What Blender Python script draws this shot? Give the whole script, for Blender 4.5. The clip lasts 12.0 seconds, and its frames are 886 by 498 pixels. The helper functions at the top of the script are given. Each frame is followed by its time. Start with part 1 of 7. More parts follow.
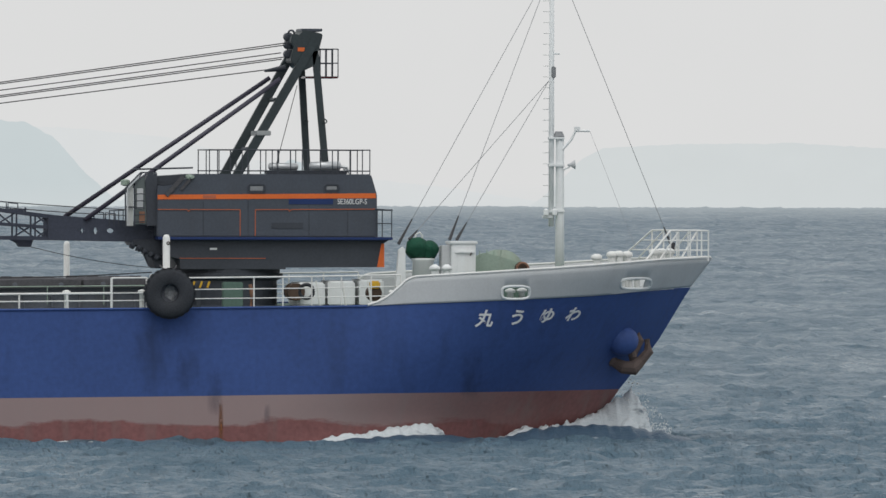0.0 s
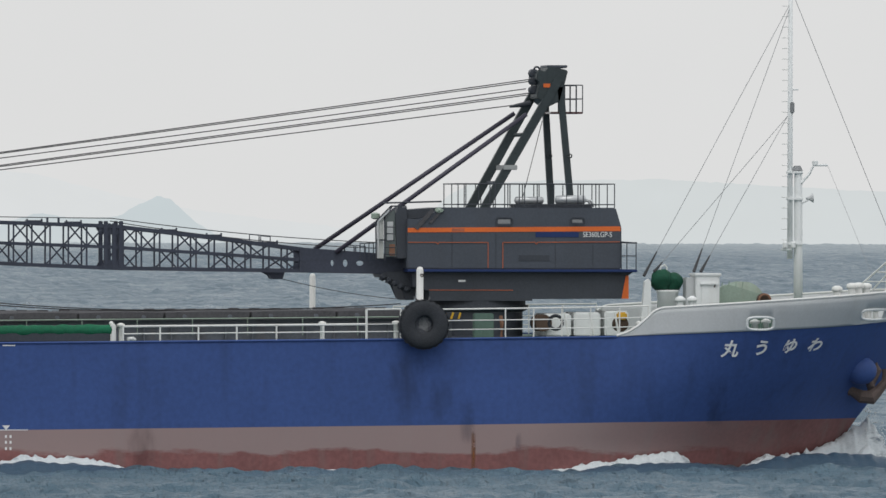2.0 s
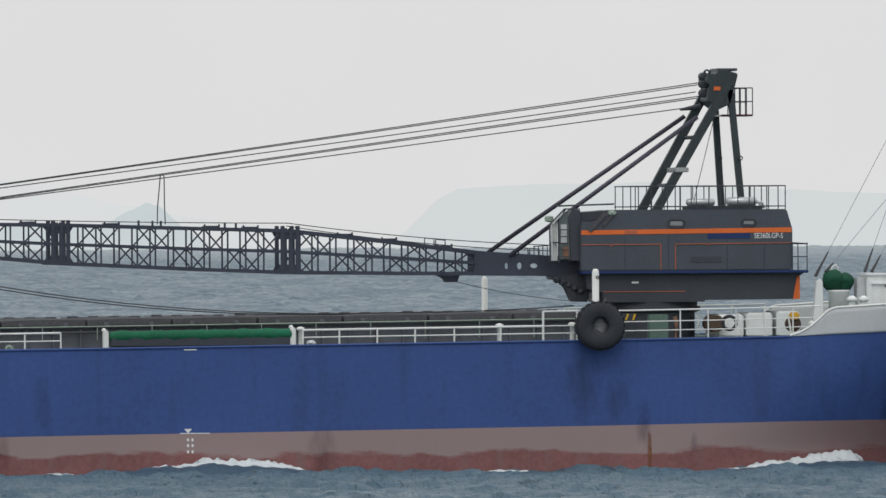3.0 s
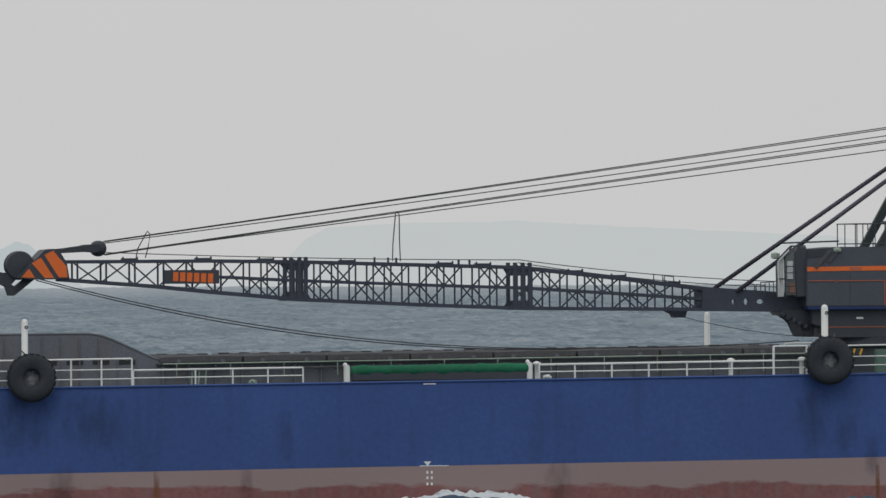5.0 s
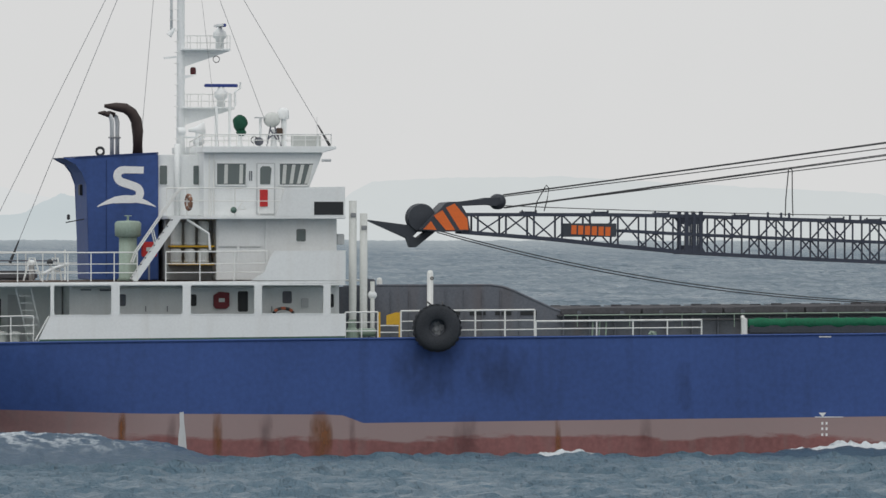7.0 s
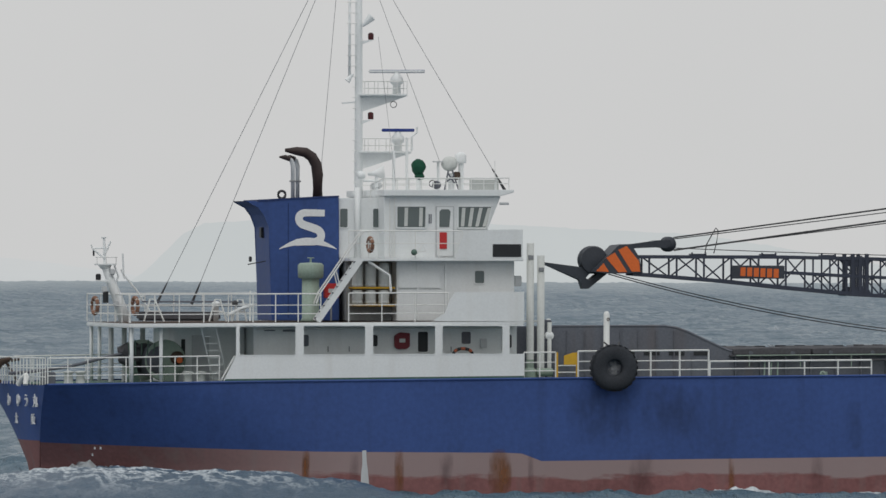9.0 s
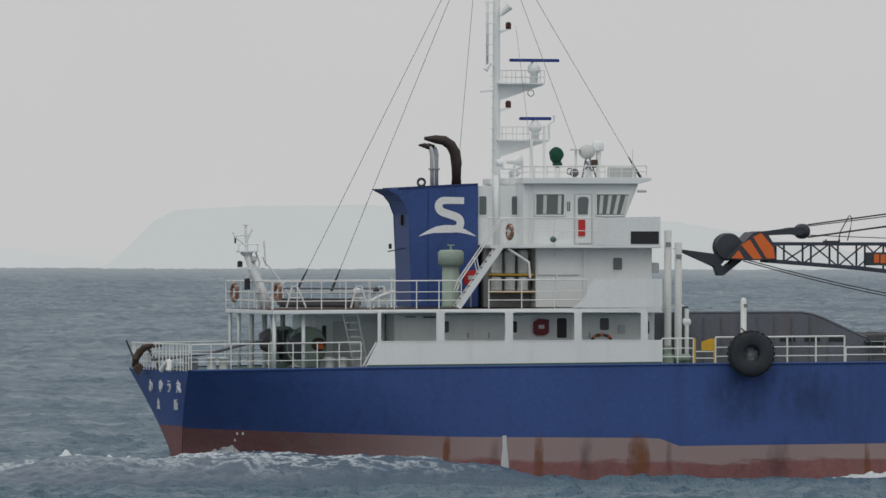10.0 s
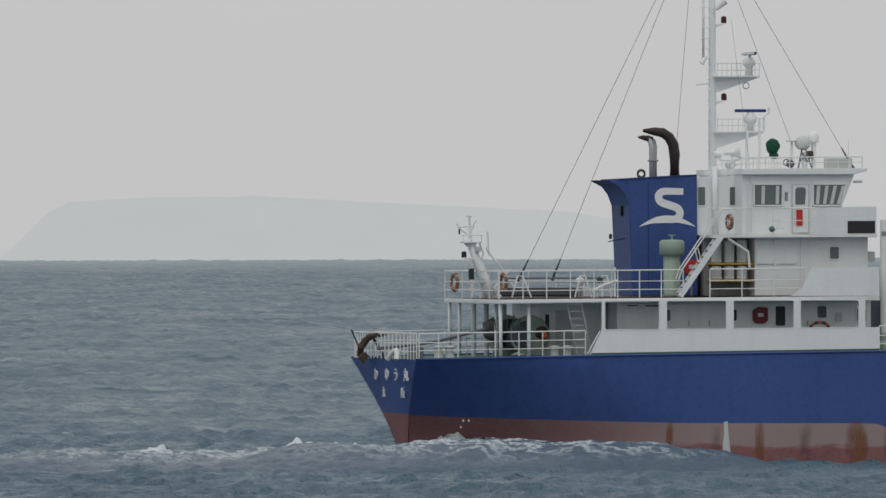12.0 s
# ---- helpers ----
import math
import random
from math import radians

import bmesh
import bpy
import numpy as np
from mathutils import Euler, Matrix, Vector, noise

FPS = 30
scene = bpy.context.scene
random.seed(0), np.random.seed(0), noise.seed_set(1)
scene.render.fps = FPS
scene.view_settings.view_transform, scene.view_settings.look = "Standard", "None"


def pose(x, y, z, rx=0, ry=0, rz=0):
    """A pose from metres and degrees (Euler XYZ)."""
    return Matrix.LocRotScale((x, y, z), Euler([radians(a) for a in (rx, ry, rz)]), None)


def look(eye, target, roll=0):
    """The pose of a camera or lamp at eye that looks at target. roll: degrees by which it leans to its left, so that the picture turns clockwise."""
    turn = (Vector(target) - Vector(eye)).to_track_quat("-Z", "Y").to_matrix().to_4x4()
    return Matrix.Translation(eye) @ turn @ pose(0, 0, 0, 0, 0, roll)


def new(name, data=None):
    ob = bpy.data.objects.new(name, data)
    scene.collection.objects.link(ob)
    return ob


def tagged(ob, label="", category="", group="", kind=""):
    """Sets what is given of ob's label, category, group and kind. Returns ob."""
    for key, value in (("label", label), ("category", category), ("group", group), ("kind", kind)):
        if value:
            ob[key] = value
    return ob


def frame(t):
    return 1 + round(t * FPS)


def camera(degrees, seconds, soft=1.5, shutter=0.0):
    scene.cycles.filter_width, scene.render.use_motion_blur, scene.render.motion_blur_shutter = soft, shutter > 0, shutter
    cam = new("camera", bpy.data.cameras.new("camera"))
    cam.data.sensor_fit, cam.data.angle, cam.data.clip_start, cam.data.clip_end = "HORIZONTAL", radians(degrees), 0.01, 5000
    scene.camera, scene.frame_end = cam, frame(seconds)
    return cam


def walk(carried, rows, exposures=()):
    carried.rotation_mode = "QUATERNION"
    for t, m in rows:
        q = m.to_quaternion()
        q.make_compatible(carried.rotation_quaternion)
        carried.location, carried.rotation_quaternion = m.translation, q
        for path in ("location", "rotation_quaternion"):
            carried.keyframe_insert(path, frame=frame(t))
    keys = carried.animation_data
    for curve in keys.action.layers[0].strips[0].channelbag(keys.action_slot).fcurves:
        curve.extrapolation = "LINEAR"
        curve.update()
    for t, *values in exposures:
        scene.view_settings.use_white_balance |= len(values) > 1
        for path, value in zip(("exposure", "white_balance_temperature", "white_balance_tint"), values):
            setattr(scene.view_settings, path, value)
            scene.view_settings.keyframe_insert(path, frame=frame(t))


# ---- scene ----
# The ship sails along +x; x, y, z below are its own: x forward from the forward tyre, y to port from the keel, z up.
FOV = 4.0819
cam = camera(FOV, 12.0)
SEA = -0.58            # level of the water
EYE = (-43.94, -431.2, 8.22)


def ship_at(t):
    """How far the ship has sailed at t seconds."""
    return 7.18 * t + 0.01285 * t * t * -1.0


# seconds, yaw, pitch, lean in degrees
AIM = [
    (0.0, -7.1754, -0.2786, -0.15),
    (0.5, -7.4283, -0.3081, -0.048),
    (1.0, -7.5203, -0.2675, -0.123),
    (1.5, -7.6187, -0.1934, -0.169),
    (2.0, -7.7781, -0.1281, -0.123),
    (2.5, -7.917, -0.1115, -0.046),
    (3.0, -7.8234, -0.1129, 0.316),
    (3.2, -7.8227, -0.1398, 0.468),
    (4.8, -8.4371, 0.0321, 0.505),
    (5.0, -8.4128, 0.0622, 0.327),
    (5.5, -8.2786, -0.0853, 0.09),
    (6.0, -8.1671, -0.1919, 0.003),
    (6.5, -8.1381, -0.1531, -0.086),
    (7.0, -8.1961, -0.1465, -0.1),
    (7.5, -8.297, -0.086, -0.145),
    (7.7, -8.3243, -0.046, -0.162),
    (9.3, -9.0749, 0.0434, -0.056),
    (9.5, -9.1094, 0.0228, -0.02),
    (10.0, -9.087, -0.0145, -0.093),
    (10.5, -9.2162, -0.0326, -0.046),
    (11.0, -9.3466, -0.0416, 0.069),
    (11.5, -9.4704, -0.0547, 0.089),
    (12.0, -9.5618, -0.0581, 0.137),
]


def heave(t):
    """How far the camera's boat has risen on the swell."""
    u = min(max((t - 1.0) / 1.5, 0.0), 1.0)
    return 0.2 * (1 - u * u * (3 - 2 * u))


walk(cam, [(t, pose(EYE[0], EYE[1] - 3.65 * t, EYE[2] + heave(t), 90 + pitch - 0.132 * heave(t), 0, yaw) @ pose(0, 0, 0, 0, 0, -lean)) for t, yaw, pitch, lean in AIM],
     exposures=[(0.0, 0.0), (2.5, 0.02), (3.5, 0.0), (5.0, -0.30), (5.6, -0.16), (6.0, -0.1), (7.0, -0.06), (9.5, -0.30), (12.0, -0.38)])

# ---- light: an overcast sky ----
world = bpy.data.worlds.new("overcast_sky")
scene.world = world
world.use_nodes = True
wn, wl = world.node_tree.nodes, world.node_tree.links
wn.clear()
w_out, w_bg, w_ramp = wn.new("ShaderNodeOutputWorld"), wn.new("ShaderNodeBackground"), wn.new("ShaderNodeValToRGB")
w_geo, w_sep = wn.new("ShaderNodeTexCoord"), wn.new("ShaderNodeSeparateXYZ")
w_noise, w_mix = wn.new("ShaderNodeTexNoise"), wn.new("ShaderNodeMix")
wl.new(w_geo.outputs["Generated"], w_sep.inputs[0])
wl.new(w_sep.outputs["Z"], w_ramp.inputs[0])
for pos, col in ((0.0, (0.712, 0.714, 0.712)), (0.02, (0.785, 0.772, 0.757)), (0.25, (0.81, 0.80, 0.795)), (1.0, (0.92, 0.94, 0.97))):
    e = w_ramp.color_ramp.elements[0] if pos == 0 else w_ramp.color_ramp.elements[1] if pos == 1 else w_ramp.color_ramp.elements.new(pos)
    e.position, e.color = pos, (*col, 1)
w_noise.inputs["Scale"].default_value = 60
w_noise.inputs["Detail"].default_value = 3
w_mix.data_type, w_mix.blend_type = "RGBA", "SOFT_LIGHT"
w_mix.inputs["Factor"].default_value = 0.07
wl.new(w_geo.outputs["Generated"], w_noise.inputs["Vector"])
wl.new(w_ramp.outputs[0], w_mix.inputs["A"])
wl.new(w_noise.outputs["Fac"], w_mix.inputs["B"])
wl.new(w_mix.outputs["Result"], w_bg.inputs["Color"])
w_bg.inputs["Strength"].default_value = 1.0
wl.new(w_bg.outputs[0], w_out.inputs[0])
sun = new("sun", bpy.data.lights.new("sun", "SUN"))
sun.data.energy, sun.data.angle, sun.data.color = 0.85, radians(40), (1.0, 0.97, 0.93)
sun.matrix_basis = look((-60, -200, 300), (0, 0, 0))


# ---- materials ----
def paint(name, color, rough=0.5, metal=0.0, vary=0.12, streak=0.0, stain=(0.12, 0.07, 0.04), grain=3.0, bump=0.06, spec=0.4):
    """Painted or bare surface: two scales of tone, runs of dirt down the uprights, fine relief."""
    m = bpy.data.materials.new(name)
    m.use_nodes = True
    n, l = m.node_tree.nodes, m.node_tree.links
    b = n["Principled BSDF"]
    tc = n.new("ShaderNodeTexCoord")
    big, small = n.new("ShaderNodeTexNoise"), n.new("ShaderNodeTexNoise")
    big.inputs["Scale"].default_value, small.inputs["Scale"].default_value = grain * 0.22, grain * 4
    big.inputs["Detail"].default_value, small.inputs["Detail"].default_value = 5, 4
    for k in (big, small):
        l.new(tc.outputs["Object"], k.inputs["Vector"])
    add = n.new("ShaderNodeMath")
    add.operation = "ADD"
    l.new(big.outputs["Fac"], add.inputs[0])
    l.new(small.outputs["Fac"], add.inputs[1])
    rng = n.new("ShaderNodeMapRange")
    rng.inputs["From Min"].default_value, rng.inputs["From Max"].default_value = 0.6, 1.4
    rng.inputs["To Min"].default_value, rng.inputs["To Max"].default_value = 1 - vary, 1 + vary
    l.new(add.outputs[0], rng.inputs["Value"])
    mul = n.new("ShaderNodeMix")
    mul.data_type, mul.blend_type = "RGBA", "MULTIPLY"
    mul.inputs["Factor"].default_value = 1
    mul.inputs["A"].default_value = (*color, 1)
    l.new(rng.outputs["Result"], mul.inputs["B"])
    out = mul.outputs["Result"]
    if streak:
        mp, runs, ramp, sm = n.new("ShaderNodeMapping"), n.new("ShaderNodeTexNoise"), n.new("ShaderNodeValToRGB"), n.new("ShaderNodeMix")
        mp.inputs["Scale"].default_value = (1.7, 1.7, 0.16)
        runs.inputs["Scale"].default_value, runs.inputs["Detail"].default_value = 1.0, 6
        l.new(tc.outputs["Object"], mp.inputs["Vector"])
        l.new(mp.outputs[0], runs.inputs["Vector"])
        ramp.color_ramp.elements[0].position, ramp.color_ramp.elements[1].position = 0.52, 0.72
        ramp.color_ramp.elements[0].color, ramp.color_ramp.elements[1].color = (0, 0, 0, 1), (streak, streak, streak, 1)
        l.new(runs.outputs["Fac"], ramp.inputs[0])
        sm.data_type = "RGBA"
        l.new(ramp.outputs[0], sm.inputs["Factor"])
        l.new(out, sm.inputs["A"])
        sm.inputs["B"].default_value = (*stain, 1)
        out = sm.outputs["Result"]
    l.new(out, b.inputs["Base Color"])
    rr = n.new("ShaderNodeMapRange")
    rr.inputs["To Min"].default_value, rr.inputs["To Max"].default_value = max(0.02, rough - 0.1), min(1, rough + 0.12)
    l.new(small.outputs["Fac"], rr.inputs["Value"])
    l.new(rr.outputs["Result"], b.inputs["Roughness"])
    b.inputs["Metallic"].default_value = metal
    b.inputs["Specular IOR Level"].default_value = spec
    bp = n.new("ShaderNodeBump")
    bp.inputs["Strength"].default_value, bp.inputs["Distance"].default_value = bump, 0.05
    l.new(add.outputs[0], bp.inputs["Height"])
    l.new(bp.outputs[0], b.inputs["Normal"])
    return m


BLUE = paint("hull_blue", (0.043, 0.085, 0.252), 0.55, vary=0.18, streak=0.2, stain=(0.02, 0.03, 0.06), grain=1.3, spec=0.25)
RED = paint("antifouling_red", (0.225, 0.104, 0.102), 0.75, vary=0.24, streak=0.6, stain=(0.20, 0.15, 0.145), grain=1.6, spec=0.15)


def scum_line(m, pale, height, soft):
    """A faded, salt-bleached band above the wet line, with an edge of its own."""
    n, l = m.node_tree.nodes, m.node_tree.links
    b = n["Principled BSDF"]
    src = b.inputs["Base Color"].links[0].from_socket
    tc, sep, tex, mp, add, rng_, mix = (n.new(k) for k in ("ShaderNodeTexCoord", "ShaderNodeSeparateXYZ", "ShaderNodeTexNoise", "ShaderNodeMapping", "ShaderNodeMath", "ShaderNodeMapRange", "ShaderNodeMix"))
    mp.inputs["Scale"].default_value = (0.3, 0.3, 1.1)
    tex.inputs["Scale"].default_value, tex.inputs["Detail"].default_value, tex.inputs["Roughness"].default_value = 1.0, 9, 0.6
    l.new(tc.outputs["Object"], sep.inputs[0])
    l.new(tc.outputs["Object"], mp.inputs[0])
    l.new(mp.outputs[0], tex.inputs["Vector"])
    add.operation = "MULTIPLY_ADD"
    l.new(tex.outputs["Fac"], add.inputs[0])
    add.inputs[1].default_value = 1.5
    l.new(sep.outputs["Z"], add.inputs[2])
    rng_.inputs["From Min"].default_value, rng_.inputs["From Max"].default_value = height, height + soft
    rng_.inputs["To Max"].default_value = 0.85
    l.new(add.outputs[0], rng_.inputs["Value"])
    mix.data_type = "RGBA"
    fore, both = n.new("ShaderNodeMapRange"), n.new("ShaderNodeMath")
    fore.inputs["From Min"].default_value, fore.inputs["From Max"].default_value = 21.0, 29.0
    fore.inputs["To Min"].default_value, fore.inputs["To Max"].default_value = 1.0, 0.12
    l.new(sep.outputs["X"], fore.inputs["Value"])
    both.operation = "MULTIPLY"
    l.new(rng_.outputs["Result"], both.inputs[0])
    l.new(fore.outputs["Result"], both.inputs[1])
    # pale band fades out aft: the shade at the stern put into colour
    aft, all3 = n.new("ShaderNodeMapRange"), n.new("ShaderNodeMath")
    aft.inputs["From Min"].default_value, aft.inputs["From Max"].default_value = -32.0, -24.0
    aft.inputs["To Min"].default_value = 0.1
    l.new(sep.outputs["X"], aft.inputs["Value"])
    all3.operation = "MULTIPLY"
    l.new(both.outputs[0], all3.inputs[0])
    l.new(aft.outputs["Result"], all3.inputs[1])
    l.new(all3.outputs[0], mix.inputs["Factor"])
    l.new(src, mix.inputs["A"])
    mix.inputs["B"].default_value = (*pale, 1)
    l.new(mix.outputs["Result"], b.inputs["Base Color"])


scum_line(RED, (0.315, 0.25, 0.247), 1.4, 0.15)
BULWARK = paint("bulwark_grey", (0.52, 0.54, 0.55), 0.5, vary=0.08, streak=0.12, stain=(0.3, 0.29, 0.27))
WHITE = paint("white_paint", (0.755, 0.78, 0.78), 0.45, vary=0.06, streak=0.13, stain=(0.42, 0.37, 0.3))
WHITE_TRIM = paint("white_rail", (0.74, 0.75, 0.73), 0.5, vary=0.1, streak=0.15, stain=(0.35, 0.25, 0.16), grain=6)
MARK = paint("white_mark", (0.75, 0.76, 0.76), 0.6, vary=0.1)
DECK = paint("deck_green", (0.055, 0.12, 0.095), 0.7, vary=0.2, streak=0.2)
COAMING = paint("coaming_grey", (0.120, 0.130, 0.155), 0.65, vary=0.25, streak=0.35, stain=(0.13, 0.10, 0.09))
HATCH = paint("worn_hatch_steel", (0.095, 0.095, 0.103), 0.9, vary=0.3, streak=0.45, stain=(0.085, 0.08, 0.085), spec=0.08)
RUBBER = paint("tyre_rubber", (0.042, 0.046, 0.053), 0.88, vary=0.35, grain=6, bump=0.2, spec=0.15)
CRANE = paint("crane_charcoal", (0.064, 0.075, 0.095), 0.45, vary=0.18, streak=0.12, stain=(0.06, 0.06, 0.06))
CRANE_DARK = paint("crane_black", (0.044, 0.051, 0.064), 0.55, vary=0.25)
STEEL_DARK = paint("aframe_dark_green", (0.034, 0.046, 0.050), 0.5, vary=0.3)
BOOM = paint("boom_dark_blue", (0.041, 0.049, 0.073), 0.5, vary=0.3)
STRUT = paint("strut_violet_black", (0.052, 0.049, 0.072), 0.45, vary=0.2)
ORANGE = paint("signal_orange", (0.72, 0.15, 0.03), 0.5, vary=0.12)
ORANGE_DULL = paint("faded_orange_line", (0.42, 0.12, 0.06), 0.6, vary=0.2)
STORE = paint("store_grey", (0.33, 0.345, 0.345), 0.7, vary=0.15, streak=0.2)
TRIM_BLUE = paint("trim_blue", (0.01, 0.03, 0.12), 0.5, vary=0.15)
GREEN = paint("green_canvas", (0.006, 0.112, 0.055), 0.8, vary=0.3, grain=2.5, bump=0.4)
GREEN_DARK = paint("dark_green_canvas", (0.004, 0.062, 0.034), 0.8, vary=0.3, grain=4, bump=0.4)
MACHINE = paint("pale_green_machine", (0.29, 0.37, 0.31), 0.55, vary=0.15, streak=0.3, stain=(0.16, 0.12, 0.08))
MACHINE_DARK = paint("winch_green", (0.10, 0.165, 0.135), 0.6, vary=0.2, streak=0.3, stain=(0.08, 0.06, 0.04))
WIRE = paint("wire_rope", (0.045, 0.046, 0.05), 0.6, vary=0.2)
STAY = paint("galvanised_stay", (0.24, 0.25, 0.26), 0.5, vary=0.2)
SILVER = paint("muffler_silver", (0.55, 0.57, 0.58), 0.35, 0.6, vary=0.15)
RUST = paint("rusty_iron", (0.075, 0.05, 0.037), 0.85, vary=0.4, grain=8, bump=0.4)
SOOT = paint("sooty_exhaust", (0.035, 0.022, 0.02), 0.6, vary=0.35)
YELLOW = paint("yellow_paint", (0.62, 0.37, 0.03), 0.55, vary=0.15)
RED_PAINT = paint("red_paint", (0.5, 0.03, 0.03), 0.5, vary=0.15)
MAROON = paint("maroon_hood", (0.16, 0.012, 0.02), 0.5, vary=0.15)
LIFERING = paint("faded_orange_ring", (0.24, 0.125, 0.08), 0.7, vary=0.25)
DARK = paint("dark_opening", (0.02, 0.022, 0.025), 0.5, vary=0.2)
LAMP_RED = paint("lamp_red_glass", (0.07, 0.012, 0.015), 0.2, vary=0.2)
OFF_WHITE = paint("pale_off_white", (0.55, 0.57, 0.55), 0.85, vary=0.1)
RADAR_BLUE = paint("radar_blue", (0.02, 0.045, 0.23), 0.4, vary=0.1)

GLASS = bpy.data.materials.new("window_glass")
GLASS.use_nodes = True
gb = GLASS.node_tree.nodes["Principled BSDF"]
gb.inputs["Base Color"].default_value = (0.10, 0.125, 0.125, 1)
gb.inputs["Roughness"].default_value = 0.06
gb.inputs["Specular IOR Level"].default_value = 0.7


# ---- building helpers ----
BASE, MOVERS = {}, []


def thing(name, base, label, category, group="", kind=""):
    ob = new(name)
    ob.empty_display_size = 0.3
    ob.location = base
    BASE[ob] = Vector(base)
    MOVERS.append(ob)
    return tagged(ob, label, category, group, kind)


def part(name, bm, material, parent, label="", smooth=False, uplift=None):
    """Links bm, drawn in the ship's own space, as one mesh under a thing or a part. uplift: its own origin, for a part that turns."""
    root = parent
    while root.parent:
        root = root.parent
    bmesh.ops.translate(bm, verts=bm.verts, vec=-BASE[root] - (Vector(uplift) if uplift else Vector()))
    bmesh.ops.recalc_face_normals(bm, faces=bm.faces)
    me = bpy.data.meshes.new(name)
    bm.to_mesh(me)
    bm.free()
    me.materials.append(material)
    if smooth:
        me.shade_smooth()
    ob = new(name, me)
    ob.parent = parent
    if uplift:
        ob.location = uplift
    if label:
        ob["label"] = label
    return ob


def box(x0, x1, y0, y1, z0, z1, bev=0.02, bm=None):
    bm = bm or bmesh.new()
    r = bmesh.ops.create_cube(bm, size=1)
    for v in r["verts"]:
        v.co = Vector(((x0 + x1) / 2 + v.co.x * (x1 - x0), (y0 + y1) / 2 + v.co.y * (y1 - y0), (z0 + z1) / 2 + v.co.z * (z1 - z0)))
    if bev:
        bmesh.ops.bevel(bm, geom=list({e for v in r["verts"] for e in v.link_edges}), offset=min(bev, 0.4 * min(x1 - x0, y1 - y0, z1 - z0)), segments=2, affect="EDGES")
    return bm


def rod(p, q, r, seg=8, bm=None, r2=None):
    """A round bar from p to q."""
    bm = bm or bmesh.new()
    p, q = Vector(p), Vector(q)
    m = Matrix.Translation((p + q) / 2) @ (q - p).to_track_quat("Z", "Y").to_matrix().to_4x4()
    bmesh.ops.create_cone(bm, cap_ends=True, segments=seg, radius1=r, radius2=r if r2 is None else r2, depth=(q - p).length, matrix=m)
    return bm


def beam(p, q, w, h, bm=None, up=(0, 1, 0)):
    """A square-edged bar from p to q, w along up and h across."""
    bm = bm or bmesh.new()
    p, q = Vector(p), Vector(q)
    d = (q - p).normalized()
    a = (Vector(up) - d * d.dot(Vector(up))).normalized()
    b = d.cross(a)
    vs = [bm.verts.new(c + a * w * s / 2 + b * h * k / 2) for c in (p, q) for s, k in ((-1, -1), (1, -1), (1, 1), (-1, 1))]
    for f in ((0, 1, 2, 3), (7, 6, 5, 4), (0, 4, 5, 1), (1, 5, 6, 2), (2, 6, 7, 3), (3, 7, 4, 0)):
        bm.faces.new([vs[i] for i in f])
    return bm


def pipe(points, r, seg=8, bm=None, closed=False):
    """A bent round bar through the points."""
    bm = bm or bmesh.new()
    pts = [Vector(p) for p in points]
    rings = []
    n = len(pts)
    for i, p in enumerate(pts):
        a, b = (pts[i - 1], pts[(i + 1) % n]) if closed else (pts[max(i - 1, 0)], pts[min(i + 1, n - 1)])
        q = (b - a).to_track_quat("Z", "Y")
        rr = r[i] if isinstance(r, (list, tuple)) else r
        rings.append([bm.verts.new(p + q @ Vector((rr * math.cos(2 * math.pi * k / seg), rr * math.sin(2 * math.pi * k / seg), 0))) for k in range(seg)])
    for i in range(n if closed else n - 1):
        A, B = rings[i], rings[(i + 1) % n]
        for k in range(seg):
            bm.faces.new((A[k], A[(k + 1) % seg], B[(k + 1) % seg], B[k]))
    if not closed:
        bm.faces.new(rings[0][::-1])
        bm.faces.new(rings[-1])
    return bm


def turned(profile, at, axis=(0, 0, 1), seg=20, bm=None):
    """A body turned round an axis through at; profile: (radius, height) pairs."""
    bm = bm or bmesh.new()
    q = Vector(axis).to_track_quat("Z", "Y")
    rings = []
    for r, h in profile:
        rings.append([bm.verts.new(Vector(at) + q @ Vector((r * math.cos(2 * math.pi * k / seg), r * math.sin(2 * math.pi * k / seg), h))) for k in range(seg)])
    for A, B in zip(rings, rings[1:]):
        for k in range(seg):
            bm.faces.new((A[k], A[(k + 1) % seg], B[(k + 1) % seg], B[k]))
    bm.faces.new(rings[0][::-1])
    bm.faces.new(rings[-1])
    return bm


def slab(outline, y0, y1, bm=None, bev=0.0):
    """A plate of the outline (x, z) between y0 and y1."""
    bm = bm or bmesh.new()
    A = [bm.verts.new((x, y0, z)) for x, z in outline]
    B = [bm.verts.new((x, y1, z)) for x, z in outline]
    fs = [bm.faces.new(A), bm.faces.new(B[::-1])]
    for i in range(len(A)):
        j = (i + 1) % len(A)
        fs.append(bm.faces.new((A[i], B[i], B[j], A[j])))
    if bev:
        bmesh.ops.bevel(bm, geom=list({e for f in fs for e in f.edges}), offset=bev, segments=2, affect="EDGES")
    return bm


def ball(c, r, scale=(1, 1, 1), rough=0.0, bm=None, sub=3):
    bm = bm or bmesh.new()
    res = bmesh.ops.create_icosphere(bm, subdivisions=sub, radius=1)
    for v in res["verts"]:
        k = 1 + rough * noise.noise(v.co * 2.3 + Vector(c))
        v.co = Vector((c[0] + v.co.x * r * scale[0] * k, c[1] + v.co.y * r * scale[1] * k, c[2] + v.co.z * r * scale[2] * k))
    return bm


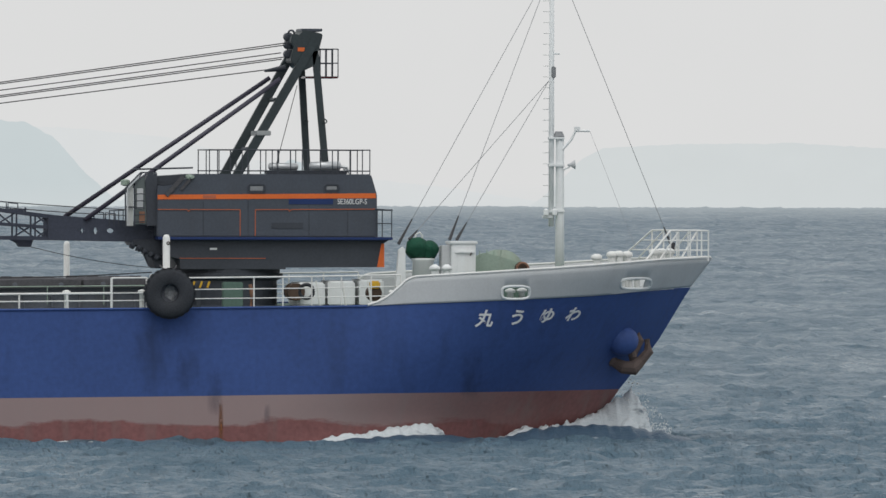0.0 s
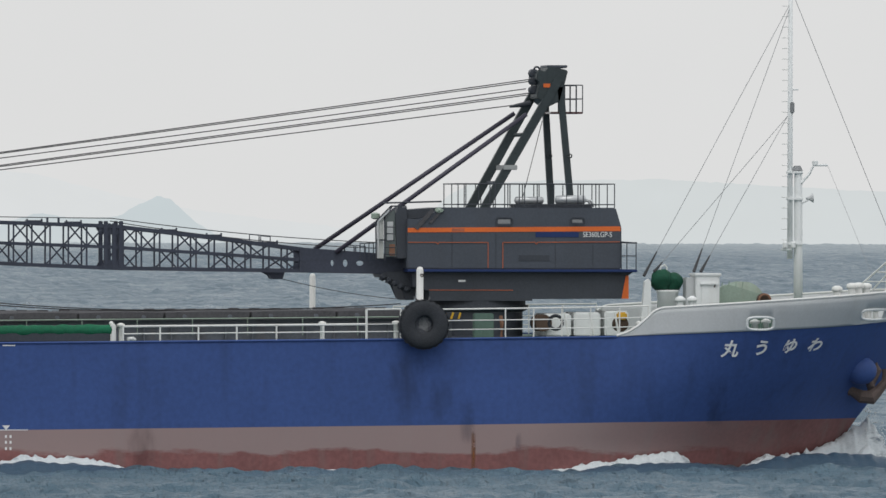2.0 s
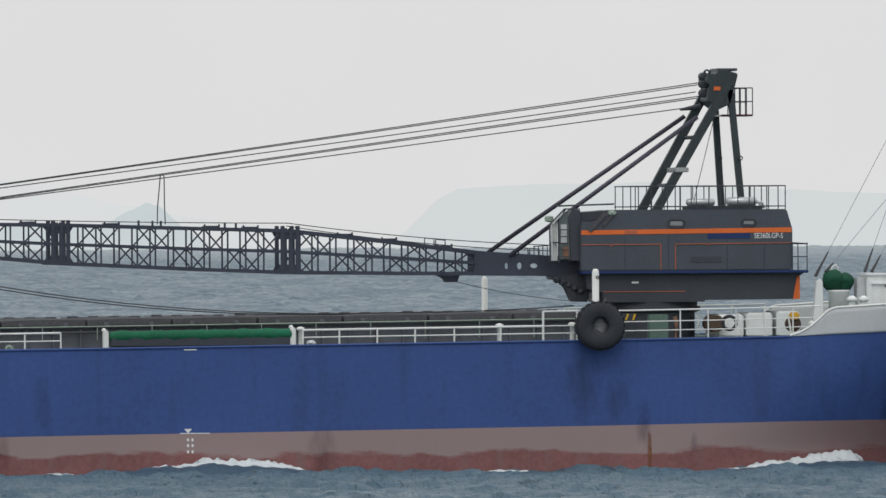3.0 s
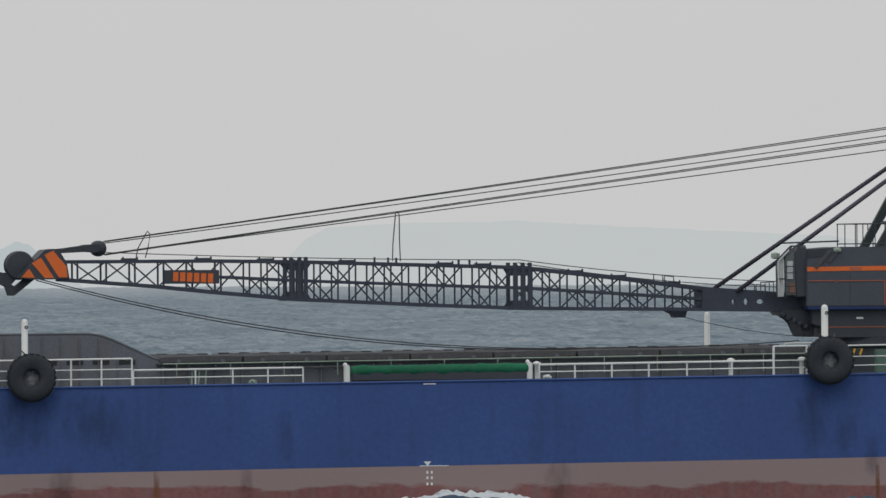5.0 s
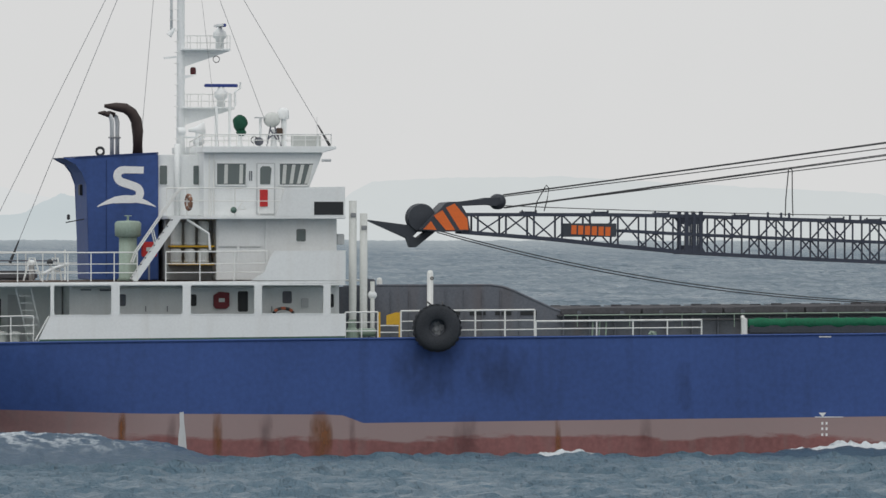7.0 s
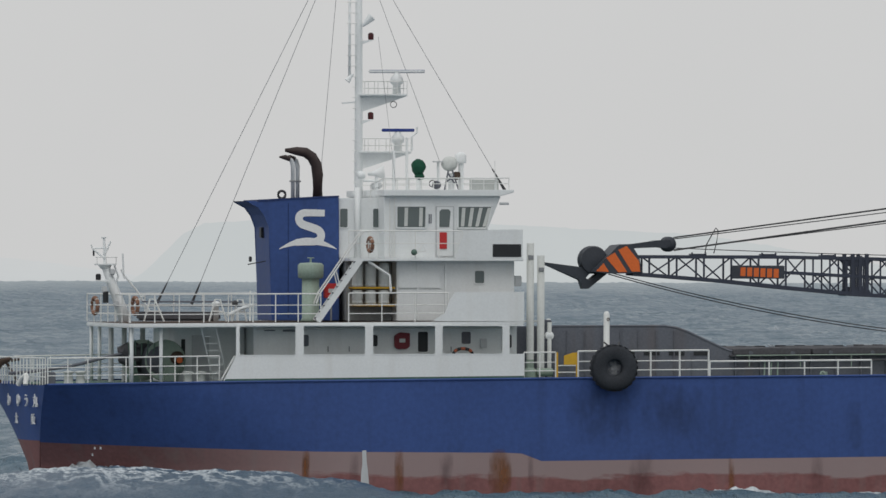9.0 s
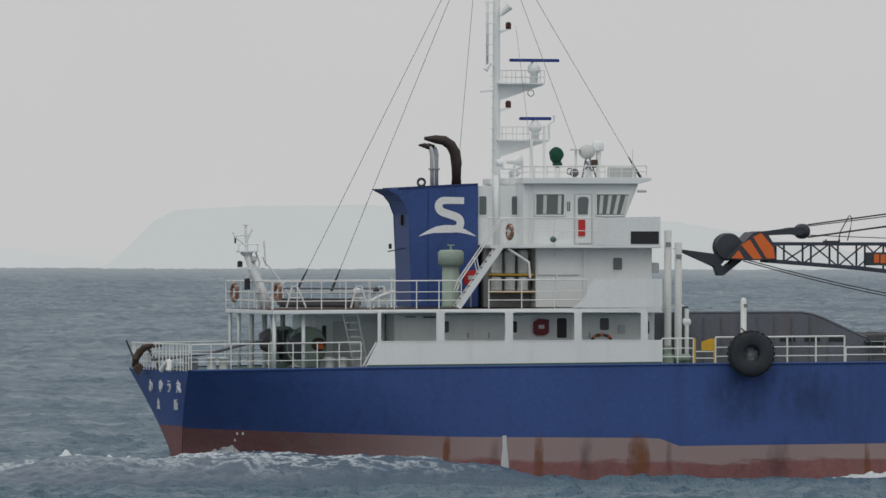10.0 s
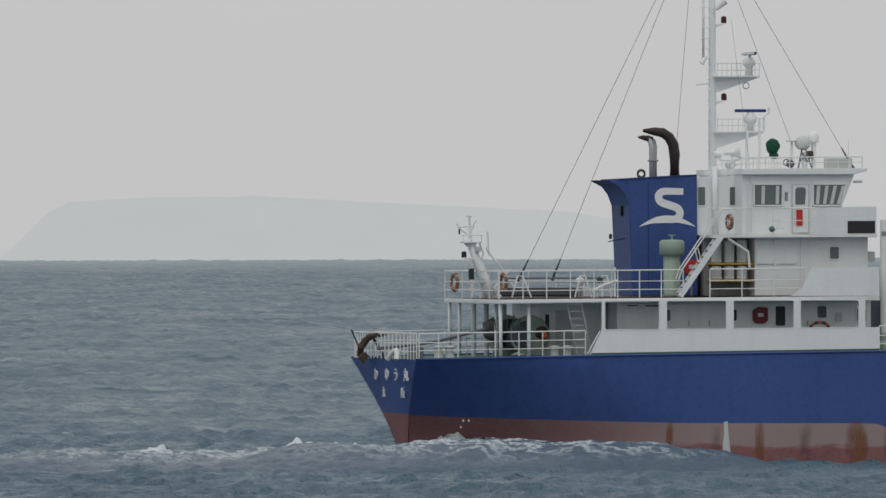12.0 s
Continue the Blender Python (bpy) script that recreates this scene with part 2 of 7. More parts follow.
def ring(c, R, r, axis=(0, 1, 0), seg=28, tube=10, bm=None):
    """A ring of tube radius r."""
    q = Vector(axis).to_track_quat("Z", "Y")
    return pipe([Vector(c) + q @ Vector((R * math.cos(2 * math.pi * k / seg), R * math.sin(2 * math.pi * k / seg), 0)) for k in range(seg)], r, tube, bm, True)


def ease(x, table):
    return float(np.interp(x, [a for a, _ in table], [b for _, b in table]))


def framed_hole(x0, x1, z0, z1, y, w=0.06, d=0.05, rad=0.12):
    """A rounded frame round an opening in an upright wall, its outer face at y."""
    bm = bmesh.new()
    pts = []
    for cx, cz, a0 in ((x1 - rad, z1 - rad, 0), (x0 + rad, z1 - rad, 90), (x0 + rad, z0 + rad, 180), (x1 - rad, z0 + rad, 270)):
        for k in range(4):
            a = radians(a0 + 30 * k)
            pts.append((cx, cz, math.cos(a), math.sin(a)))
    inner = [(cx + rad * c, cz + rad * s) for cx, cz, c, s in pts]
    outer = [(cx + (rad + w) * c, cz + (rad + w) * s) for cx, cz, c, s in pts]
    loops = [[bm.verts.new((x, yy, z)) for x, z in o] for o, yy in ((outer, y + d), (outer, y - 0.01), (inner, y - 0.01), (inner, y + d))]
    n = len(pts)
    for A, B in zip(loops, loops[1:] + loops[:1]):
        for k in range(n):
            bm.faces.new((A[k], A[(k + 1) % n], B[(k + 1) % n], B[k]))
    return bm


def railing(base, path, heights, posts, r=0.026, name="deck_railing", label="white-painted tubular steel deck railing", material=None, post_r=None, group="railings", top_r=None):
    """path: points (x, y, z) along the foot; heights: of the bars; posts: how many gaps between posts on each stretch."""
    material = material or WHITE_TRIM
    t = thing(name, base, label, "railing", group)
    for k, h in enumerate(heights):
        part("top_rail" if k == 0 else "mid_rail", pipe([(x, y, z + h) for x, y, z in path], (top_r or r * 1.25) if k == 0 else r * 0.8, 6), material, t)
    for (a, b), n in zip(zip(path, path[1:]), posts):
        for i in range(n + 1):
            p = Vector(a).lerp(Vector(b), i / max(n, 1))
            if i == 0 and a is not path[0]:
                continue
            part("post", rod(p - Vector((0, 0, 0.03)), p + Vector((0, 0, heights[0])), post_r or r, 6), material, t)
    return t


def lettering(body, size, m, material, parent, name="lettering", shear=0.0, depth=0.012, label="", bold=0.0):
    """Raised writing that stands upright in the pose m, centred."""
    cu = bpy.data.curves.new(name, "FONT")
    cu.body, cu.size, cu.shear, cu.extrude = body, size, shear, depth
    cu.offset = bold
    cu.align_x, cu.align_y = "CENTER", "CENTER"
    tmp = new(name, cu)
    me = bpy.data.meshes.new_from_object(tmp.evaluated_get(bpy.context.evaluated_depsgraph_get()))
    bpy.data.objects.remove(tmp)
    bm = bmesh.new()
    bm.from_mesh(me)
    bpy.data.meshes.remove(me)
    bmesh.ops.transform(bm, matrix=m, verts=bm.verts)
    return part(name, bm, material, parent, label)


# ---- the sea and the far shore ----
def water_material():
    m = bpy.data.materials.new("sea_water")
    m.use_nodes = True
    n, l = m.node_tree.nodes, m.node_tree.links
    b = n["Principled BSDF"]
    tc, mp = n.new("ShaderNodeTexCoord"), n.new("ShaderNodeMapping")
    mp.inputs["Scale"].default_value = (1.0, 0.34, 1.0)
    mp.inputs["Rotation"].default_value = (0, 0, radians(6))
    l.new(tc.outputs["Object"], mp.inputs["Vector"])
    hs = []
    for scale, detail in ((0.9, 6), (2.6, 5), (7.0, 4)):
        k = n.new("ShaderNodeTexNoise")
        k.inputs["Scale"].default_value, k.inputs["Detail"].default_value = scale, detail
        l.new(mp.outputs[0], k.inputs["Vector"])
        hs.append(k)
    prev = None
    for k, (s, d) in zip(hs, ((1.0, 0.7), (1.0, 0.34), (0.6, 0.1))):
        bp = n.new("ShaderNodeBump")
        bp.inputs["Strength"].default_value, bp.inputs["Distance"].default_value = s, d
        l.new(k.outputs["Fac"], bp.inputs["Height"])
        if prev:
            l.new(prev.outputs[0], bp.inputs["Normal"])
        prev = bp
    l.new(prev.outputs[0], b.inputs["Normal"])
    # whitecaps on the steepest crests
    at, patch, mul, ramp, mix, rmix = (n.new(k) for k in ("ShaderNodeAttribute", "ShaderNodeTexNoise", "ShaderNodeMath", "ShaderNodeValToRGB", "ShaderNodeMix", "ShaderNodeMix"))
    at.attribute_name = "crest"
    patch.inputs["Scale"].default_value, patch.inputs["Detail"].default_value = 0.9, 6
    l.new(tc.outputs["Object"], patch.inputs["Vector"])
    mul.operation = "MULTIPLY"
    l.new(at.outputs["Fac"], mul.inputs[0])
    l.new(patch.outputs["Fac"], mul.inputs[1])
    ramp.color_ramp.elements[0].position, ramp.color_ramp.elements[1].position = 0.74, 0.9
    l.new(mul.outputs[0], ramp.inputs[0])
    mix.data_type = "RGBA"
    mix.inputs["A"].default_value, mix.inputs["B"].default_value = (0.014, 0.056, 0.086, 1), (0.62, 0.66, 0.68, 1)
    l.new(ramp.outputs[0], mix.inputs["Factor"])
    l.new(mix.outputs["Result"], b.inputs["Base Color"])
    rmix.inputs["A"].default_value, rmix.inputs["B"].default_value = 0.27, 0.8
    l.new(ramp.outputs[0], rmix.inputs["Factor"])
    b.inputs["IOR"].default_value = 1.33
    b.inputs["Specular Tint"].default_value = (0.57, 0.81, 1.0, 1)
    # wind-ruffled and smoother patches; the tone also paints light and dark wave faces
    m2, gust, gr = n.new("ShaderNodeMapping"), n.new("ShaderNodeTexNoise"), n.new("ShaderNodeMapRange")
    m2.inputs["Scale"].default_value = (0.12, 0.05, 1.0)
    gust.inputs["Scale"].default_value, gust.inputs["Detail"].default_value, gust.inputs["Roughness"].default_value = 1.0, 10, 0.76
    l.new(tc.outputs["Object"], m2.inputs["Vector"])
    l.new(m2.outputs[0], gust.inputs["Vector"])
    gr.inputs["From Min"].default_value, gr.inputs["From Max"].default_value = 0.36, 0.64
    gr.inputs["To Min"].default_value, gr.inputs["To Max"].default_value = 0.08, 0.31
    l.new(gust.outputs["Fac"], gr.inputs["Value"])
    l.new(gr.outputs["Result"], b.inputs["Specular IOR Level"])
    ruff, deep = n.new("ShaderNodeMapRange"), n.new("ShaderNodeMix")
    ruff.inputs["From Min"].default_value, ruff.inputs["From Max"].default_value = 0.36, 0.64
    ruff.inputs["To Min"].default_value, ruff.inputs["To Max"].default_value = 0.52, 0.27
    l.new(gust.outputs["Fac"], ruff.inputs["Value"])
    l.new(ruff.outputs["Result"], rmix.inputs["A"])
    l.new(rmix.outputs["Result"], b.inputs["Roughness"])
    deep.data_type = "RGBA"
    deep.inputs["A"].default_value, deep.inputs["B"].default_value = (0.057, 0.097, 0.130, 1), (0.126, 0.192, 0.242, 1)
    l.new(gust.outputs["Fac"], deep.inputs["Factor"])
    l.new(deep.outputs["Result"], mix.inputs["A"])
    return m


WATER = water_material()
rng = np.random.default_rng(4)
WAVES = []
for i in range(64):
    length = 0.5 * (4.6 / 0.5) ** (i / 63) * rng.uniform(0.93, 1.07)
    aim = radians(256) + rng.normal(0, 0.55)
    WAVES.append((2 * math.pi / length * math.cos(aim), 2 * math.pi / length * math.sin(aim), rng.uniform(0, 6.28), 0.0108 * length ** 0.5))


def swell(x, y):
    """Height of the waves and how steep their crests are."""
    h, s = np.zeros_like(x), np.zeros_like(x)
    for kx, ky, ph, a in WAVES:
        w = kx * x + ky * y + ph
        h += a * np.sin(w)
        s += a * math.hypot(kx, ky) * np.sin(w)
    h = h + 0.8 * np.maximum(h, 0) ** 1.4
    return h, s


def build_sea():
    cx, cy = EYE[0], EYE[1] - 20.0
    fine = np.arange(3.4, 13.4, 0.0135)
    ang = np.radians(np.concatenate([np.arange(-170, 3.4, 4.0), fine, np.arange(14.0, 190.0, 4.0)]))
    rad, r = [0.02, 60.0, 140.0, 220.0, 290.0], 312.0
    while r < 4860:
        rad.append(r)
        r += max(0.42, 0.92 * r * r / (22000 * 8.3)) * (0.5 if r < 540 else 1.0)
    rad = np.array(rad + [4900.0])
    A, R = np.meshgrid(ang, rad)
    X, Y = cx + R * np.sin(A), cy + R * np.cos(A)
    H, C = swell(X, Y)
    H *= np.clip(0.78 + R / 2600, 0.85, 1.6)
    na, nr = len(ang), len(rad)
    co = np.stack([X, Y, H + SEA], -1).reshape(-1, 3)
    i = np.arange(nr - 1)[:, None] * na
    j = np.arange(na)[None, :]
    k = (j + 1) % na
    quads = np.stack([i + j, i + k, i + na + k, i + na + j], -1).reshape(-1, 4)
    me = bpy.data.meshes.new("water")
    me.vertices.add(len(co))
    me.vertices.foreach_set("co", co.ravel())
    me.loops.add(quads.size)
    me.loops.foreach_set("vertex_index", quads.ravel())
    me.polygons.add(len(quads))
    me.polygons.foreach_set("loop_start", np.arange(len(quads)) * 4)
    me.update(calc_edges=True)
    me.polygons.foreach_set("use_smooth", np.ones(len(quads), dtype=bool))
    crest = me.attributes.new("crest", "FLOAT", "POINT")
    crest.data.foreach_set("value", np.clip(C * 1.1, 0, 2).ravel())
    me.materials.append(WATER)
    ob = new("water", me)
    return tagged(ob, "choppy grey-green sea under an overcast sky", "sea", kind="structure")


sea = build_sea()


# self-lit land colour: the haze of distance is painted in
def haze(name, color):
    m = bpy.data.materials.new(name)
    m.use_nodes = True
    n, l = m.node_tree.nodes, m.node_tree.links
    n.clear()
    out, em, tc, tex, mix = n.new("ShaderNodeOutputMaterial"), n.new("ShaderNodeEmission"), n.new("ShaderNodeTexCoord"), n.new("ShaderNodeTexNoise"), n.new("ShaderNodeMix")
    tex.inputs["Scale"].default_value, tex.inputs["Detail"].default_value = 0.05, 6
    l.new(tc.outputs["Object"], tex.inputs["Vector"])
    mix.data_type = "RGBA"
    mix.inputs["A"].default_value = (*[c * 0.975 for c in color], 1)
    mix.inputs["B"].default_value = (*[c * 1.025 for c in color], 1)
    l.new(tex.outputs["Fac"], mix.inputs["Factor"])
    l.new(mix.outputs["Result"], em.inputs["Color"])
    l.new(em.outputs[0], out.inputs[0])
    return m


def island(name, dist, profile, color, rough, label):
    """A far ridge on the horizon: bearing in degrees and height in hundredths of a degree."""
    bm = bmesh.new()
    a0, a1 = profile[0][0], profile[-1][0]
    n = 260
    rows = [[], [], []]
    for i in range(n + 1):
        a = a0 + (a1 - a0) * i / n
        h = ease(a, profile) * dist * radians(0.01)
        h = max(-1.0, h + rough * dist / 4800 * (noise.noise((a * 9, 1, dist)) + 0.6 * noise.noise((a * 30, 2, dist)) + 0.35 * noise.noise((a * 90, 3, 1))))
        for k, (dd, hh) in enumerate(((-30, -2.0), (0, h), (35, -2.0))):
            d = dist + dd
            rows[k].append(bm.verts.new((EYE[0] + d * math.sin(radians(a)), EYE[1] - 20 + d * math.cos(radians(a)), SEA + hh)))
    for A, B in zip(rows, rows[1:]):
        for i in range(n):
            bm.faces.new((A[i], A[i + 1], B[i + 1], B[i]))
    me = bpy.data.meshes.new(name)
    bm.to_mesh(me)
    bm.free()
    me.materials.append(haze(name + "_painted_haze", color))
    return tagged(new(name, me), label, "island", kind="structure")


island("backdrop_headland", 4700, [(7.5, -2), (7.6, 4), (7.7, 14), (7.78, 22), (7.88, 27), (8.2, 29), (8.8, 29.5), (9.2, 27), (9.6, 25), (10.2, 22), (10.8, 12), (11.6, -2)], (0.635, 0.67, 0.675), 0.5, "pale flat-topped headland, haze put in its colour")
island("backdrop_far_ridge", 4800, [(4.2, 20), (5.1, 37), (5.5, 35), (5.9, 31), (6.25, 22), (6.6, 15), (7.2, 8), (7.6, 2), (7.7, -2)], (0.69, 0.71, 0.715), 0.5, "faint far mountain ridge, haze put in its colour")
island("backdrop_hill", 4650, [(5.62, -2), (5.74, 9), (5.88, 13.5), (6.0, 12), (6.18, 11), (6.28, 13), (6.36, 18), (6.44, 21.5), (6.5, 20), (6.56, 15), (6.63, 9), (6.71, 4), (6.78, -2)], (0.56, 0.62, 0.64), 0.7, "rounded wooded island hill painted hazy")
island("backdrop_cliff", 4600, [(4.2, 30), (5.0, 40), (5.22, 39), (5.35, 32), (5.5, 16), (5.62, 5), (5.75, -2)], (0.57, 0.63, 0.645), 0.6, "dark headland slope falling to the sea, painted hazy")


# ---- the ship's hull ----
DECK_Z = [(-53, 3.49), (-43, 3.66), (-32, 3.79), (-17, 3.93), (0, 4.1), (7, 4.19), (11.4, 4.36), (15, 4.52), (17.3, 4.68), (20, 4.82)]
BOOT_Z = [(-52, 1.4), (-46, 1.2), (-40, 1.04), (-33, 1.0), (-32.4, 0.97), (-31.65, 0.69), (-17, 0.87), (0, 1.06), (7, 1.16), (18, 1.22)]
RAIL_Z = [(6.9, 4.19), (7.25, 4.29), (7.6, 4.47), (8.0, 4.8), (8.25, 5.05), (8.5, 5.17), (11.2, 5.33), (15, 5.57), (17.7, 5.76), (20, 5.83)]
STEM = [(-2, 14.6), (0, 15.75), (1.19, 16.56), (1.79, 17.02), (2.88, 17.9), (4.7, 19.0), (5.8, 19.85)]
BEAM = 6.5


def deck_z(x):
    return ease(x, DECK_Z)


def breadth(x, z):
    """Half the ship's breadth at x, z."""
    k = min(max(z / 4.2, 0.0), 1.25)
    stem = ease(z, STEM)
    x0 = 3.0 + 4.0 * k
    p = 1.95 + 0.9 * k
    if x > x0:
        return BEAM * max(0.0, 1 - min(1, (x - x0) / (stem - x0)) ** p)
    low = min(max((z - 0.1) / 3.4, 0.0), 1.0)
    x1 = -38.5 - 3.5 * low
    end = 1.1 + 4.4 * low
    if x < x1:
        u = min(1, (x1 - x) / (x1 + 50.2))
        return BEAM - (BEAM - end) * u ** (1.9 - 0.2 * low)
    return BEAM


def stern_x(y, z):
    low = min(max((z - 0.1) / 3.4, 0.0), 1.0)
    end = 1.1 + 4.4 * low
    return -49.82 - 0.38 * low - 0.07 * (y + 5.6) * low - (0.15 + 0.2 * low) * (1 - min(1, abs(y) / end) ** 2)


ship = thing("cargo_ship", (-15, 0, SEA), "blue-hulled coastal cargo ship with red bottom under way", "ship")
STATIONS = sorted(set([-50.2 + 50.2 * i / 50 for i in range(51)] + [-33, -32.4, -32.0, -31.65, 6.9] + [20 * (i / 44) for i in range(45)]))


def hull_strip(low, high, steps, x_from=-50.2, mirror=(-1, 1)):
    """The shell between two heights, each a function of x, on both sides, drawn out to the stem."""
    bm = bmesh.new()
    xs = [x for x in STATIONS if x >= x_from]
    for s in mirror:
        grid = []
        for x in xs:
            col = []
            for k in range(steps + 1):
                z = low(x) + (high(x) - low(x)) * k / steps
                xx = x if x <= 0 else x * ease(z, STEM) / 20.0 if x_from < 0 else x
                if x_from >= 0:
                    xx = x_from + (x - x_from) * (ease(z, STEM) - x_from) / (20.0 - x_from)
                z = low(xx) + (high(xx) - low(xx)) * k / steps
                if x == xs[0] and x_from < 0:
                    low_k = min(max((z - 0.1) / 3.4, 0.0), 1.0)
                    xx = stern_x(s * (1.1 + 4.4 * low_k), z)
                col.append(bm.verts.new((xx, s * max(0.004, breadth(xx, z)), z)))
            grid.append(col)
        for A, B in zip(grid, grid[1:]):
            for k in range(steps):
                bm.faces.new((A[k], B[k], B[k + 1], A[k + 1]))
    return bm


def transom(low, high, steps):
    bm = bmesh.new()
    cols = []
    for i in range(21):
        u = -1 + i / 10
        col = []
        for k in range(steps + 1):
            z = low + (high - low) * k / steps
            lk = min(max((z - 0.1) / 3.4, 0.0), 1.0)
            y = u * (1.1 + 4.4 * lk)
            col.append(bm.verts.new((stern_x(y, z), y, z)))
        cols.append(col)
    for A, B in zip(cols, cols[1:]):
        for k in range(steps):
            bm.faces.new((A[k], B[k], B[k + 1], A[k + 1]))
    return bm


topside = part("topside", hull_strip(lambda x: ease(x, BOOT_Z), deck_z, 8), BLUE, ship, "blue topside plating with faint dirty runs", True)
bottom = part("bottom_plating", hull_strip(lambda x: -2.0, lambda x: ease(x, BOOT_Z), 6), RED, ship, "worn dull red antifouling with pale bands", True)
part("transom", transom(1.4, 3.5, 6), BLUE, ship, "blue transom plating", True)
part("transom_bottom", transom(-2.0, 1.4, 4), RED, ship, "worn red transom foot", True)
# the deck and its edge bar
bm = bmesh.new()
prev = None
for x in [x for x in STATIONS if x < 19]:
    xx = x if x > -50.2 else -50.15
    b = breadth(xx, deck_z(xx)) - 0.01
    cur = [bm.verts.new((xx, s * b, deck_z(xx) - 0.03)) for s in (-1, 1)]
    if prev:
        bm.faces.new((prev[0], cur[0], cur[1], prev[1]))
    prev = cur
part("main_deck", bm, DECK, ship, "dark green painted steel deck")
for s in (-1, 1):
    part("sheer_bar", pipe([(x, s * (breadth(x, deck_z(x)) + 0.01), deck_z(x) - 0.02) for x in np.linspace(-50.1, 6.9, 60)], 0.045, 6), TRIM_BLUE if s > 0 else BLUE, ship)

# bow bulwark with its mooring ports
ports = [(11.68, 12.56), (16.12, 17.22)]


def bulwark_side(s):
    bm = bmesh.new()
    xs = sorted(set(list(np.linspace(6.92, 19.8, 60)) + [a for p in ports for a in p] + [8.25, 8.5]))
    grid = []
    for x in xs:
        z0, z1 = deck_z(x), ease(x, RAIL_Z)
        col = []
        levels = [z0 + (z1 - z0) * f for f in (0, 0.08, 0.3, 0.56, 0.8, 1)]
        if ports[0][0] - 0.25 < x < ports[0][1] + 0.25:
            levels[1:4] = [max(z0 + 0.01, 4.45), 4.64, 4.83]
        elif ports[1][0] - 0.25 < x < ports[1][1] + 0.25:
            levels[1:4] = [z0 + 0.01, max(z0 + 0.02, 4.78), 5.08]
        for k, z in enumerate(levels):
            xx = x if x < 16 else 16 + (x - 16) * (ease(z, STEM) - 16) / 3.8
            col.append(bm.verts.new((xx, s * (max(0.004, breadth(xx, z)) + 0.012), z)))
        grid.append(col)
    for i, (A, B) in enumerate(zip(grid, grid[1:])):
        mid = (xs[i] + xs[i + 1]) / 2
        for k in range(5):
            first = k in (1, 2) and ports[0][0] < mid < ports[0][1]
            second = k == 2 and ports[1][0] < mid < ports[1][1]
            if not (first or second):
                bm.faces.new((A[k], B[k], B[k + 1], A[k + 1]))
    return bm


for s in (-1, 1):
    bw = part("bulwark", bulwark_side(s), BULWARK, ship, "light grey bow bulwark with oval mooring ports", True)
    sol = bw.modifiers.new("plate", "SOLIDIFY")
    sol.thickness, sol.offset = 0.04, 0
    xs = list(np.linspace(6.92, 19.75, 70))
    part("bulwark_rail", pipe([(x, s * (max(0.0, breadth(x, ease(x, RAIL_Z))) + 0.015), ease(x, RAIL_Z) + 0.02) for x in xs], 0.05, 6), WHITE_TRIM, ship, "white cap rail")


def port_rim(x0, x1, z0, z1):
    """An oval white rim that lies on the flared bulwark."""
    pts = []
    for k in range(28):
        a = 2 * math.pi * k / 28
        c, q = math.cos(a), math.sin(a)
        x = (x0 + x1) / 2 + (x1 - x0) / 2 * math.copysign(abs(c) ** 0.55, c)
        z = (z0 + z1) / 2 + (z1 - z0) / 2 * math.copysign(abs(q) ** 0.6, q)
        pts.append((x, -(breadth(x, z) + 0.05), z))
    return pipe(pts, 0.045, 6, closed=True)


part("mooring_port_rim", port_rim(11.6, 12.62, 4.42, 4.86), WHITE, ship, "white oval mooring port rim")
part("mooring_port_rim", port_rim(16.05, 17.3, 4.76, 5.12), WHITE, ship, "white oval mooring port rim")
# ship's name at the bow and the stern
for ch, x, z in (("丸", 11.02, 3.7), ("う", 12.18, 3.74), ("ゆ", 13.28, 3.8), ("わ", 14.3, 3.84)):
    dx = 0.3
    y0, y1 = breadth(x - dx, z), breadth(x + dx, z)
    yb, yt = breadth(x, z - 0.3), breadth(x, z + 0.3)
    m = Matrix.Translation((x, -breadth(x, z) - 0.02, z)) @ Matrix.Rotation(math.atan2(y0 - y1, 2 * dx), 4, "Z") @ Matrix.Rotation(math.pi / 2 + math.atan2(yt - yb, 0.6), 4, "X")
    lettering(ch, 0.64, m, MARK, topside, "hull_letter", shear=0.18, bold=0.012, label="white painted name character")
for body, z, size, ys in (("わゆう丸", 2.87, 0.54, (0.2, -1.57, -2.8, -4.04)), ("大阪", 2.18, 0.44, (-0.3, -3.05))):
    for ch, y in zip(body, ys):
        xa, xb = stern_x(y - 0.3, z), stern_x(y + 0.3, z)
        lettering(ch, size, Matrix.Translation((stern_x(y, z) - 0.07, y, z)) @ Matrix.Rotation(-math.pi / 2 - math.atan2(xb - xa, 0.6), 4, "Z") @ Matrix.Rotation(math.pi / 2, 4, "X"), MARK, topside, "stern_letter", depth=0.03, label="white painted name character")
# draught and load marks
part("load_mark", slab([(-14.76, 1.06), (-14.48, 1.06), (-14.62, 0.9)], -BEAM - 0.012, -BEAM), MARK, topside)
part("load_mark", box(-14.9, -13.85, -BEAM - 0.012, -BEAM, 0.885, 0.915, 0), MARK, topside)
for z in (0.62, 0.42, 0.2):
    for dx in (0.0, 0.16):
        part("draught_figure", box(-14.66 + dx, -14.59 + dx, -BEAM - 0.012, -BEAM, z, z + 0.1, 0), MARK, bottom)
part("side_mark", box(-14.75, -14.3, -BEAM - 0.012, -BEAM, 3.83, 3.87, 0), MARK, topside)
part("water_mark", slab([(-38.42, 1.08), (-38.27, 1.1), (-38.25, 0.7), (-38.2, 0.3), (-38.14, -0.4), (-38.48, -0.4), (-38.46, 0.2), (-38.41, 0.6)], -BEAM - 0.012, -BEAM + 0.3), BULWARK, bottom, "white drain streak on the red paint")
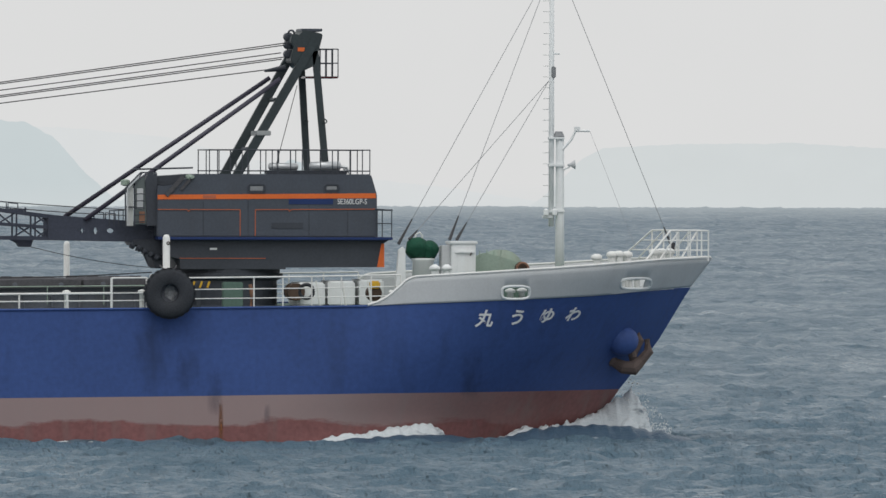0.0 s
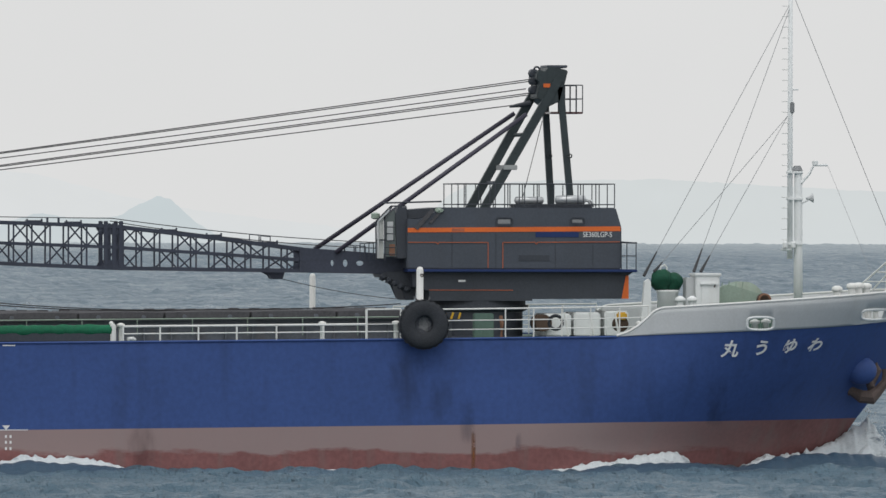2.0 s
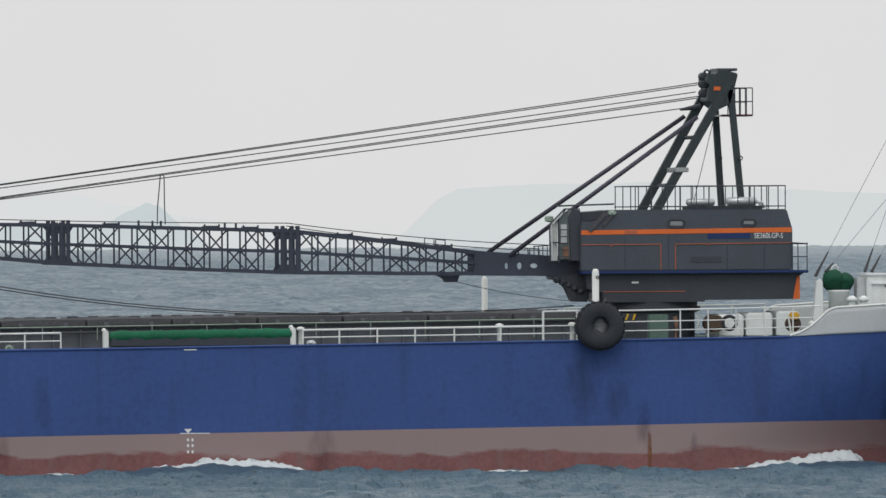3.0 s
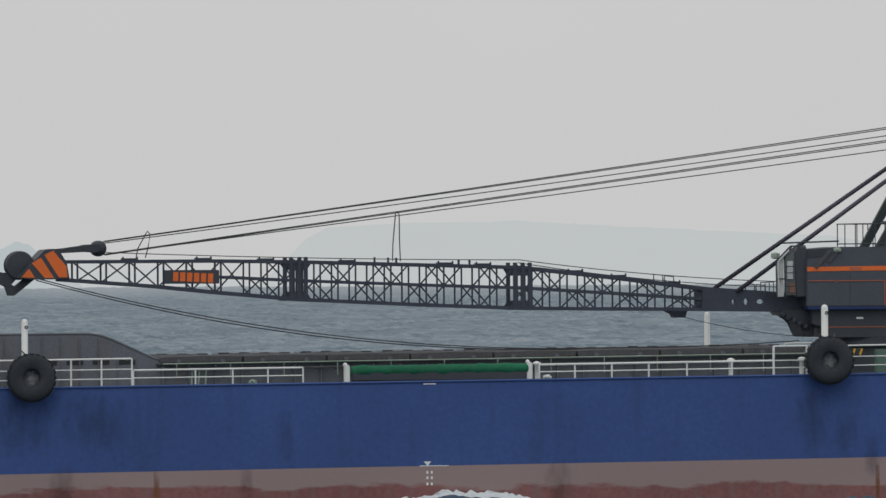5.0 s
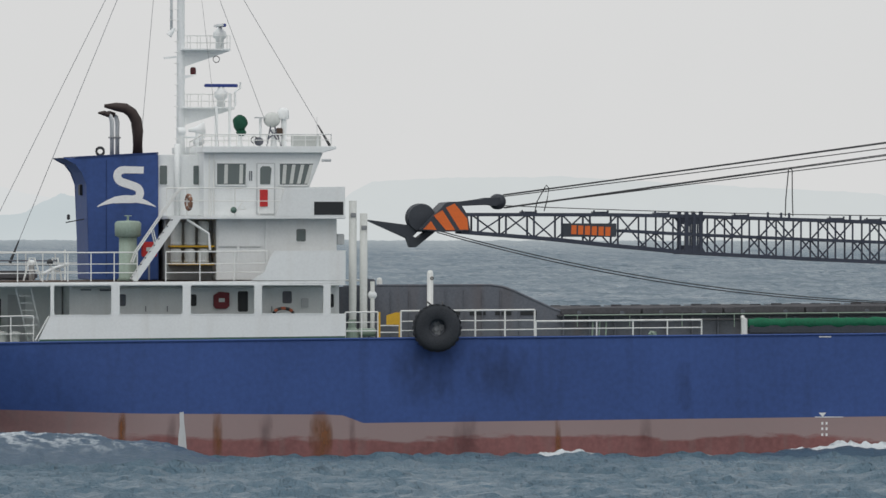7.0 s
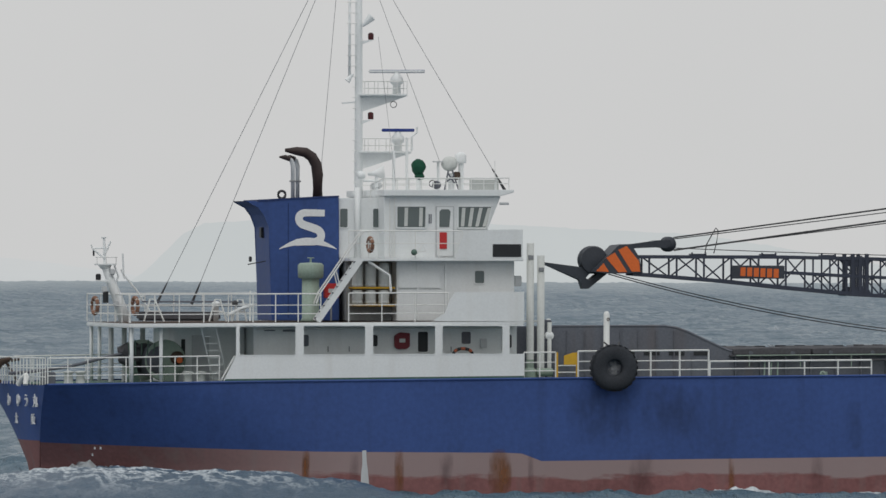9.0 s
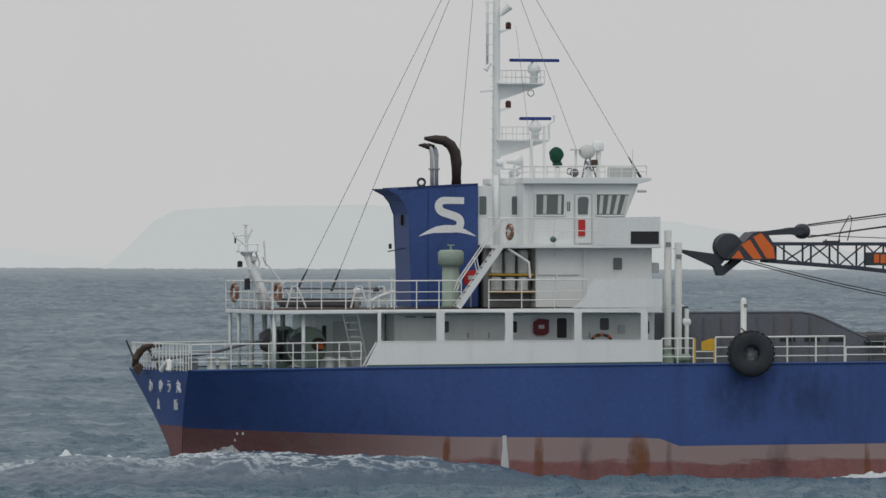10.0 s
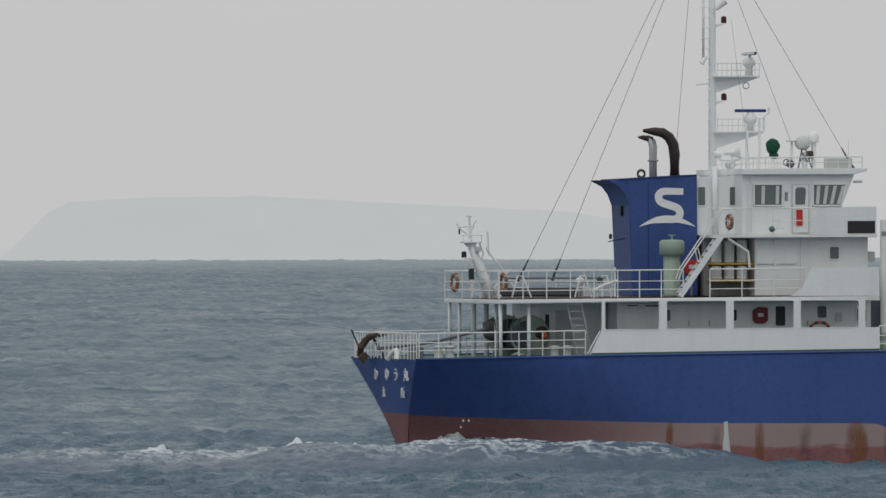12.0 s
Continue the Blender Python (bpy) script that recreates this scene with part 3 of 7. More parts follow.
for x, z in ((-48.1, 1.15), (-47.9, 1.15), (-48.15, 0.9), (-48.2, 0.66)):
    yy = breadth(x, z)
    part("draught_figure", box(x - 0.03, x + 0.03, -yy - 0.02, -yy + 0.05, z - 0.06, z + 0.06, 0), MARK, bottom)


def haze_sheet(dist, low, peak, top, thick):
    """Glowing see-through sheet that paints haze on far water, thinning out upwards and downwards."""
    m = bpy.data.materials.new("haze_sheet")
    m.use_nodes = True
    n, l = m.node_tree.nodes, m.node_tree.links
    n.clear()
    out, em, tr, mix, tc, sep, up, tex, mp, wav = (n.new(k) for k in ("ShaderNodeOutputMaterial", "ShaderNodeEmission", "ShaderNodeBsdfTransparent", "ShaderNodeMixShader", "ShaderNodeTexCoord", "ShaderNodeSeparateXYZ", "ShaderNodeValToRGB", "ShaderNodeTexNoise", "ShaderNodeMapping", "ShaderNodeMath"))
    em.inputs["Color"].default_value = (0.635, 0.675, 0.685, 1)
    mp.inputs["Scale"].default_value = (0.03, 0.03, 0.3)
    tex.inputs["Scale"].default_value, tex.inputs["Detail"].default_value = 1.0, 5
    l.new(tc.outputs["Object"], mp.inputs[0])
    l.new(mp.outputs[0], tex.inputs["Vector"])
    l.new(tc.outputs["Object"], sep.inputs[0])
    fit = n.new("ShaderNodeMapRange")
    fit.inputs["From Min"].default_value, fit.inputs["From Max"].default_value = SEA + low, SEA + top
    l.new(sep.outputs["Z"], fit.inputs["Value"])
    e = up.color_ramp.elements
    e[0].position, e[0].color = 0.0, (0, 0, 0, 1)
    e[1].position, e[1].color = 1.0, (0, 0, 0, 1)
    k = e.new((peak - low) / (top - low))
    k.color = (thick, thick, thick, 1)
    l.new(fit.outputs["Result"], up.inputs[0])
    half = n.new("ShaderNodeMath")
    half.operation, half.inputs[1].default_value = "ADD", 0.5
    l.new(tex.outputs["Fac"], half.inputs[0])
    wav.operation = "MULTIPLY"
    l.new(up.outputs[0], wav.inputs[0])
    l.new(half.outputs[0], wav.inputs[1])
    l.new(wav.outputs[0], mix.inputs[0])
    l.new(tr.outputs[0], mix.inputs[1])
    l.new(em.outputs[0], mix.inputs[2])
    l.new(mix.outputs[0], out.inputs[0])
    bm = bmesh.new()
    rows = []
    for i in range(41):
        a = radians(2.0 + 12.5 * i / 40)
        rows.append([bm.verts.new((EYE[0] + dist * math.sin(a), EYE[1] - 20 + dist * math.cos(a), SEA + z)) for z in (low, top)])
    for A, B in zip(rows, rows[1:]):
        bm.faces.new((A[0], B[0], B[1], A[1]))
    me = bpy.data.meshes.new("backdrop_haze_sheet")
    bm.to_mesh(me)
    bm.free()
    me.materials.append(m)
    ob = new("backdrop_haze_sheet", me)
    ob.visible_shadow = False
    return tagged(ob, "thin self-lit sheet that paints haze over far water", "mist", kind="structure")


haze_sheet(2900, 0.2, 3.4, 9.0, 0.32)


# ---- on the main deck ----
def tyre(x, z, label):
    t = thing("tyre_fender", (x, -6.95, z), label, "tyre fender", "tyre fenders")
    prof = [(0.30, -0.24), (0.36, -0.30), (0.55, -0.33), (0.74, -0.31), (0.84, -0.22), (0.87, -0.08), (0.87, 0.08), (0.84, 0.22), (0.74, 0.31), (0.55, 0.33), (0.36, 0.30), (0.30, 0.24)]
    bm = bmesh.new()
    seg = 40
    rings = [[bm.verts.new((x + r * math.cos(2 * math.pi * k / seg), -6.95 + h, z + r * math.sin(2 * math.pi * k / seg))) for k in range(seg)] for r, h in prof]
    for A, B in zip(rings, rings[1:] + rings[:1]):
        for k in range(seg):
            bm.faces.new((A[k], A[(k + 1) % seg], B[(k + 1) % seg], B[k]))
    part("tyre", bm, RUBBER, t, "", True)
    bm = bmesh.new()
    for k in range(24):
        a = 2 * math.pi * k / 24
        c, s = math.cos(a), math.sin(a)
        beam((x + 0.872 * c, -7.2, z + 0.872 * s), (x + 0.872 * c, -6.7, z + 0.872 * s), 0.13, 0.014, bm, (-s, 0, c))
    part("tread", bm, RUBBER, t)
    part("hub", turned([(0.02, 0), (0.3, 0), (0.3, 0.05), (0.02, 0.05)], (x, -6.83, z), (0, -1, 0)), COAMING, t, "dull scuffed wheel disc")
    part("wheel_cap", ball((x + 0.03, -6.87, z + 0.02), 0.2, (1, 0.3, 1.2), 0.8, sub=3), STAY, t, "pale scuffed cap")
    for s in (-0.28, 0.28):
        part("chain", rod((x + s * 0.6, -6.95, z + 0.8), (x + s, -6.45, z + 0.2 + 0.75), 0.03, 6), WIRE, t)
    return t


tyre(0.02, 4.6, "large black tyre fender hung over the side")
tyre(-29.0, 4.17, "large black tyre fender hung over the side")


def bollard_post(x, y, z0, z1, r, label):
    t = thing("fender_post", (x, y, z0), label, "post", "fender posts")
    part("shaft", turned([(r * 1.25, 0), (r * 1.25, 0.06), (r, 0.08), (r, z1 - z0 - 0.12), (r * 0.7, z1 - z0 - 0.02), (0.02, z1 - z0)], (x, y, z0), seg=14), WHITE_TRIM, t, "", True)
    if y < 0:
        part("eye", ring((x + r * 0.4, y - r, z1 - 0.3), 0.05, 0.018, (0, 1, 0.2), 12, 6), RUST, t)


bollard_post(-0.02, -6.25, deck_z(0) - 0.03, 6.62, 0.125, "tall white steel post behind the tyre fender")
bollard_post(-29.15, -6.2, deck_z(-29) - 0.03, 6.28, 0.115, "tall white steel post behind the tyre fender")
bollard_post(-2.34, 5.5, deck_z(-2) - 0.03, 6.33, 0.11, "tall white steel post at the far rail")
bollard_post(-29.4, 5.5, deck_z(-29) - 0.03, 5.95, 0.11, "tall white steel post at the far rail")


def dz(x, y=-6.35):
    return (x, y, deck_z(x))


railing(dz(4), [dz(0.7), dz(3.0), dz(5.0), dz(8.1, -6.2)], (1.02, 0.62, 0.3), (1, 2, 3), group="railings")
railing(dz(-1), [dz(-1.92), dz(-0.7)], (1.04, 0.52, 0.26), (1,), post_r=0.045)
railing(dz(-6), [dz(-10.5), dz(-9.2), dz(-7.85), dz(-6.5), dz(-5.1), dz(-3.45), dz(-1.92)], (0.52, 0.26), (1, 1, 1, 1, 1, 1), r=0.034)
railing(dz(-22), [dz(-25.25), dz(-23.0), dz(-21.65), dz(-19.1)], (0.56, 0.28), (1, 1, 2), r=0.03)
railing(dz(-27), [dz(-30.25), dz(-28.6), dz(-25.3)], (0.98, 0.6, 0.26), (1, 3), r=0.03, post_r=0.035)
railing(dz(-32), [dz(-32.3), dz(-31.1)], (0.95, 0.58, 0.26), (2,), r=0.026)
railing((-15, 6.35, 3.9), [(-30, 6.35, deck_z(-30)), (-15, 6.35, deck_z(-15)), (0, 6.35, deck_z(0))], (0.5, 0.26), (10, 10))
railing((4, 6.3, 4.1), [(0.7, 6.3, deck_z(1)), (8.1, 6.2, deck_z(8))], (1.02, 0.62, 0.3), (6,))
g = thing("deck_gate", (-30.7, -6.3, deck_z(-30.7)), "yellow-painted rail gate with a folded guard plate", "gate")
for x in (-31.05, -30.28):
    part("post", box(x - 0.045, x + 0.045, -6.36, -6.28, 3.78, 4.75, 0.01), YELLOW, g)
part("guard_plate", slab([(-30.78, 4.28), (-30.28, 4.28), (-30.28, 4.72), (-30.42, 4.74), (-30.78, 4.62)], -6.34, -6.28, bev=0.01), YELLOW, g)
for z in (4.0, 4.25):
    part("bar", rod((-31.05, -6.32, z), (-30.28, -6.32, z), 0.022, 6), WHITE_TRIM, g)
for x in (-3.45, -0.85, -10.55):
    b = thing("mooring_bollard", (x, -6.1, deck_z(x)), "small white mooring bollard at the rail", "bollard", "rail bollards")
    part("post", turned([(0.1, -0.02), (0.08, 0.05), (0.08, 0.5), (0.14, 0.53), (0.14, 0.6), (0.04, 0.64)], (x, -6.1, deck_z(x)), seg=14), WHITE_TRIM, b, "", True)

# cargo hatch: coaming, covers and rails
h = thing("hatch_coaming", (-12, 0, 3.9), "rust-stained grey steel hatch coaming amidships", "hatch")
part("side_plate", slab([(-24.2, 3.75), (0.3, 3.95), (0.3, 4.85), (-24.2, 4.6)], -4.56, -4.5), COAMING, h)
part("side_plate", slab([(-24.2, 3.75), (0.3, 3.95), (0.3, 4.85), (-24.2, 4.6)], 4.5, 4.56), COAMING, h)
part("end_plate", box(0.24, 0.32, -4.5, 4.5, 3.95, 4.85), COAMING, h)
for i in range(26):
    x = -24.0 + i * 0.96
    part("stay_bracket", slab([(x, 3.8), (x + 0.05, 3.8), (x + 0.05, 4.58), (x, 4.58)], -4.75, -4.56), COAMING, h)
part("coaming_rail", slab([(-24.2, 4.58), (0.3, 4.8), (0.3, 4.86), (-24.2, 4.64)], -4.78, -4.5), HATCH, h)
part("hand_bar", rod((-24, -4.95, 4.62), (0.2, -4.95, 4.86), 0.02, 6), MACHINE, h, "pale worn hand bar")
for i in range(13):
    x = -23.5 + i * 1.95
    part("hand_bar_post", rod((x, -4.95, 4.2), (x, -4.95, 4.62 + (x + 24) * 0.0099), 0.016, 5), MACHINE, h)
part("drain_pipe", rod((-24, -4.85, 4.42), (0.2, -4.85, 4.62), 0.035, 6), HATCH, h)
for i in range(8):
    x0 = -24.1 + i * 3.05
    c = thing("hatch_cover", (x0 + 1.5, 0, 4.8), "worn grey-brown steel hatch cover panel", "hatch cover", "hatch covers")
    zz = 4.65 + i * 0.028
    part("panel", slab([(x0 + 0.03, zz), (x0 + 3.0, zz + 0.026), (x0 + 3.0, zz + 0.23), (x0 + 1.5, zz + 0.25), (x0 + 0.03, zz + 0.2)], -4.7, 4.7, bev=0.02), HATCH, c)
    for k in range(4):
        xx = x0 + 0.3 + k * 0.75
        part("lug", box(xx, xx + 0.36, 4.3, 4.6, zz + 0.2, zz + 0.275, 0.01), HATCH, c)
    part("edge_strip", rod((x0 + 0.05, 4.66, zz + 0.235), (x0 + 2.98, 4.66, zz + 0.262), 0.016, 6), STAY, c, "grey worn edge strip")
    for k in range(2):
        part("wheel", turned([(0.08, -0.04), (0.08, 0.04)], (x0 + 0.7 + k * 1.6, -4.76, zz + 0.06), (0, 1, 0), 12), COAMING, c)
# raised after end of the hold
a = thing("hold_bulkhead", (-28, -4.4, 3.8), "dark grey sloping steel screen at the hold's after end", "bulkhead")
part("screen", slab([(-32.4, 3.75), (-23.8, 3.8), (-23.8, 4.68), (-24.3, 4.82), (-25.1, 5.18), (-25.8, 5.5), (-26.2, 5.64), (-26.65, 5.71), (-30.9, 5.7), (-32.4, 5.66)], -4.55, -4.45), COAMING, a)
part("screen", slab([(-30.9, 3.75), (-24.0, 3.8), (-24.0, 4.75), (-26.0, 5.55), (-26.6, 5.68), (-30.9, 5.66)], 4.45, 4.55), COAMING, a)
part("cap", pipe([(-30.9, -4.53, 5.71), (-26.65, -4.53, 5.73), (-26.2, -4.53, 5.66), (-25.8, -4.53, 5.52), (-25.1, -4.53, 5.2), (-24.3, -4.53, 4.84), (-23.8, -4.53, 4.7)], 0.05, 6), COAMING, a)
part("cross_plate", box(-32.4, -32.34, -4.4, 4.4, 3.8, 5.7), COAMING, a)
for i in range(9):
    x = -30.4 + i * 0.68
    part("stiffener", box(x, x + 0.05, -4.6, -4.55, 3.85, 5.55 if x < -26.3 else 4.9 - (x + 26) * 0.1, 0.01), COAMING, a)
part("bollard_cap", box(-31.3, -30.95, -4.6, -4.3, 5.7, 5.95, 0.04), COAMING, a)
for i in range(4):
    x = -28.4 + i * 0.95
    part("slot", box(x, x + 0.6, -4.575, -4.55, 4.62, 4.78, 0), DARK, a)

# rolled green tarpaulin on the rail
r = thing("tarpaulin_roll", (-14, -6.25, 3.95), "long rolled bright green canvas between white end stands", "tarpaulin")
pts, rad = [], []
for i in range(90):
    x = -17.35 + i * 6.45 / 89
    pts.append((x, -6.22 + 0.03 * noise.noise((x * 1.7, 0, 0)), deck_z(x) + 0.39 + 0.035 * noise.noise((x * 1.1, 3, 0)) + 0.03 * noise.noise((x * 3.7, 5, 0))))
    rad.append(0.205 + 0.04 * noise.noise((x * 2.1, 9, 0)) + 0.02 * noise.noise((x * 7, 1, 0)))
part("canvas", pipe(pts, rad, 14), GREEN, r, "", True)
part("tray", box(-17.35, -10.95, -6.4, -6.1, 3.95, 4.32, 0.05), CRANE_DARK, r, "dark netting below the canvas")
for x in (-17.5, -10.85):
    part("end_stand", box(x - 0.1, x + 0.1, -6.4, -6.1, deck_z(x) - 0.03, deck_z(x) + 0.62, 0.04), WHITE_TRIM, r)
    part("stand_knob", ball((x - 0.06, -6.25, deck_z(x) + 0.63), 0.08, sub=2), WHITE_TRIM, r)
for x, c in ((-10.2, MARK), (-20.9, MACHINE)):
    b = thing("rope_bundle", (x, -6.2, deck_z(x)), "small pale bundle of rope at the deck edge", "rope", "rope bundles")
    part("coil", ball((x, -6.2, deck_z(x) + 0.07), 0.14, (1.2, 1, 0.7), 0.5, sub=2), c, b)

ws = thing("rope_stand", (-22.8, -5.6, 3.85), "pale green steel rope stand inside the rail", "stand")
for x in (-23.05, -22.8, -22.55):
    part("leg", rod((x, -5.6, 3.82), (x + 0.03, -5.6, 4.42), 0.03, 6), MACHINE, ws)
part("top_plate", box(-23.15, -22.45, -5.75, -5.45, 4.4, 4.46, 0.01), MACHINE, ws)

# gear seen under the crane, between rail and bulwark
w = thing("windlass_housing", (4.6, -1, 4.1), "white deck machinery housings behind the rail", "machinery")
for x0, x1, z1 in ((5.0, 5.95, 4.95), (6.05, 7.0, 5.0), (7.15, 8.0, 5.05)):
    part("housing", box(x0, x1, -2.2, 0.6, deck_z(6) - 0.05, z1, 0.06), WHITE, w)
part("drum", turned([(0.3, 0), (0.3, 0.5), (0.12, 0.52), (0.12, 0.9), (0.3, 0.92), (0.3, 1.4)], (4.9, -2.6, 4.62), (0, 1, 0)), RUST, w)
part("wheel", ring((4.95, -5.2, 4.66), 0.24, 0.06, (0.25, 1, 0), 24, 8), RUBBER, w, "dark hand wheel")
for k in range(3):
    part("brace", rod((5.5 + k * 0.9, -4.6, 4.1), (5.35 + k * 0.9, -4.6, 5.02), 0.035, 6), WHITE_TRIM, w)
part("brake", turned([(0.1, 0), (0.28, 0.06), (0.28, 0.3), (0.1, 0.36)], (7.4, -4.4, 4.6), (0, 1, 0)), RUST, w)
part("brake_cover", box(7.25, 7.6, -4.5, -4.2, 4.75, 5.02, 0.05), YELLOW, w)
part("float", ball((7.85, -5.6, 4.62), 0.11, sub=2), WHITE_TRIM, w)
p = thing("crane_pedestal", (2.7, 0, 4.05), "dark steel crane pedestal on the deck", "pedestal")
part("column", turned([(2.1, 0), (2.1, 0.12), (1.75, 0.2), (1.75, 1.05), (1.95, 1.15), (1.95, 1.3)], (2.75, 0, 3.95), seg=36), CRANE_DARK, p)
for k in range(5):
    part("hazard_stripe", beam((1.05 + k * 0.13, -4.6, 4.78), (1.13 + k * 0.13, -4.6, 5.0), 0.04, 0.07), YELLOW if k % 2 == 0 else CRANE_DARK, p)
part("hazard_bar", box(0.95, 1.65, -4.59, -4.5, 4.76, 5.02), CRANE_DARK, p)
part("hazard_stand", box(1.2, 1.35, -4.56, -4.48, 4.0, 4.8), CRANE_DARK, p)
bb = thing("deck_locker", (2.95, -5.0, 4.1), "dark green control locker with pink hose beside it", "locker")
part("body", box(2.05, 2.75, -5.2, -4.8, 4.08, 4.98, 0.03), MACHINE_DARK, bb)
part("hose", pipe([(3.05, -5.0, 4.05), (3.06, -5.02, 4.6), (3.02, -5.0, 4.9)], 0.07, 8), LIFERING, bb)

# ---- the crane ----
crane = thing("deck_crane", (2.7, 0, 5.2), "charcoal deck crane with orange stripes, lattice boom stowed aft", "crane")
house = part("machinery_house", slab([(0.1, 6.52), (7.79, 6.52), (7.79, 8.0), (7.58, 8.71), (1.35, 8.71), (0.72, 8.3), (0.1, 8.3)], -1.9, 1.9, bev=0.04), CRANE, crane, "charcoal machinery house")
part("after_block", slab([(0.1, 8.3), (0.1, 8.62), (1.0, 8.68), (1.35, 8.71), (0.72, 8.3)], -1.5, 1.9), CRANE_DARK, house)
part("orange_stripe", slab([(0.12, 7.82), (7.75, 7.88), (7.74, 8.05), (0.12, 7.98)], -1.915, -1.9), ORANGE, house)
part("blue_band", box(4.7, 6.25, -1.915, -1.9, 7.66, 7.85, 0), TRIM_BLUE, house)
part("stripe_patch", box(1.7, 2.15, -1.92, -1.9, 7.855, 7.97, 0), ORANGE_DULL, house, "faded stripe patch")
for path in ([(0.12, 7.47), (1.15, 7.47), (1.2, 7.4), (1.25, 7.47), (3.0, 7.47), (3.0, 6.56)], [(3.53, 6.56), (3.53, 7.47), (4.68, 7.48), (4.73, 7.41), (4.78, 7.48), (7.72, 7.5)]):
    bm = bmesh.new()
    for a, b in zip(path, path[1:]):
        beam((a[0], -1.915, a[1]), (b[0], -1.915, b[1]), 0.025, 0.028, bm)
    part("orange_lining", bm, ORANGE_DULL, house)
for x0, x1, z0, z1 in ((3.25, 3.9, 8.06, 8.36), (5.92, 6.48, 8.1, 8.36)):
    part("window_frame", framed_hole(x0 + 0.05, x1 - 0.05, z0 + 0.04, z1 - 0.04, -1.93, 0.05, 0.04, 0.08), CRANE_DARK, house)
    part("pane", box(x0 + 0.1, x1 - 0.1, -1.925, -1.9, z0 + 0.07, z1 - 0.07, 0.01), STAY, house)
part("vent_grille", box(4.1, 5.2, -1.92, -1.9, 6.82, 7.02, 0), CRANE_DARK, house)
for k in range(4):
    part("panel_seam", box((1.7, 3.27, 5.4, 6.75)[k], (1.7, 3.27, 5.4, 6.75)[k] + 0.02, -1.912, -1.9, 6.55, 7.78, 0), CRANE_DARK, house)
lettering("SE360LGP-S", 0.27, Matrix.Translation((6.92, -1.91, 7.75)) @ Matrix.Rotation(math.pi / 2, 4, "X") @ Matrix.Diagonal((0.78, 1, 1, 1)), MARK, house, "model_plate")
part("walkway", box(0.1, 8.32, -2.15, 2.15, 6.42, 6.52, 0.02), TRIM_BLUE, crane, "dark blue walkway edge")
cw = part("counterweight", slab([(4.6, 5.46), (8.03, 5.48), (8.03, 6.3), (8.2, 6.42), (0.3, 6.42), (0.32, 5.9), (0.9, 5.75), (0.93, 5.4), (4.6, 5.4)], -1.85, 1.85), CRANE_DARK, crane)
part("corner_mark", slab([(7.8, 5.48), (8.05, 5.48), (8.05, 6.3), (7.95, 6.3)], -1.88, -1.85), ORANGE, cw, "orange warning corner")
part("side_line", box(0.9, 3.9, -1.87, -1.85, 5.765, 5.79, 0), ORANGE_DULL, cw, "thin faded orange line")
part("plate_mark", box(1.95, 2.2, -1.87, -1.85, 6.07, 6.14, 0), MARK, cw)
part("slewing_ring", turned([(1.85, 0), (1.85, 0.35)], (2.75, 0, 5.12), seg=40), CRANE_DARK, crane)
part("foot_machinery", slab([(-0.72, 6.4), (0.5, 6.45), (0.5, 5.42), (0.12, 5.42), (-0.05, 5.95), (-0.3, 6.2), (-0.72, 6.22)], -1.2, 1.2, bev=0.05), CRANE_DARK, crane)
for k in range(5):
    part("cable_lump", ball((-0.7 + k * 0.22, -1.3, 6.2 - 0.1 * k), 0.11, rough=0.6, sub=2), CRANE_DARK, crane)
cab = part("operator_cab", slab([(-0.22, 6.9), (-0.3, 8.45), (-0.2, 8.72), (0.12, 8.72), (0.12, 6.9)], -1.72, -0.75), CRANE_DARK, crane, "glazed operator's cab")
# opaque pale sheet: bright sky behind the windscreen put into its colour
part("front_screen", slab([(-0.93, 6.9), (-0.93, 8.18), (-0.7, 8.5), (-0.7, 6.9)], -1.62, -1.58), OFF_WHITE, cab, "bowed windscreen with bright sky behind painted pale")
part("side_pane", slab([(-0.62, 6.95), (-0.66, 8.4), (-0.3, 8.66), (-0.24, 6.95)], -1.62, -1.58), GLASS, cab, "side pane under a painted reflection")
# pale and brown patches that paint the reflection in the side pane
part("pane_reflection", box(-0.58, -0.36, -1.66, -1.63, 7.5, 8.2, 0.01), BULWARK, cab, "pale reflection painted on the pane")
part("pane_brown_patch", box(-0.5, -0.3, -1.67, -1.64, 7.0, 7.4, 0.03), LIFERING, cab, "brown tint painted for the pane reflection")
for a, b in (((-0.97, 6.85), (-0.99, 8.2)), ((-0.99, 8.2), (-0.45, 8.75)), ((-0.45, 8.75), (0.1, 8.75)), ((-0.66, 6.85), (-0.68, 8.5)), ((-0.95, 7.55), (-0.66, 7.55)), ((-0.4, 8.75), (-0.7, 8.3))):
    part("cab_frame", beam((a[0], -1.7, a[1]), (b[0], -1.7, b[1]), 0.045, 0.05), CRANE_DARK, cab, "dark cab frame")
part("cab_frame", beam((-0.9, -1.71, 6.9), (-0.92, -1.71, 8.2), 0.03, 0.05), BULWARK, cab, "pale cab frame")
part("cab_frame", beam((-0.9, -1.71, 8.22), (-0.52, -1.71, 8.6), 0.03, 0.06), BULWARK, cab, "pale cab frame")
for k in range(5):
    part("rung", rod((-0.66, -1.76, 7.05 + k * 0.24), (-0.3, -1.76, 7.05 + k * 0.24), 0.018, 6), CRANE_DARK, cab)
for k in range(4):
    part("guard_post", rod((-1.5 + k * 0.16, -1.3, 6.85), (-1.5 + k * 0.16, -1.3, 7.42), 0.018, 6), CRANE_DARK, cab)
part("guard_bar", rod((-1.52, -1.3, 7.42), (-0.98, -1.3, 7.44), 0.018, 6), CRANE_DARK, cab)
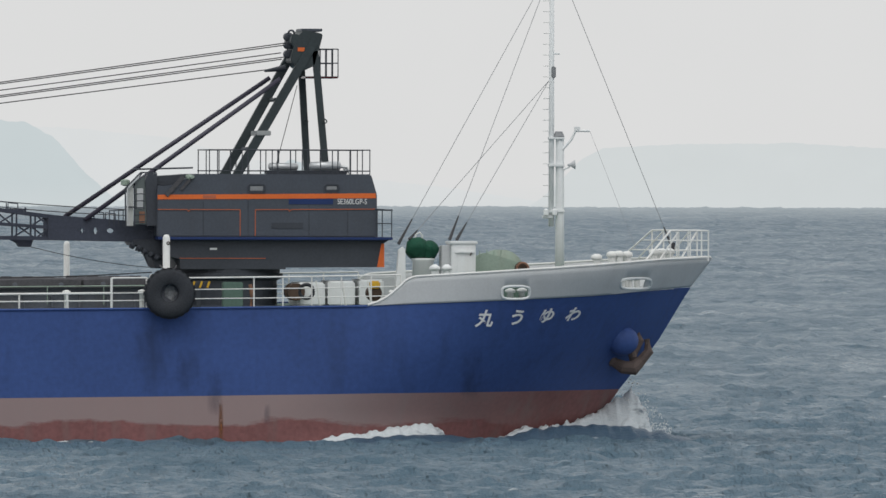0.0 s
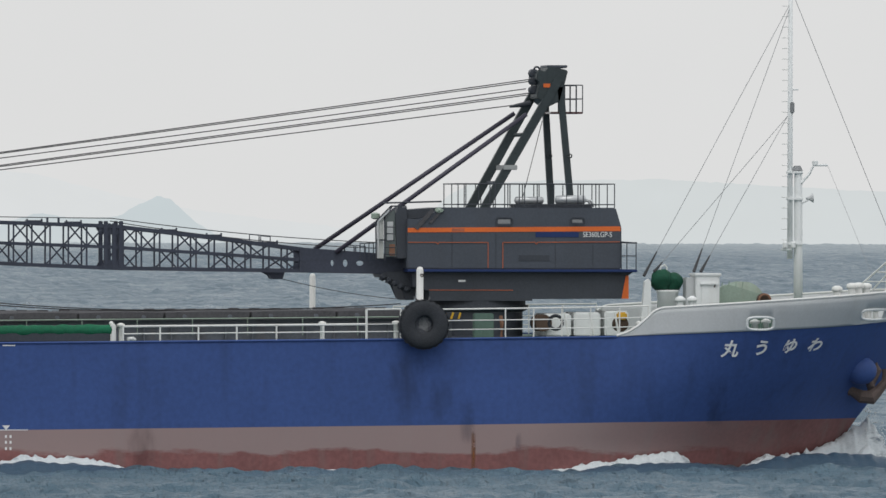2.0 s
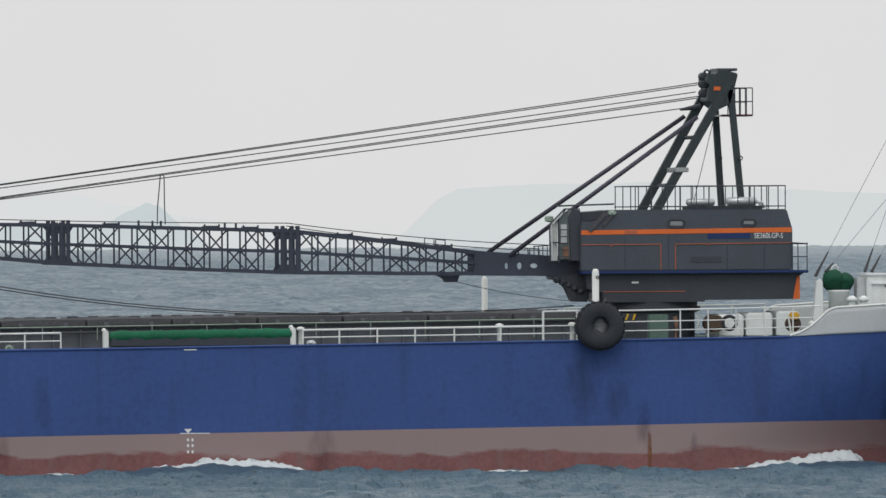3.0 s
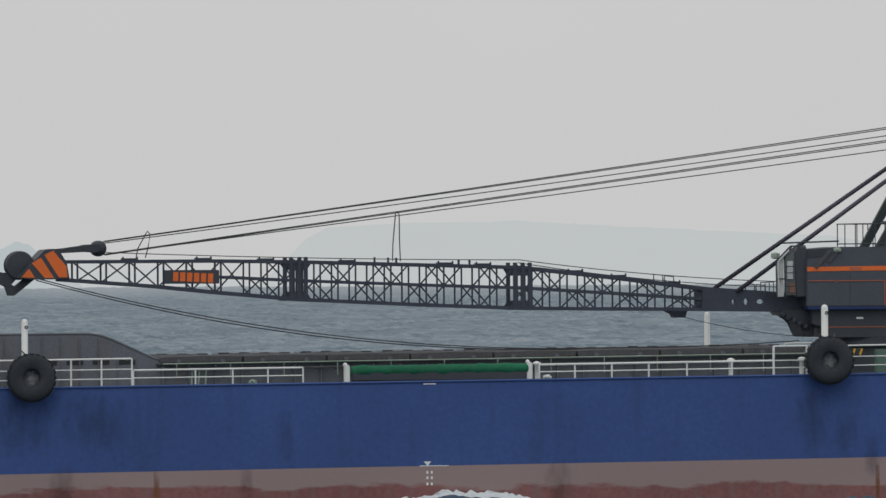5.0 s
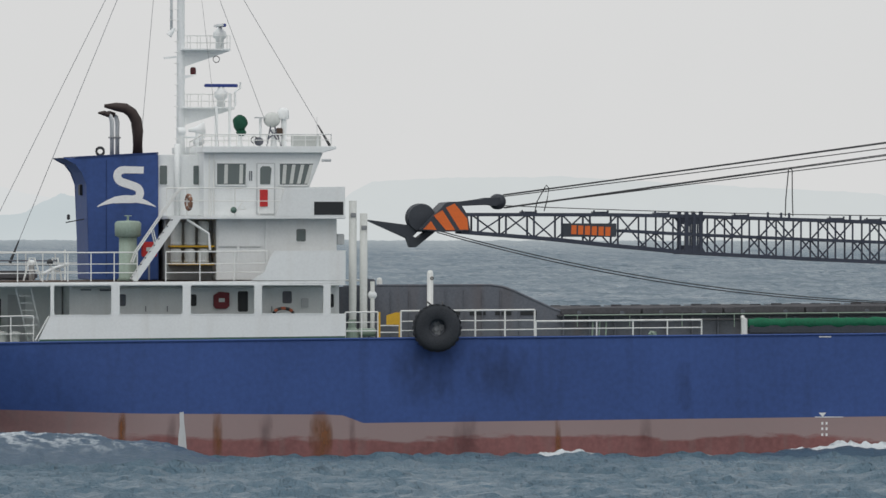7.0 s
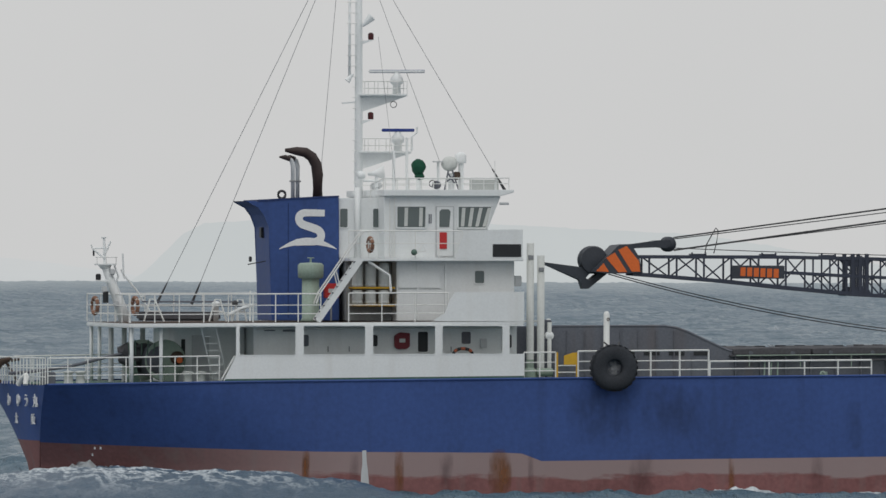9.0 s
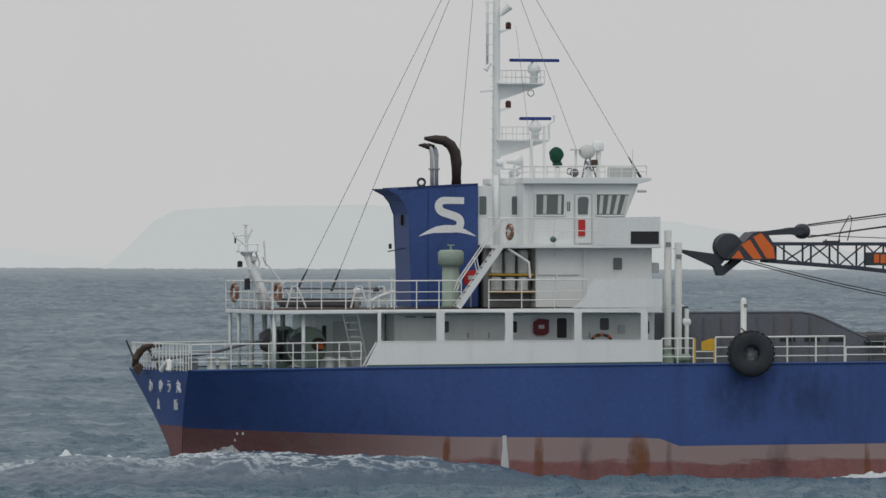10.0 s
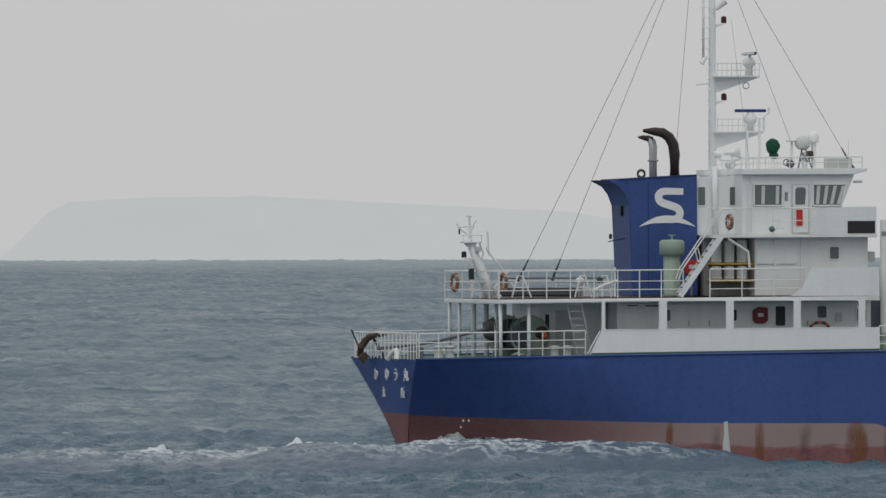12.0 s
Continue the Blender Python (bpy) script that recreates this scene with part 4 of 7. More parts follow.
for a, b, w in (((0.42, 7.95), (1.02, 8.62), 0.14), ((0.92, 8.15), (1.3, 8.58), 0.09)):
    part("corner_brace", beam((a[0], -1.93, a[1]), (b[0], -1.93, b[1]), 0.05, w), HATCH, house, "grey corner brace")
part("brace_cap", ball((1.25, -1.9, 8.6), 0.12, (1.3, 1, 0.8), 0.4, sub=2), MACHINE, house, "pale green fitting")
part("cab_lamp", turned([(0.05, 0), (0.16, 0.04), (0.16, 0.2), (0.05, 0.24)], (-0.95, -1.3, 8.28), (0, 0, 1), 14), MACHINE, cab)
part("roof_pipe", rod((-0.7, -1.4, 8.86), (1.4, -1.4, 8.92), 0.03, 6), CRANE_DARK, crane)
# A-frame
for y, dx in ((-0.9, 0.0), (0.95, 0.2)):
    part("front_leg", beam((2.98 - (0.0 if y < 0 else 0.25), y, 8.65), (5.66 if y < 0 else 5.3, y, 13.28), 0.28, 0.3), STEEL_DARK, crane)
    part("back_leg", beam((6.13 if y < 0 else 5.68, y, 8.6), (5.72 if y < 0 else 5.42, y, 13.0), 0.2, 0.23), STEEL_DARK, crane)
    part("leg_eye", ring((6.05 if y < 0 else 5.6, y - 0.14, 10.55), 0.07, 0.025, (0, 1, 0), 12, 6), STEEL_DARK, crane)
head = part("frame_head", slab([(4.86, 12.62), (5.3, 12.3), (5.72, 12.5), (5.99, 13.58), (5.9, 13.62), (5.3, 13.74), (5.16, 13.52), (5.02, 13.6), (4.9, 13.58), (4.86, 13.3), (5.0, 13.15)], -1.0, 1.1, bev=0.03), STEEL_DARK, crane)
part("head_cap", box(5.25, 5.98, -0.9, 0.9, 13.68, 13.78, 0.02), CRANE, head)
part("head_mark", box(5.1, 5.35, -1.02, -1.0, 12.98, 13.12, 0.03), ORANGE, head, "orange rope guard")
for z in (13.5, 13.22, 12.9):
    part("sheave", turned([(0.08, -0.3), (0.15, -0.28), (0.1, 0), (0.15, 0.28), (0.08, 0.3)], (4.88, 0, z), (0, 1, 0), 18), CRANE_DARK, head)
part("lifting_eye", ring((4.92, -0.6, 13.62), 0.1, 0.04, (0, 1, 0), 14, 6), CRANE_DARK, head)
part("cross_bar", rod((4.35, -0.9, 11.3), (4.35, 0.95, 11.3), 0.07, 8), STEEL_DARK, crane)
part("cross_bar", box(3.3, 3.6, -0.95, 1.0, 9.55, 9.65, 0.02), CRANE, crane)
part("leg_bracket", box(3.66, 4.16, -1.1, 0.9, 10.05, 10.22, 0.02), STORE, crane, "grey bracket across the legs")
plat = part("head_platform", box(5.4, 6.55, -0.8, 0.8, 12.05, 12.12, 0.01), LAMP_RED, crane, "dark red head platform")
for y in (-0.8, 0.8):
    for x in (5.9, 6.1, 6.32, 6.54):
        part("post", rod((x, y, 12.1), (x, y, 13.08), 0.02, 6), CRANE_DARK, plat)
    for z in (12.58, 13.07):
        part("bar", rod((5.86, y, z), (6.54, y, z), 0.02, 6), CRANE_DARK, plat)
for p0, p1 in (((-2.33, -1.0, 7.1), (4.5, -1.0, 12.03)), ((-2.85, 1.0, 7.2), (4.35, 1.0, 12.08))):
    part("boom_stop_strut", rod(p0, p1, 0.08, 12), STRUT, crane, "long dark boom stop strut", True)
for y in (-1.85, 1.85):
    xs = list(np.linspace(1.93, 7.54, 17))
    for i, x in enumerate(xs):
        x += (0.09, -0.07, 0.03)[i % 3] if 0 < i < 16 else 0
        part("roof_rail_post", rod((x, y, 8.7), (x, y, 9.54), 0.02, 6), CRANE_DARK, crane)
    for z in (8.82, 9.55):
        part("roof_rail_bar", rod((1.9, y, z), (7.56, y, z), 0.02, 6), CRANE_DARK, crane)
for x in (1.93, 7.54):
    part("roof_rail_bar", rod((x, -1.85, 9.55), (x, 1.85, 9.55), 0.02, 6), CRANE_DARK, crane)
part("silencer", turned([(0.08, 0), (0.16, 0.05), (0.16, 1.05), (0.08, 1.1)], (5.5, -1.2, 8.98), (1, 0, 0.02), 18), SILVER, crane, "silver exhaust silencer", True)
part("silencer", turned([(0.06, 0), (0.13, 0.05), (0.13, 1.0), (0.06, 1.05)], (4.1, -0.8, 8.97), (1, 0, 0), 18), SILVER, crane, "silver exhaust silencer", True)
part("silencer_cradle", box(4.0, 6.8, -1.4, -0.5, 8.7, 8.83, 0.02), CRANE_DARK, crane)
for x in (6.7, 6.8):
    part("tail_pipe", pipe([(x - 0.2, -1.2, 8.98), (x, -1.2, 8.95), (x + 0.1, -1.2, 8.75)], 0.05, 8), SILVER, crane)
for y in (-2.1, 2.1):
    for x in (7.75, 7.95, 8.28):
        part("walkway_post", rod((x, y, 6.5), (x, y, 7.5), 0.02, 6), CRANE_DARK, crane)
    part("walkway_bar", rod((7.7, y, 7.5), (8.3, y, 7.46), 0.024, 6), CRANE_DARK, crane)
    part("walkway_bar", rod((7.7, y, 7.0), (8.3, y, 7.0), 0.018, 6), CRANE_DARK, crane)
part("walkway_bar", rod((8.3, -2.1, 7.46), (8.3, 2.1, 7.46), 0.024, 6), CRANE_DARK, crane)

# the lattice boom
TOP = [(-27.2, 8.32), (-21.5, 8.32), (-18.4, 8.27), (-10.2, 8.02), (-6.5, 7.6), (-3.4, 7.2), (0, 6.95)]
LOW = [(-27.2, 7.68), (-23.6, 7.4), (-21.5, 7.18), (-18.4, 6.9), (-13.5, 6.66), (-10.2, 6.53), (-6.5, 6.48), (-3.4, 6.45), (0, 6.4)]
boom = thing("crane_boom", (-12, 0, 6.6), "dark blue-black lattice crane boom lying level over the hold", "crane boom")
for y in (-0.85, 0.85):
    for table, w in ((TOP, 0.13), (LOW, 0.13)):
        part("chord", slab([(x, z + w / 2) for x, z in table] + [(x, z - w / 2) for x, z in table[::-1]], y - 0.065, y + 0.065), BOOM, boom)
    mids = [(x, (ease(x, TOP) + ease(x, LOW)) / 2) for x in (-21.2, -18.6, -13.5, -10.2, -6.5, -3.4)]
    part("middle_chord", slab([(x, z + 0.055) for x, z in mids] + [(x, z - 0.055) for x, z in mids[::-1]], y - 0.06, y + 0.06), BOOM, boom)
    # short bays with one brace each towards the tip
    x, n = -26.6, 0
    while x < -21.3:
        xe = x + 1.05
        l0, t0, l1, t1 = ease(x, LOW), ease(x, TOP), ease(xe, LOW), ease(xe, TOP)
        part("upright", beam((x, y, l0), (x, y, t0), 0.06, 0.07), BOOM, boom)
        rising = (n % 2 == 0) == (y < 0)
        part("brace", beam((x, y, l0 if rising else t0), (xe, y, t1 if rising else l1), 0.045, 0.055), BOOM, boom)
        x, n = xe, n + 1
    # two tiers: two braced bays and an open one, staggered between the tiers
    x, n = x, 0
    while x < -3.7:
        xe = min(x + 0.65, -3.5)
        l0, t0, l1, t1 = ease(x, LOW), ease(x, TOP), ease(xe, LOW), ease(xe, TOP)
        m0, m1 = (l0 + t0) / 2, (l1 + t1) / 2
        for k, (b0, c0, b1, c1) in enumerate(((l0, m0, l1, m1), (m0, t0, m1, t1))):
            part("upright", beam((x, y, b0), (x, y, c0), 0.055, 0.06), BOOM, boom)
            phase = (n + 2 * k) % 3
            if phase < 2:
                falling = (phase == 0) == (y < 0)
                part("brace", beam((x, y, c0 if falling else b0), (xe, y, b1 if falling else c1), 0.045, 0.055), BOOM, boom)
        x, n = xe, n + 1
    for xj in (-10.25, -18.5):
        for dx in (-0.27, 0.02, 0.27):
            part("joint_post", box(xj + dx - 0.07, xj + dx + 0.07, y - 0.08, y + 0.08, ease(xj, LOW) - 0.06, ease(xj, TOP) + 0.18 - 0.08 * (dx == 0.02), 0.01), BOOM, boom)
        part("joint_plate", slab([(xj - 0.5, ease(xj, LOW) - 0.05), (xj + 0.5, ease(xj, LOW) - 0.06), (xj + 0.3, ease(xj, LOW) + 0.28), (xj - 0.3, ease(xj, LOW) + 0.28)], y - 0.03, y + 0.03), BOOM, boom)
        part("joint_plate", slab([(xj - 0.5, ease(xj, TOP) + 0.04), (xj + 0.5, ease(xj, TOP)), (xj + 0.3, ease(xj, TOP) - 0.3), (xj - 0.3, ease(xj, TOP) - 0.3)], y - 0.03, y + 0.03), BOOM, boom)
bm = bmesh.new()
for x in np.arange(-26.5, -3.5, 1.5):
    for table in (TOP, LOW):
        beam((x, -0.85, ease(x, table)), (x, 0.85, ease(x, table)), 0.08, 0.08, bm, (0, 0, 1))
part("cross_ties", bm, BOOM, boom)
for x in (-24.6, -21.9, -19.6, -16.6, -13.0, -11.6, -8.2, -6.6, -4.6):
    rt = part("rope_roller", box(x - 0.28, x + 0.28, -0.3, 0.3, ease(x, TOP) + 0.05, ease(x, TOP) + 0.12, 0.01), BOOM, boom)
    for s in (-0.26, 0.26):
        part("roller_post", box(x + s - 0.03, x + s + 0.03, -0.32, -0.26, ease(x, TOP), ease(x, TOP) + 0.17, 0), BOOM, rt)
for x in (-15.7, -15.2, -14.9, -12.6, -12.2):
    part("boom_post", box(x - 0.035, x + 0.035, -0.9, -0.8, ease(x, TOP), ease(x, TOP) + 0.24, 0), BOOM, boom)
# foot section
def pierced(lower, holes, zc, y0, y1):
    """One half of the foot plate, with half of each oval opening along its inner edge."""
    pts = []
    for hx, rx, rz in holes:
        for k in range(9):
            a = math.pi - math.pi * k / 8
            pts.append((hx + rx * math.cos(a), zc + (-rz if lower else rz) * math.sin(a)))
    edge = [(-3.6, zc)] + pts + [(0.4, zc)]
    if lower:
        return slab([(-3.6, 6.4), (-1.0, 6.37), (0.4, 6.25)] + edge[::-1], y0, y1)
    return slab(edge + [(0.4, 6.98), (-2.4, 7.15), (-3.6, 7.25)], y0, y1)


FOOT_HOLES = [(-2.45, 0.06, 0.11), (-1.98, 0.085, 0.125), (-1.46, 0.13, 0.085)]
foot = part("foot_section", pierced(True, FOOT_HOLES, 6.72, -0.95, -0.85), BOOM, boom)
part("foot_plate", pierced(False, FOOT_HOLES, 6.724, -0.95, -0.85), BOOM, foot)
FAR_HOLES = [(x + 0.25, rx * 1.25, rz * 1.1) for x, rx, rz in FOOT_HOLES]
part("foot_plate", pierced(True, FAR_HOLES, 6.72, 0.85, 0.95), BOOM, foot)
part("foot_plate", pierced(False, FAR_HOLES, 6.724, 0.85, 0.95), BOOM, foot)
part("under_block", slab([(-5.0, 6.45), (-4.05, 6.45), (-4.15, 6.15), (-4.55, 6.15), (-4.6, 6.3)], -0.4, 0.4, bev=0.02), BOOM, boom)
for x in (-5.4, -5.0, -2.0, -1.6):
    part("foot_hoop", pipe([(x, -0.9, ease(x, TOP)), (x, -0.9, ease(x, TOP) + 0.28), (x + 0.34, -0.9, ease(x, TOP) + 0.25), (x + 0.34, -0.9, ease(x, TOP) - 0.02)], 0.025, 6), BOOM, boom)
# maker's board with plain orange figures
board = part("name_board", box(-23.45, -21.42, -0.98, -0.93, 7.5, 8.0, 0.02), CRANE_DARK, boom, "dark board with orange lettering shapes")
for k in range(6):
    x0, zb = -23.12 + k * 0.255, 7.6 - 0.012 * k
    part("board_figure", slab([(x0, zb), (x0 + 0.19, zb), (x0 + 0.2, zb + 0.33), (x0 + 0.01, zb + 0.33)], -0.995, -0.98), ORANGE, board)
# boom head
bh = part("boom_head", slab([(-28.8, 7.74), (-28.15, 7.68), (-26.9, 7.7), (-27.0, 8.3), (-27.28, 8.74), (-27.42, 8.8), (-27.8, 8.76)], -1.0, 1.0, bev=0.02), CRANE_DARK, boom, "black boom head with orange hazard bars")
for hz in ([(-28.66, 7.77), (-28.17, 7.75), (-28.38, 8.08)], [(-27.82, 7.74), (-27.47, 7.74), (-27.95, 8.48), (-28.28, 8.28)],
           [(-27.3, 7.76), (-26.98, 7.76), (-27.02, 8.16), (-27.5, 8.73), (-27.82, 8.58)]):
    part("hazard_bar", slab(hz, -1.015, -1.0), ORANGE, bh)
part("head_sheave", turned([(0.1, -0.5), (0.5, -0.46), (0.53, -0.3), (0.42, 0), (0.53, 0.3), (0.5, 0.46), (0.1, 0.5)], (-28.64, 0, 8.2), (0, 1, 0), 30), CRANE_DARK, boom, "black head sheaves")
part("head_nose", slab([(-30.72, 8.13), (-30.6, 8.08), (-29.15, 7.45), (-29.05, 7.1), (-28.85, 7.1), (-28.1, 7.7), (-28.45, 7.72), (-28.8, 7.42), (-28.98, 7.5), (-28.72, 7.76), (-28.9, 7.9)], -0.35, 0.35, bev=0.015), CRANE_DARK, boom, "pointed black boom nose")
part("pendant_link", slab([(-27.6, 8.76), (-27.4, 8.62), (-26.1, 8.7), (-25.9, 8.62), (-25.7, 8.72), (-25.7, 8.96), (-26.3, 8.94), (-26.4, 8.88)], -0.42, 0.42, bev=0.02), CRANE_DARK, boom)
part("bridle_sheave", turned([(0.06, -0.4), (0.26, -0.36), (0.29, -0.2), (0.2, 0), (0.29, 0.2), (0.26, 0.36), (0.06, 0.4)], (-25.74, 0, 8.8), (0, 1, 0), 24), CRANE_DARK, boom, "", True)


# ---- ropes ----
def rope(name, p, q, sag, r, material, label, n=24, group="ropes"):
    t = thing(name, p, label, "rope", group)
    pts = [Vector(p).lerp(Vector(q), i / n) - Vector((0, 0, 4 * sag * (i / n) * (1 - i / n))) for i in range(n + 1)]
    part("strand", pipe(pts, r, 6), material, t)
    return t


for y, p, q, s in ((-0.5, (4.8, 13.29), (-25.6, 9.06), 0.02), (0.1, (4.75, 13.21), (-25.6, 9.03), 0.02), (0.6, (4.7, 12.95), (-25.55, 8.98), 0.06), (-0.5, (4.68, 12.79), (-25.5, 8.6), 0.0), (0.0, (4.66, 12.72), (-25.5, 8.56), 0.0), (0.5, (4.3, 12.37), (-25.5, 8.58), 0.02)):
    rope("pendant_rope", (p[0], y, p[1]), (q[0], y, q[1]), s, 0.021, WIRE, "dark steel pendant rope from frame head to boom tip", 12, "pendant ropes")
sk = thing("rope_socket", (4.1, 0.5, 12.3), "dark tapered rope socket under the frame head", "socket")
part("socket", rod((4.1, 0.5, 12.31), (4.85, 0.5, 12.42), 0.04, 10, r2=0.12), CRANE_DARK, sk)
for dx, y in ((0.0, -0.3), (-0.06, 0.1)):
    rope("hoist_rope", (-28.0, y, 7.72 + dx), (-6.5, y, 5.07), 0.8 - dx, 0.022, WIRE, "slack black hoist rope drooping to the hatch", 40, "hoist ropes")
rope("deck_rope", (-6.5, -0.2, 5.07), (0.1, -0.2, 5.28), 0.06, 0.022, WIRE, "black hoist rope lying over the hatch", 10, "hoist ropes")
rope("boom_rope", (-27.0, -0.2, 8.72), (-10.25, -0.2, 8.3), 0.08, 0.018, WIRE, "black rope along the boom's top rollers", 20, "boom ropes")
rope("boom_rope", (-10.25, -0.2, 8.3), (-0.6, -0.2, 7.45), 0.12, 0.018, WIRE, "black rope along the boom's top rollers", 20, "boom ropes")
rope("boom_rope", (-10.25, 0.3, 8.2), (-0.6, 0.3, 7.25), 0.16, 0.018, WIRE, "black rope along the boom's top rollers", 20, "boom ropes")
rope("block_rope", (-4.3, -0.2, 6.2), (0.0, -0.2, 5.45), 0.1, 0.013, WIRE, "thin black rope from the boom foot", 10)
rope("frame_rope", (5.15, -0.4, 11.8), (4.35, -1.0, 9.0), 0.0, 0.013, WIRE, "thin black rope inside the A-frame", 4)
for x, zt, zb, sp in ((-14.83, 10.1, 8.28, 0.17), (-24.0, 9.42, 8.45, 0.2)):
    lp = thing("rope_sling", (x, 0, zb), "black rope sling hung from pendants to the boom", "sling", "slings")
    lean = 0.0 if x > -20 else 0.22
    part("loop", pipe([(x - sp - lean, -0.6, zb), (x - sp * 0.9 - lean * 0.8, -0.6, zb + (zt - zb) * 0.35), (x - sp * 0.3, -0.6, zt - 0.1), (x, -0.6, zt), (x + sp * 0.5, -0.6, zt - 0.12), (x + sp * 0.55 - lean * 0.4, -0.6, zb + (zt - zb) * 0.4), (x + sp * 0.7 - lean, -0.6, zb)], 0.022, 6), WIRE, lp)


# ---- the foredeck ----
fd = 4.3
v = thing("deck_ventilator", (9.1, -3.3, fd), "ventilator with dark green canvas cover on white trunk", "ventilator")
part("trunk", turned([(0.37, 0), (0.37, 1.4), (0.41, 1.44), (0.41, 1.5)], (9.23, -3.3, fd), seg=24), WHITE, v, "", True)
part("cover", ball((9.02, -3.3, 6.13), 0.4, (1.0, 1, 1.02), 0.16), GREEN_DARK, v, "lumpy dark green canvas cover", True)
part("cover", ball((9.42, -3.25, 6.07), 0.35, (1.0, 1, 1.0), 0.2), GREEN_DARK, v, "lumpy dark green canvas cover", True)
part("side_plate", slab([(8.16, fd), (8.56, fd), (8.54, 6.1), (8.46, 6.2), (8.32, 6.1)], -3.9, -3.6), WHITE, v)
part("hook_pipe", pipe([(8.95, -3.3, 6.4), (8.98, -3.3, 6.62), (9.12, -3.3, 6.7), (9.2, -3.3, 6.6), (9.2, -3.3, 6.3)], 0.03, 6), WHITE_TRIM, v)
for k in range(2):
    x = 9.48 + k * 0.42
    b = thing("mushroom_vent", (x, -4.6, fd), "small white mushroom vent above the bulwark", "vent", "mushroom vents")
    part("stem", turned([(0.12, 0), (0.12, 1.1)], (x, -4.6, fd), seg=14), WHITE, b)
    part("cap", turned([(0.12, 1.08), (0.19, 1.12), (0.19, 1.2), (0.06, 1.3)], (x, -4.6, fd), seg=16), WHITE, b, "", True)
k = thing("deck_locker", (10.6, -3.5, fd), "white steel booby hatch with a small door", "locker")
part("body", box(10.15, 11.0, -3.9, -2.6, fd, 6.34, 0.03), WHITE, k)
part("roof", box(10.1, 11.06, -3.95, -2.55, 6.3, 6.4, 0.02), WHITE, k)
part("door", box(10.35, 10.88, -3.93, -3.9, 5.0, 6.0, 0.01), WHITE, k)
part("hood", slab([(10.3, 6.05), (10.92, 6.05), (10.92, 6.0), (10.3, 6.0)], -4.0, -3.9), WHITE, k)
part("handle", rod((10.8, -3.95, 5.9), (10.86, -3.95, 6.05), 0.02, 6), RUST, k)
part("side_duct", box(9.85, 10.15, -3.6, -2.8, fd, 6.25, 0.03), BULWARK, k)
# block added so that the port looks dark green inside
fb = thing("port_backing_block", (12.2, -3.6, fd), "dark green block added behind the bulwark port", "chain stopper")
part("bed", box(11.5, 13.1, -4.0, -3.4, fd - 0.05, 4.98, 0.05), MACHINE_DARK, fb)
w = thing("anchor_windlass", (12.0, -1.5, fd), "pale green anchor windlass with rusty brake", "windlass")
part("bed", box(11.2, 13.2, -2.6, 1.5, fd, 5.2, 0.05), MACHINE, w)
part("drum", turned([(0.3, 0), (0.75, 0.05), (0.75, 0.14), (0.45, 0.18), (0.45, 1.2), (0.75, 1.24), (0.75, 1.34)], (12.2, -1.9, 5.35), (0, 1, 0), 26), MACHINE, w, "", True)
part("gear_case", slab([(11.15, 5.0), (11.15, 5.85), (11.5, 6.0), (11.9, 5.9), (12.9, 5.6), (13.1, 5.0)], -2.4, -2.0, bev=0.04), MACHINE, w)
part("brake", turned([(0.1, 0), (0.24, 0.03), (0.24, 0.3), (0.1, 0.33)], (12.75, -3.0, 5.45), (0, 1, 0), 18), RUST, w)
part("brake_band", ring((12.75, -3.1, 5.45), 0.2, 0.04, (0, 1, 0), 18, 6), LIFERING, w)
for i in range(4):
    part("lever", rod((11.3 + 0.25 * i, -2.3, 5.7), (11.35 + 0.25 * i, -2.3, 6.05 + 0.05 * (i % 2)), 0.02, 6), MACHINE, w)
for x, y, h in ((15.3, -3.4, 1.44), (15.85, -3.3, 1.5), (16.1, -3.2, 1.5), (16.42, -3.0, 1.46), (17.55, -2.0, 1.46), (17.85, -1.8, 1.46), (18.2, -1.5, 1.44)):
    z0 = deck_z(x) - 0.02
    y = -min(-y, breadth(x, z0) - 0.25)
    b = thing("roller_bollard", (x, y, z0), "white roller bollard head above the bow rail", "bollard", "bow bollards")
    part("stem", turned([(0.16, 0), (0.14, 0.1), (0.14, h - 0.2)], (x, y, z0), seg=14), WHITE_TRIM, b)
    part("cap", turned([(0.12, h - 0.22), (0.2, h - 0.18), (0.19, h - 0.06), (0.08, h)], (x, y, z0), seg=16), WHITE_TRIM, b, "", True)
for x, z in ((11.98, deck_z(12)), (12.4, deck_z(12.4))):
    b = thing("mooring_bollard", (x, -4.7, z), "white mooring bollard behind the bulwark port", "bollard", "port bollards")
    part("post", turned([(0.13, -0.02), (0.11, 0.25), (0.18, 0.28), (0.18, 0.36), (0.05, 0.42)], (x, -breadth(x, z) + 0.35, z - 0.02), seg=14), WHITE_TRIM, b, "", True)
for x in (16.2, 16.5, 16.8):
    y = -breadth(x, deck_z(x)) + 0.22
    b = thing("fairlead_roller", (x, y, deck_z(x)), "white fairlead roller in the bow port", "roller", "fairlead rollers")
    part("roller", turned([(0.1, -0.02), (0.1, 0.4), (0.14, 0.42), (0.14, 0.46)], (x, y, deck_z(x)), seg=12), WHITE_TRIM, b)
bl = thing("bow_light_rail", (19, 0, 5.6), "white tubular bow pulpit railing", "railing", "railings")
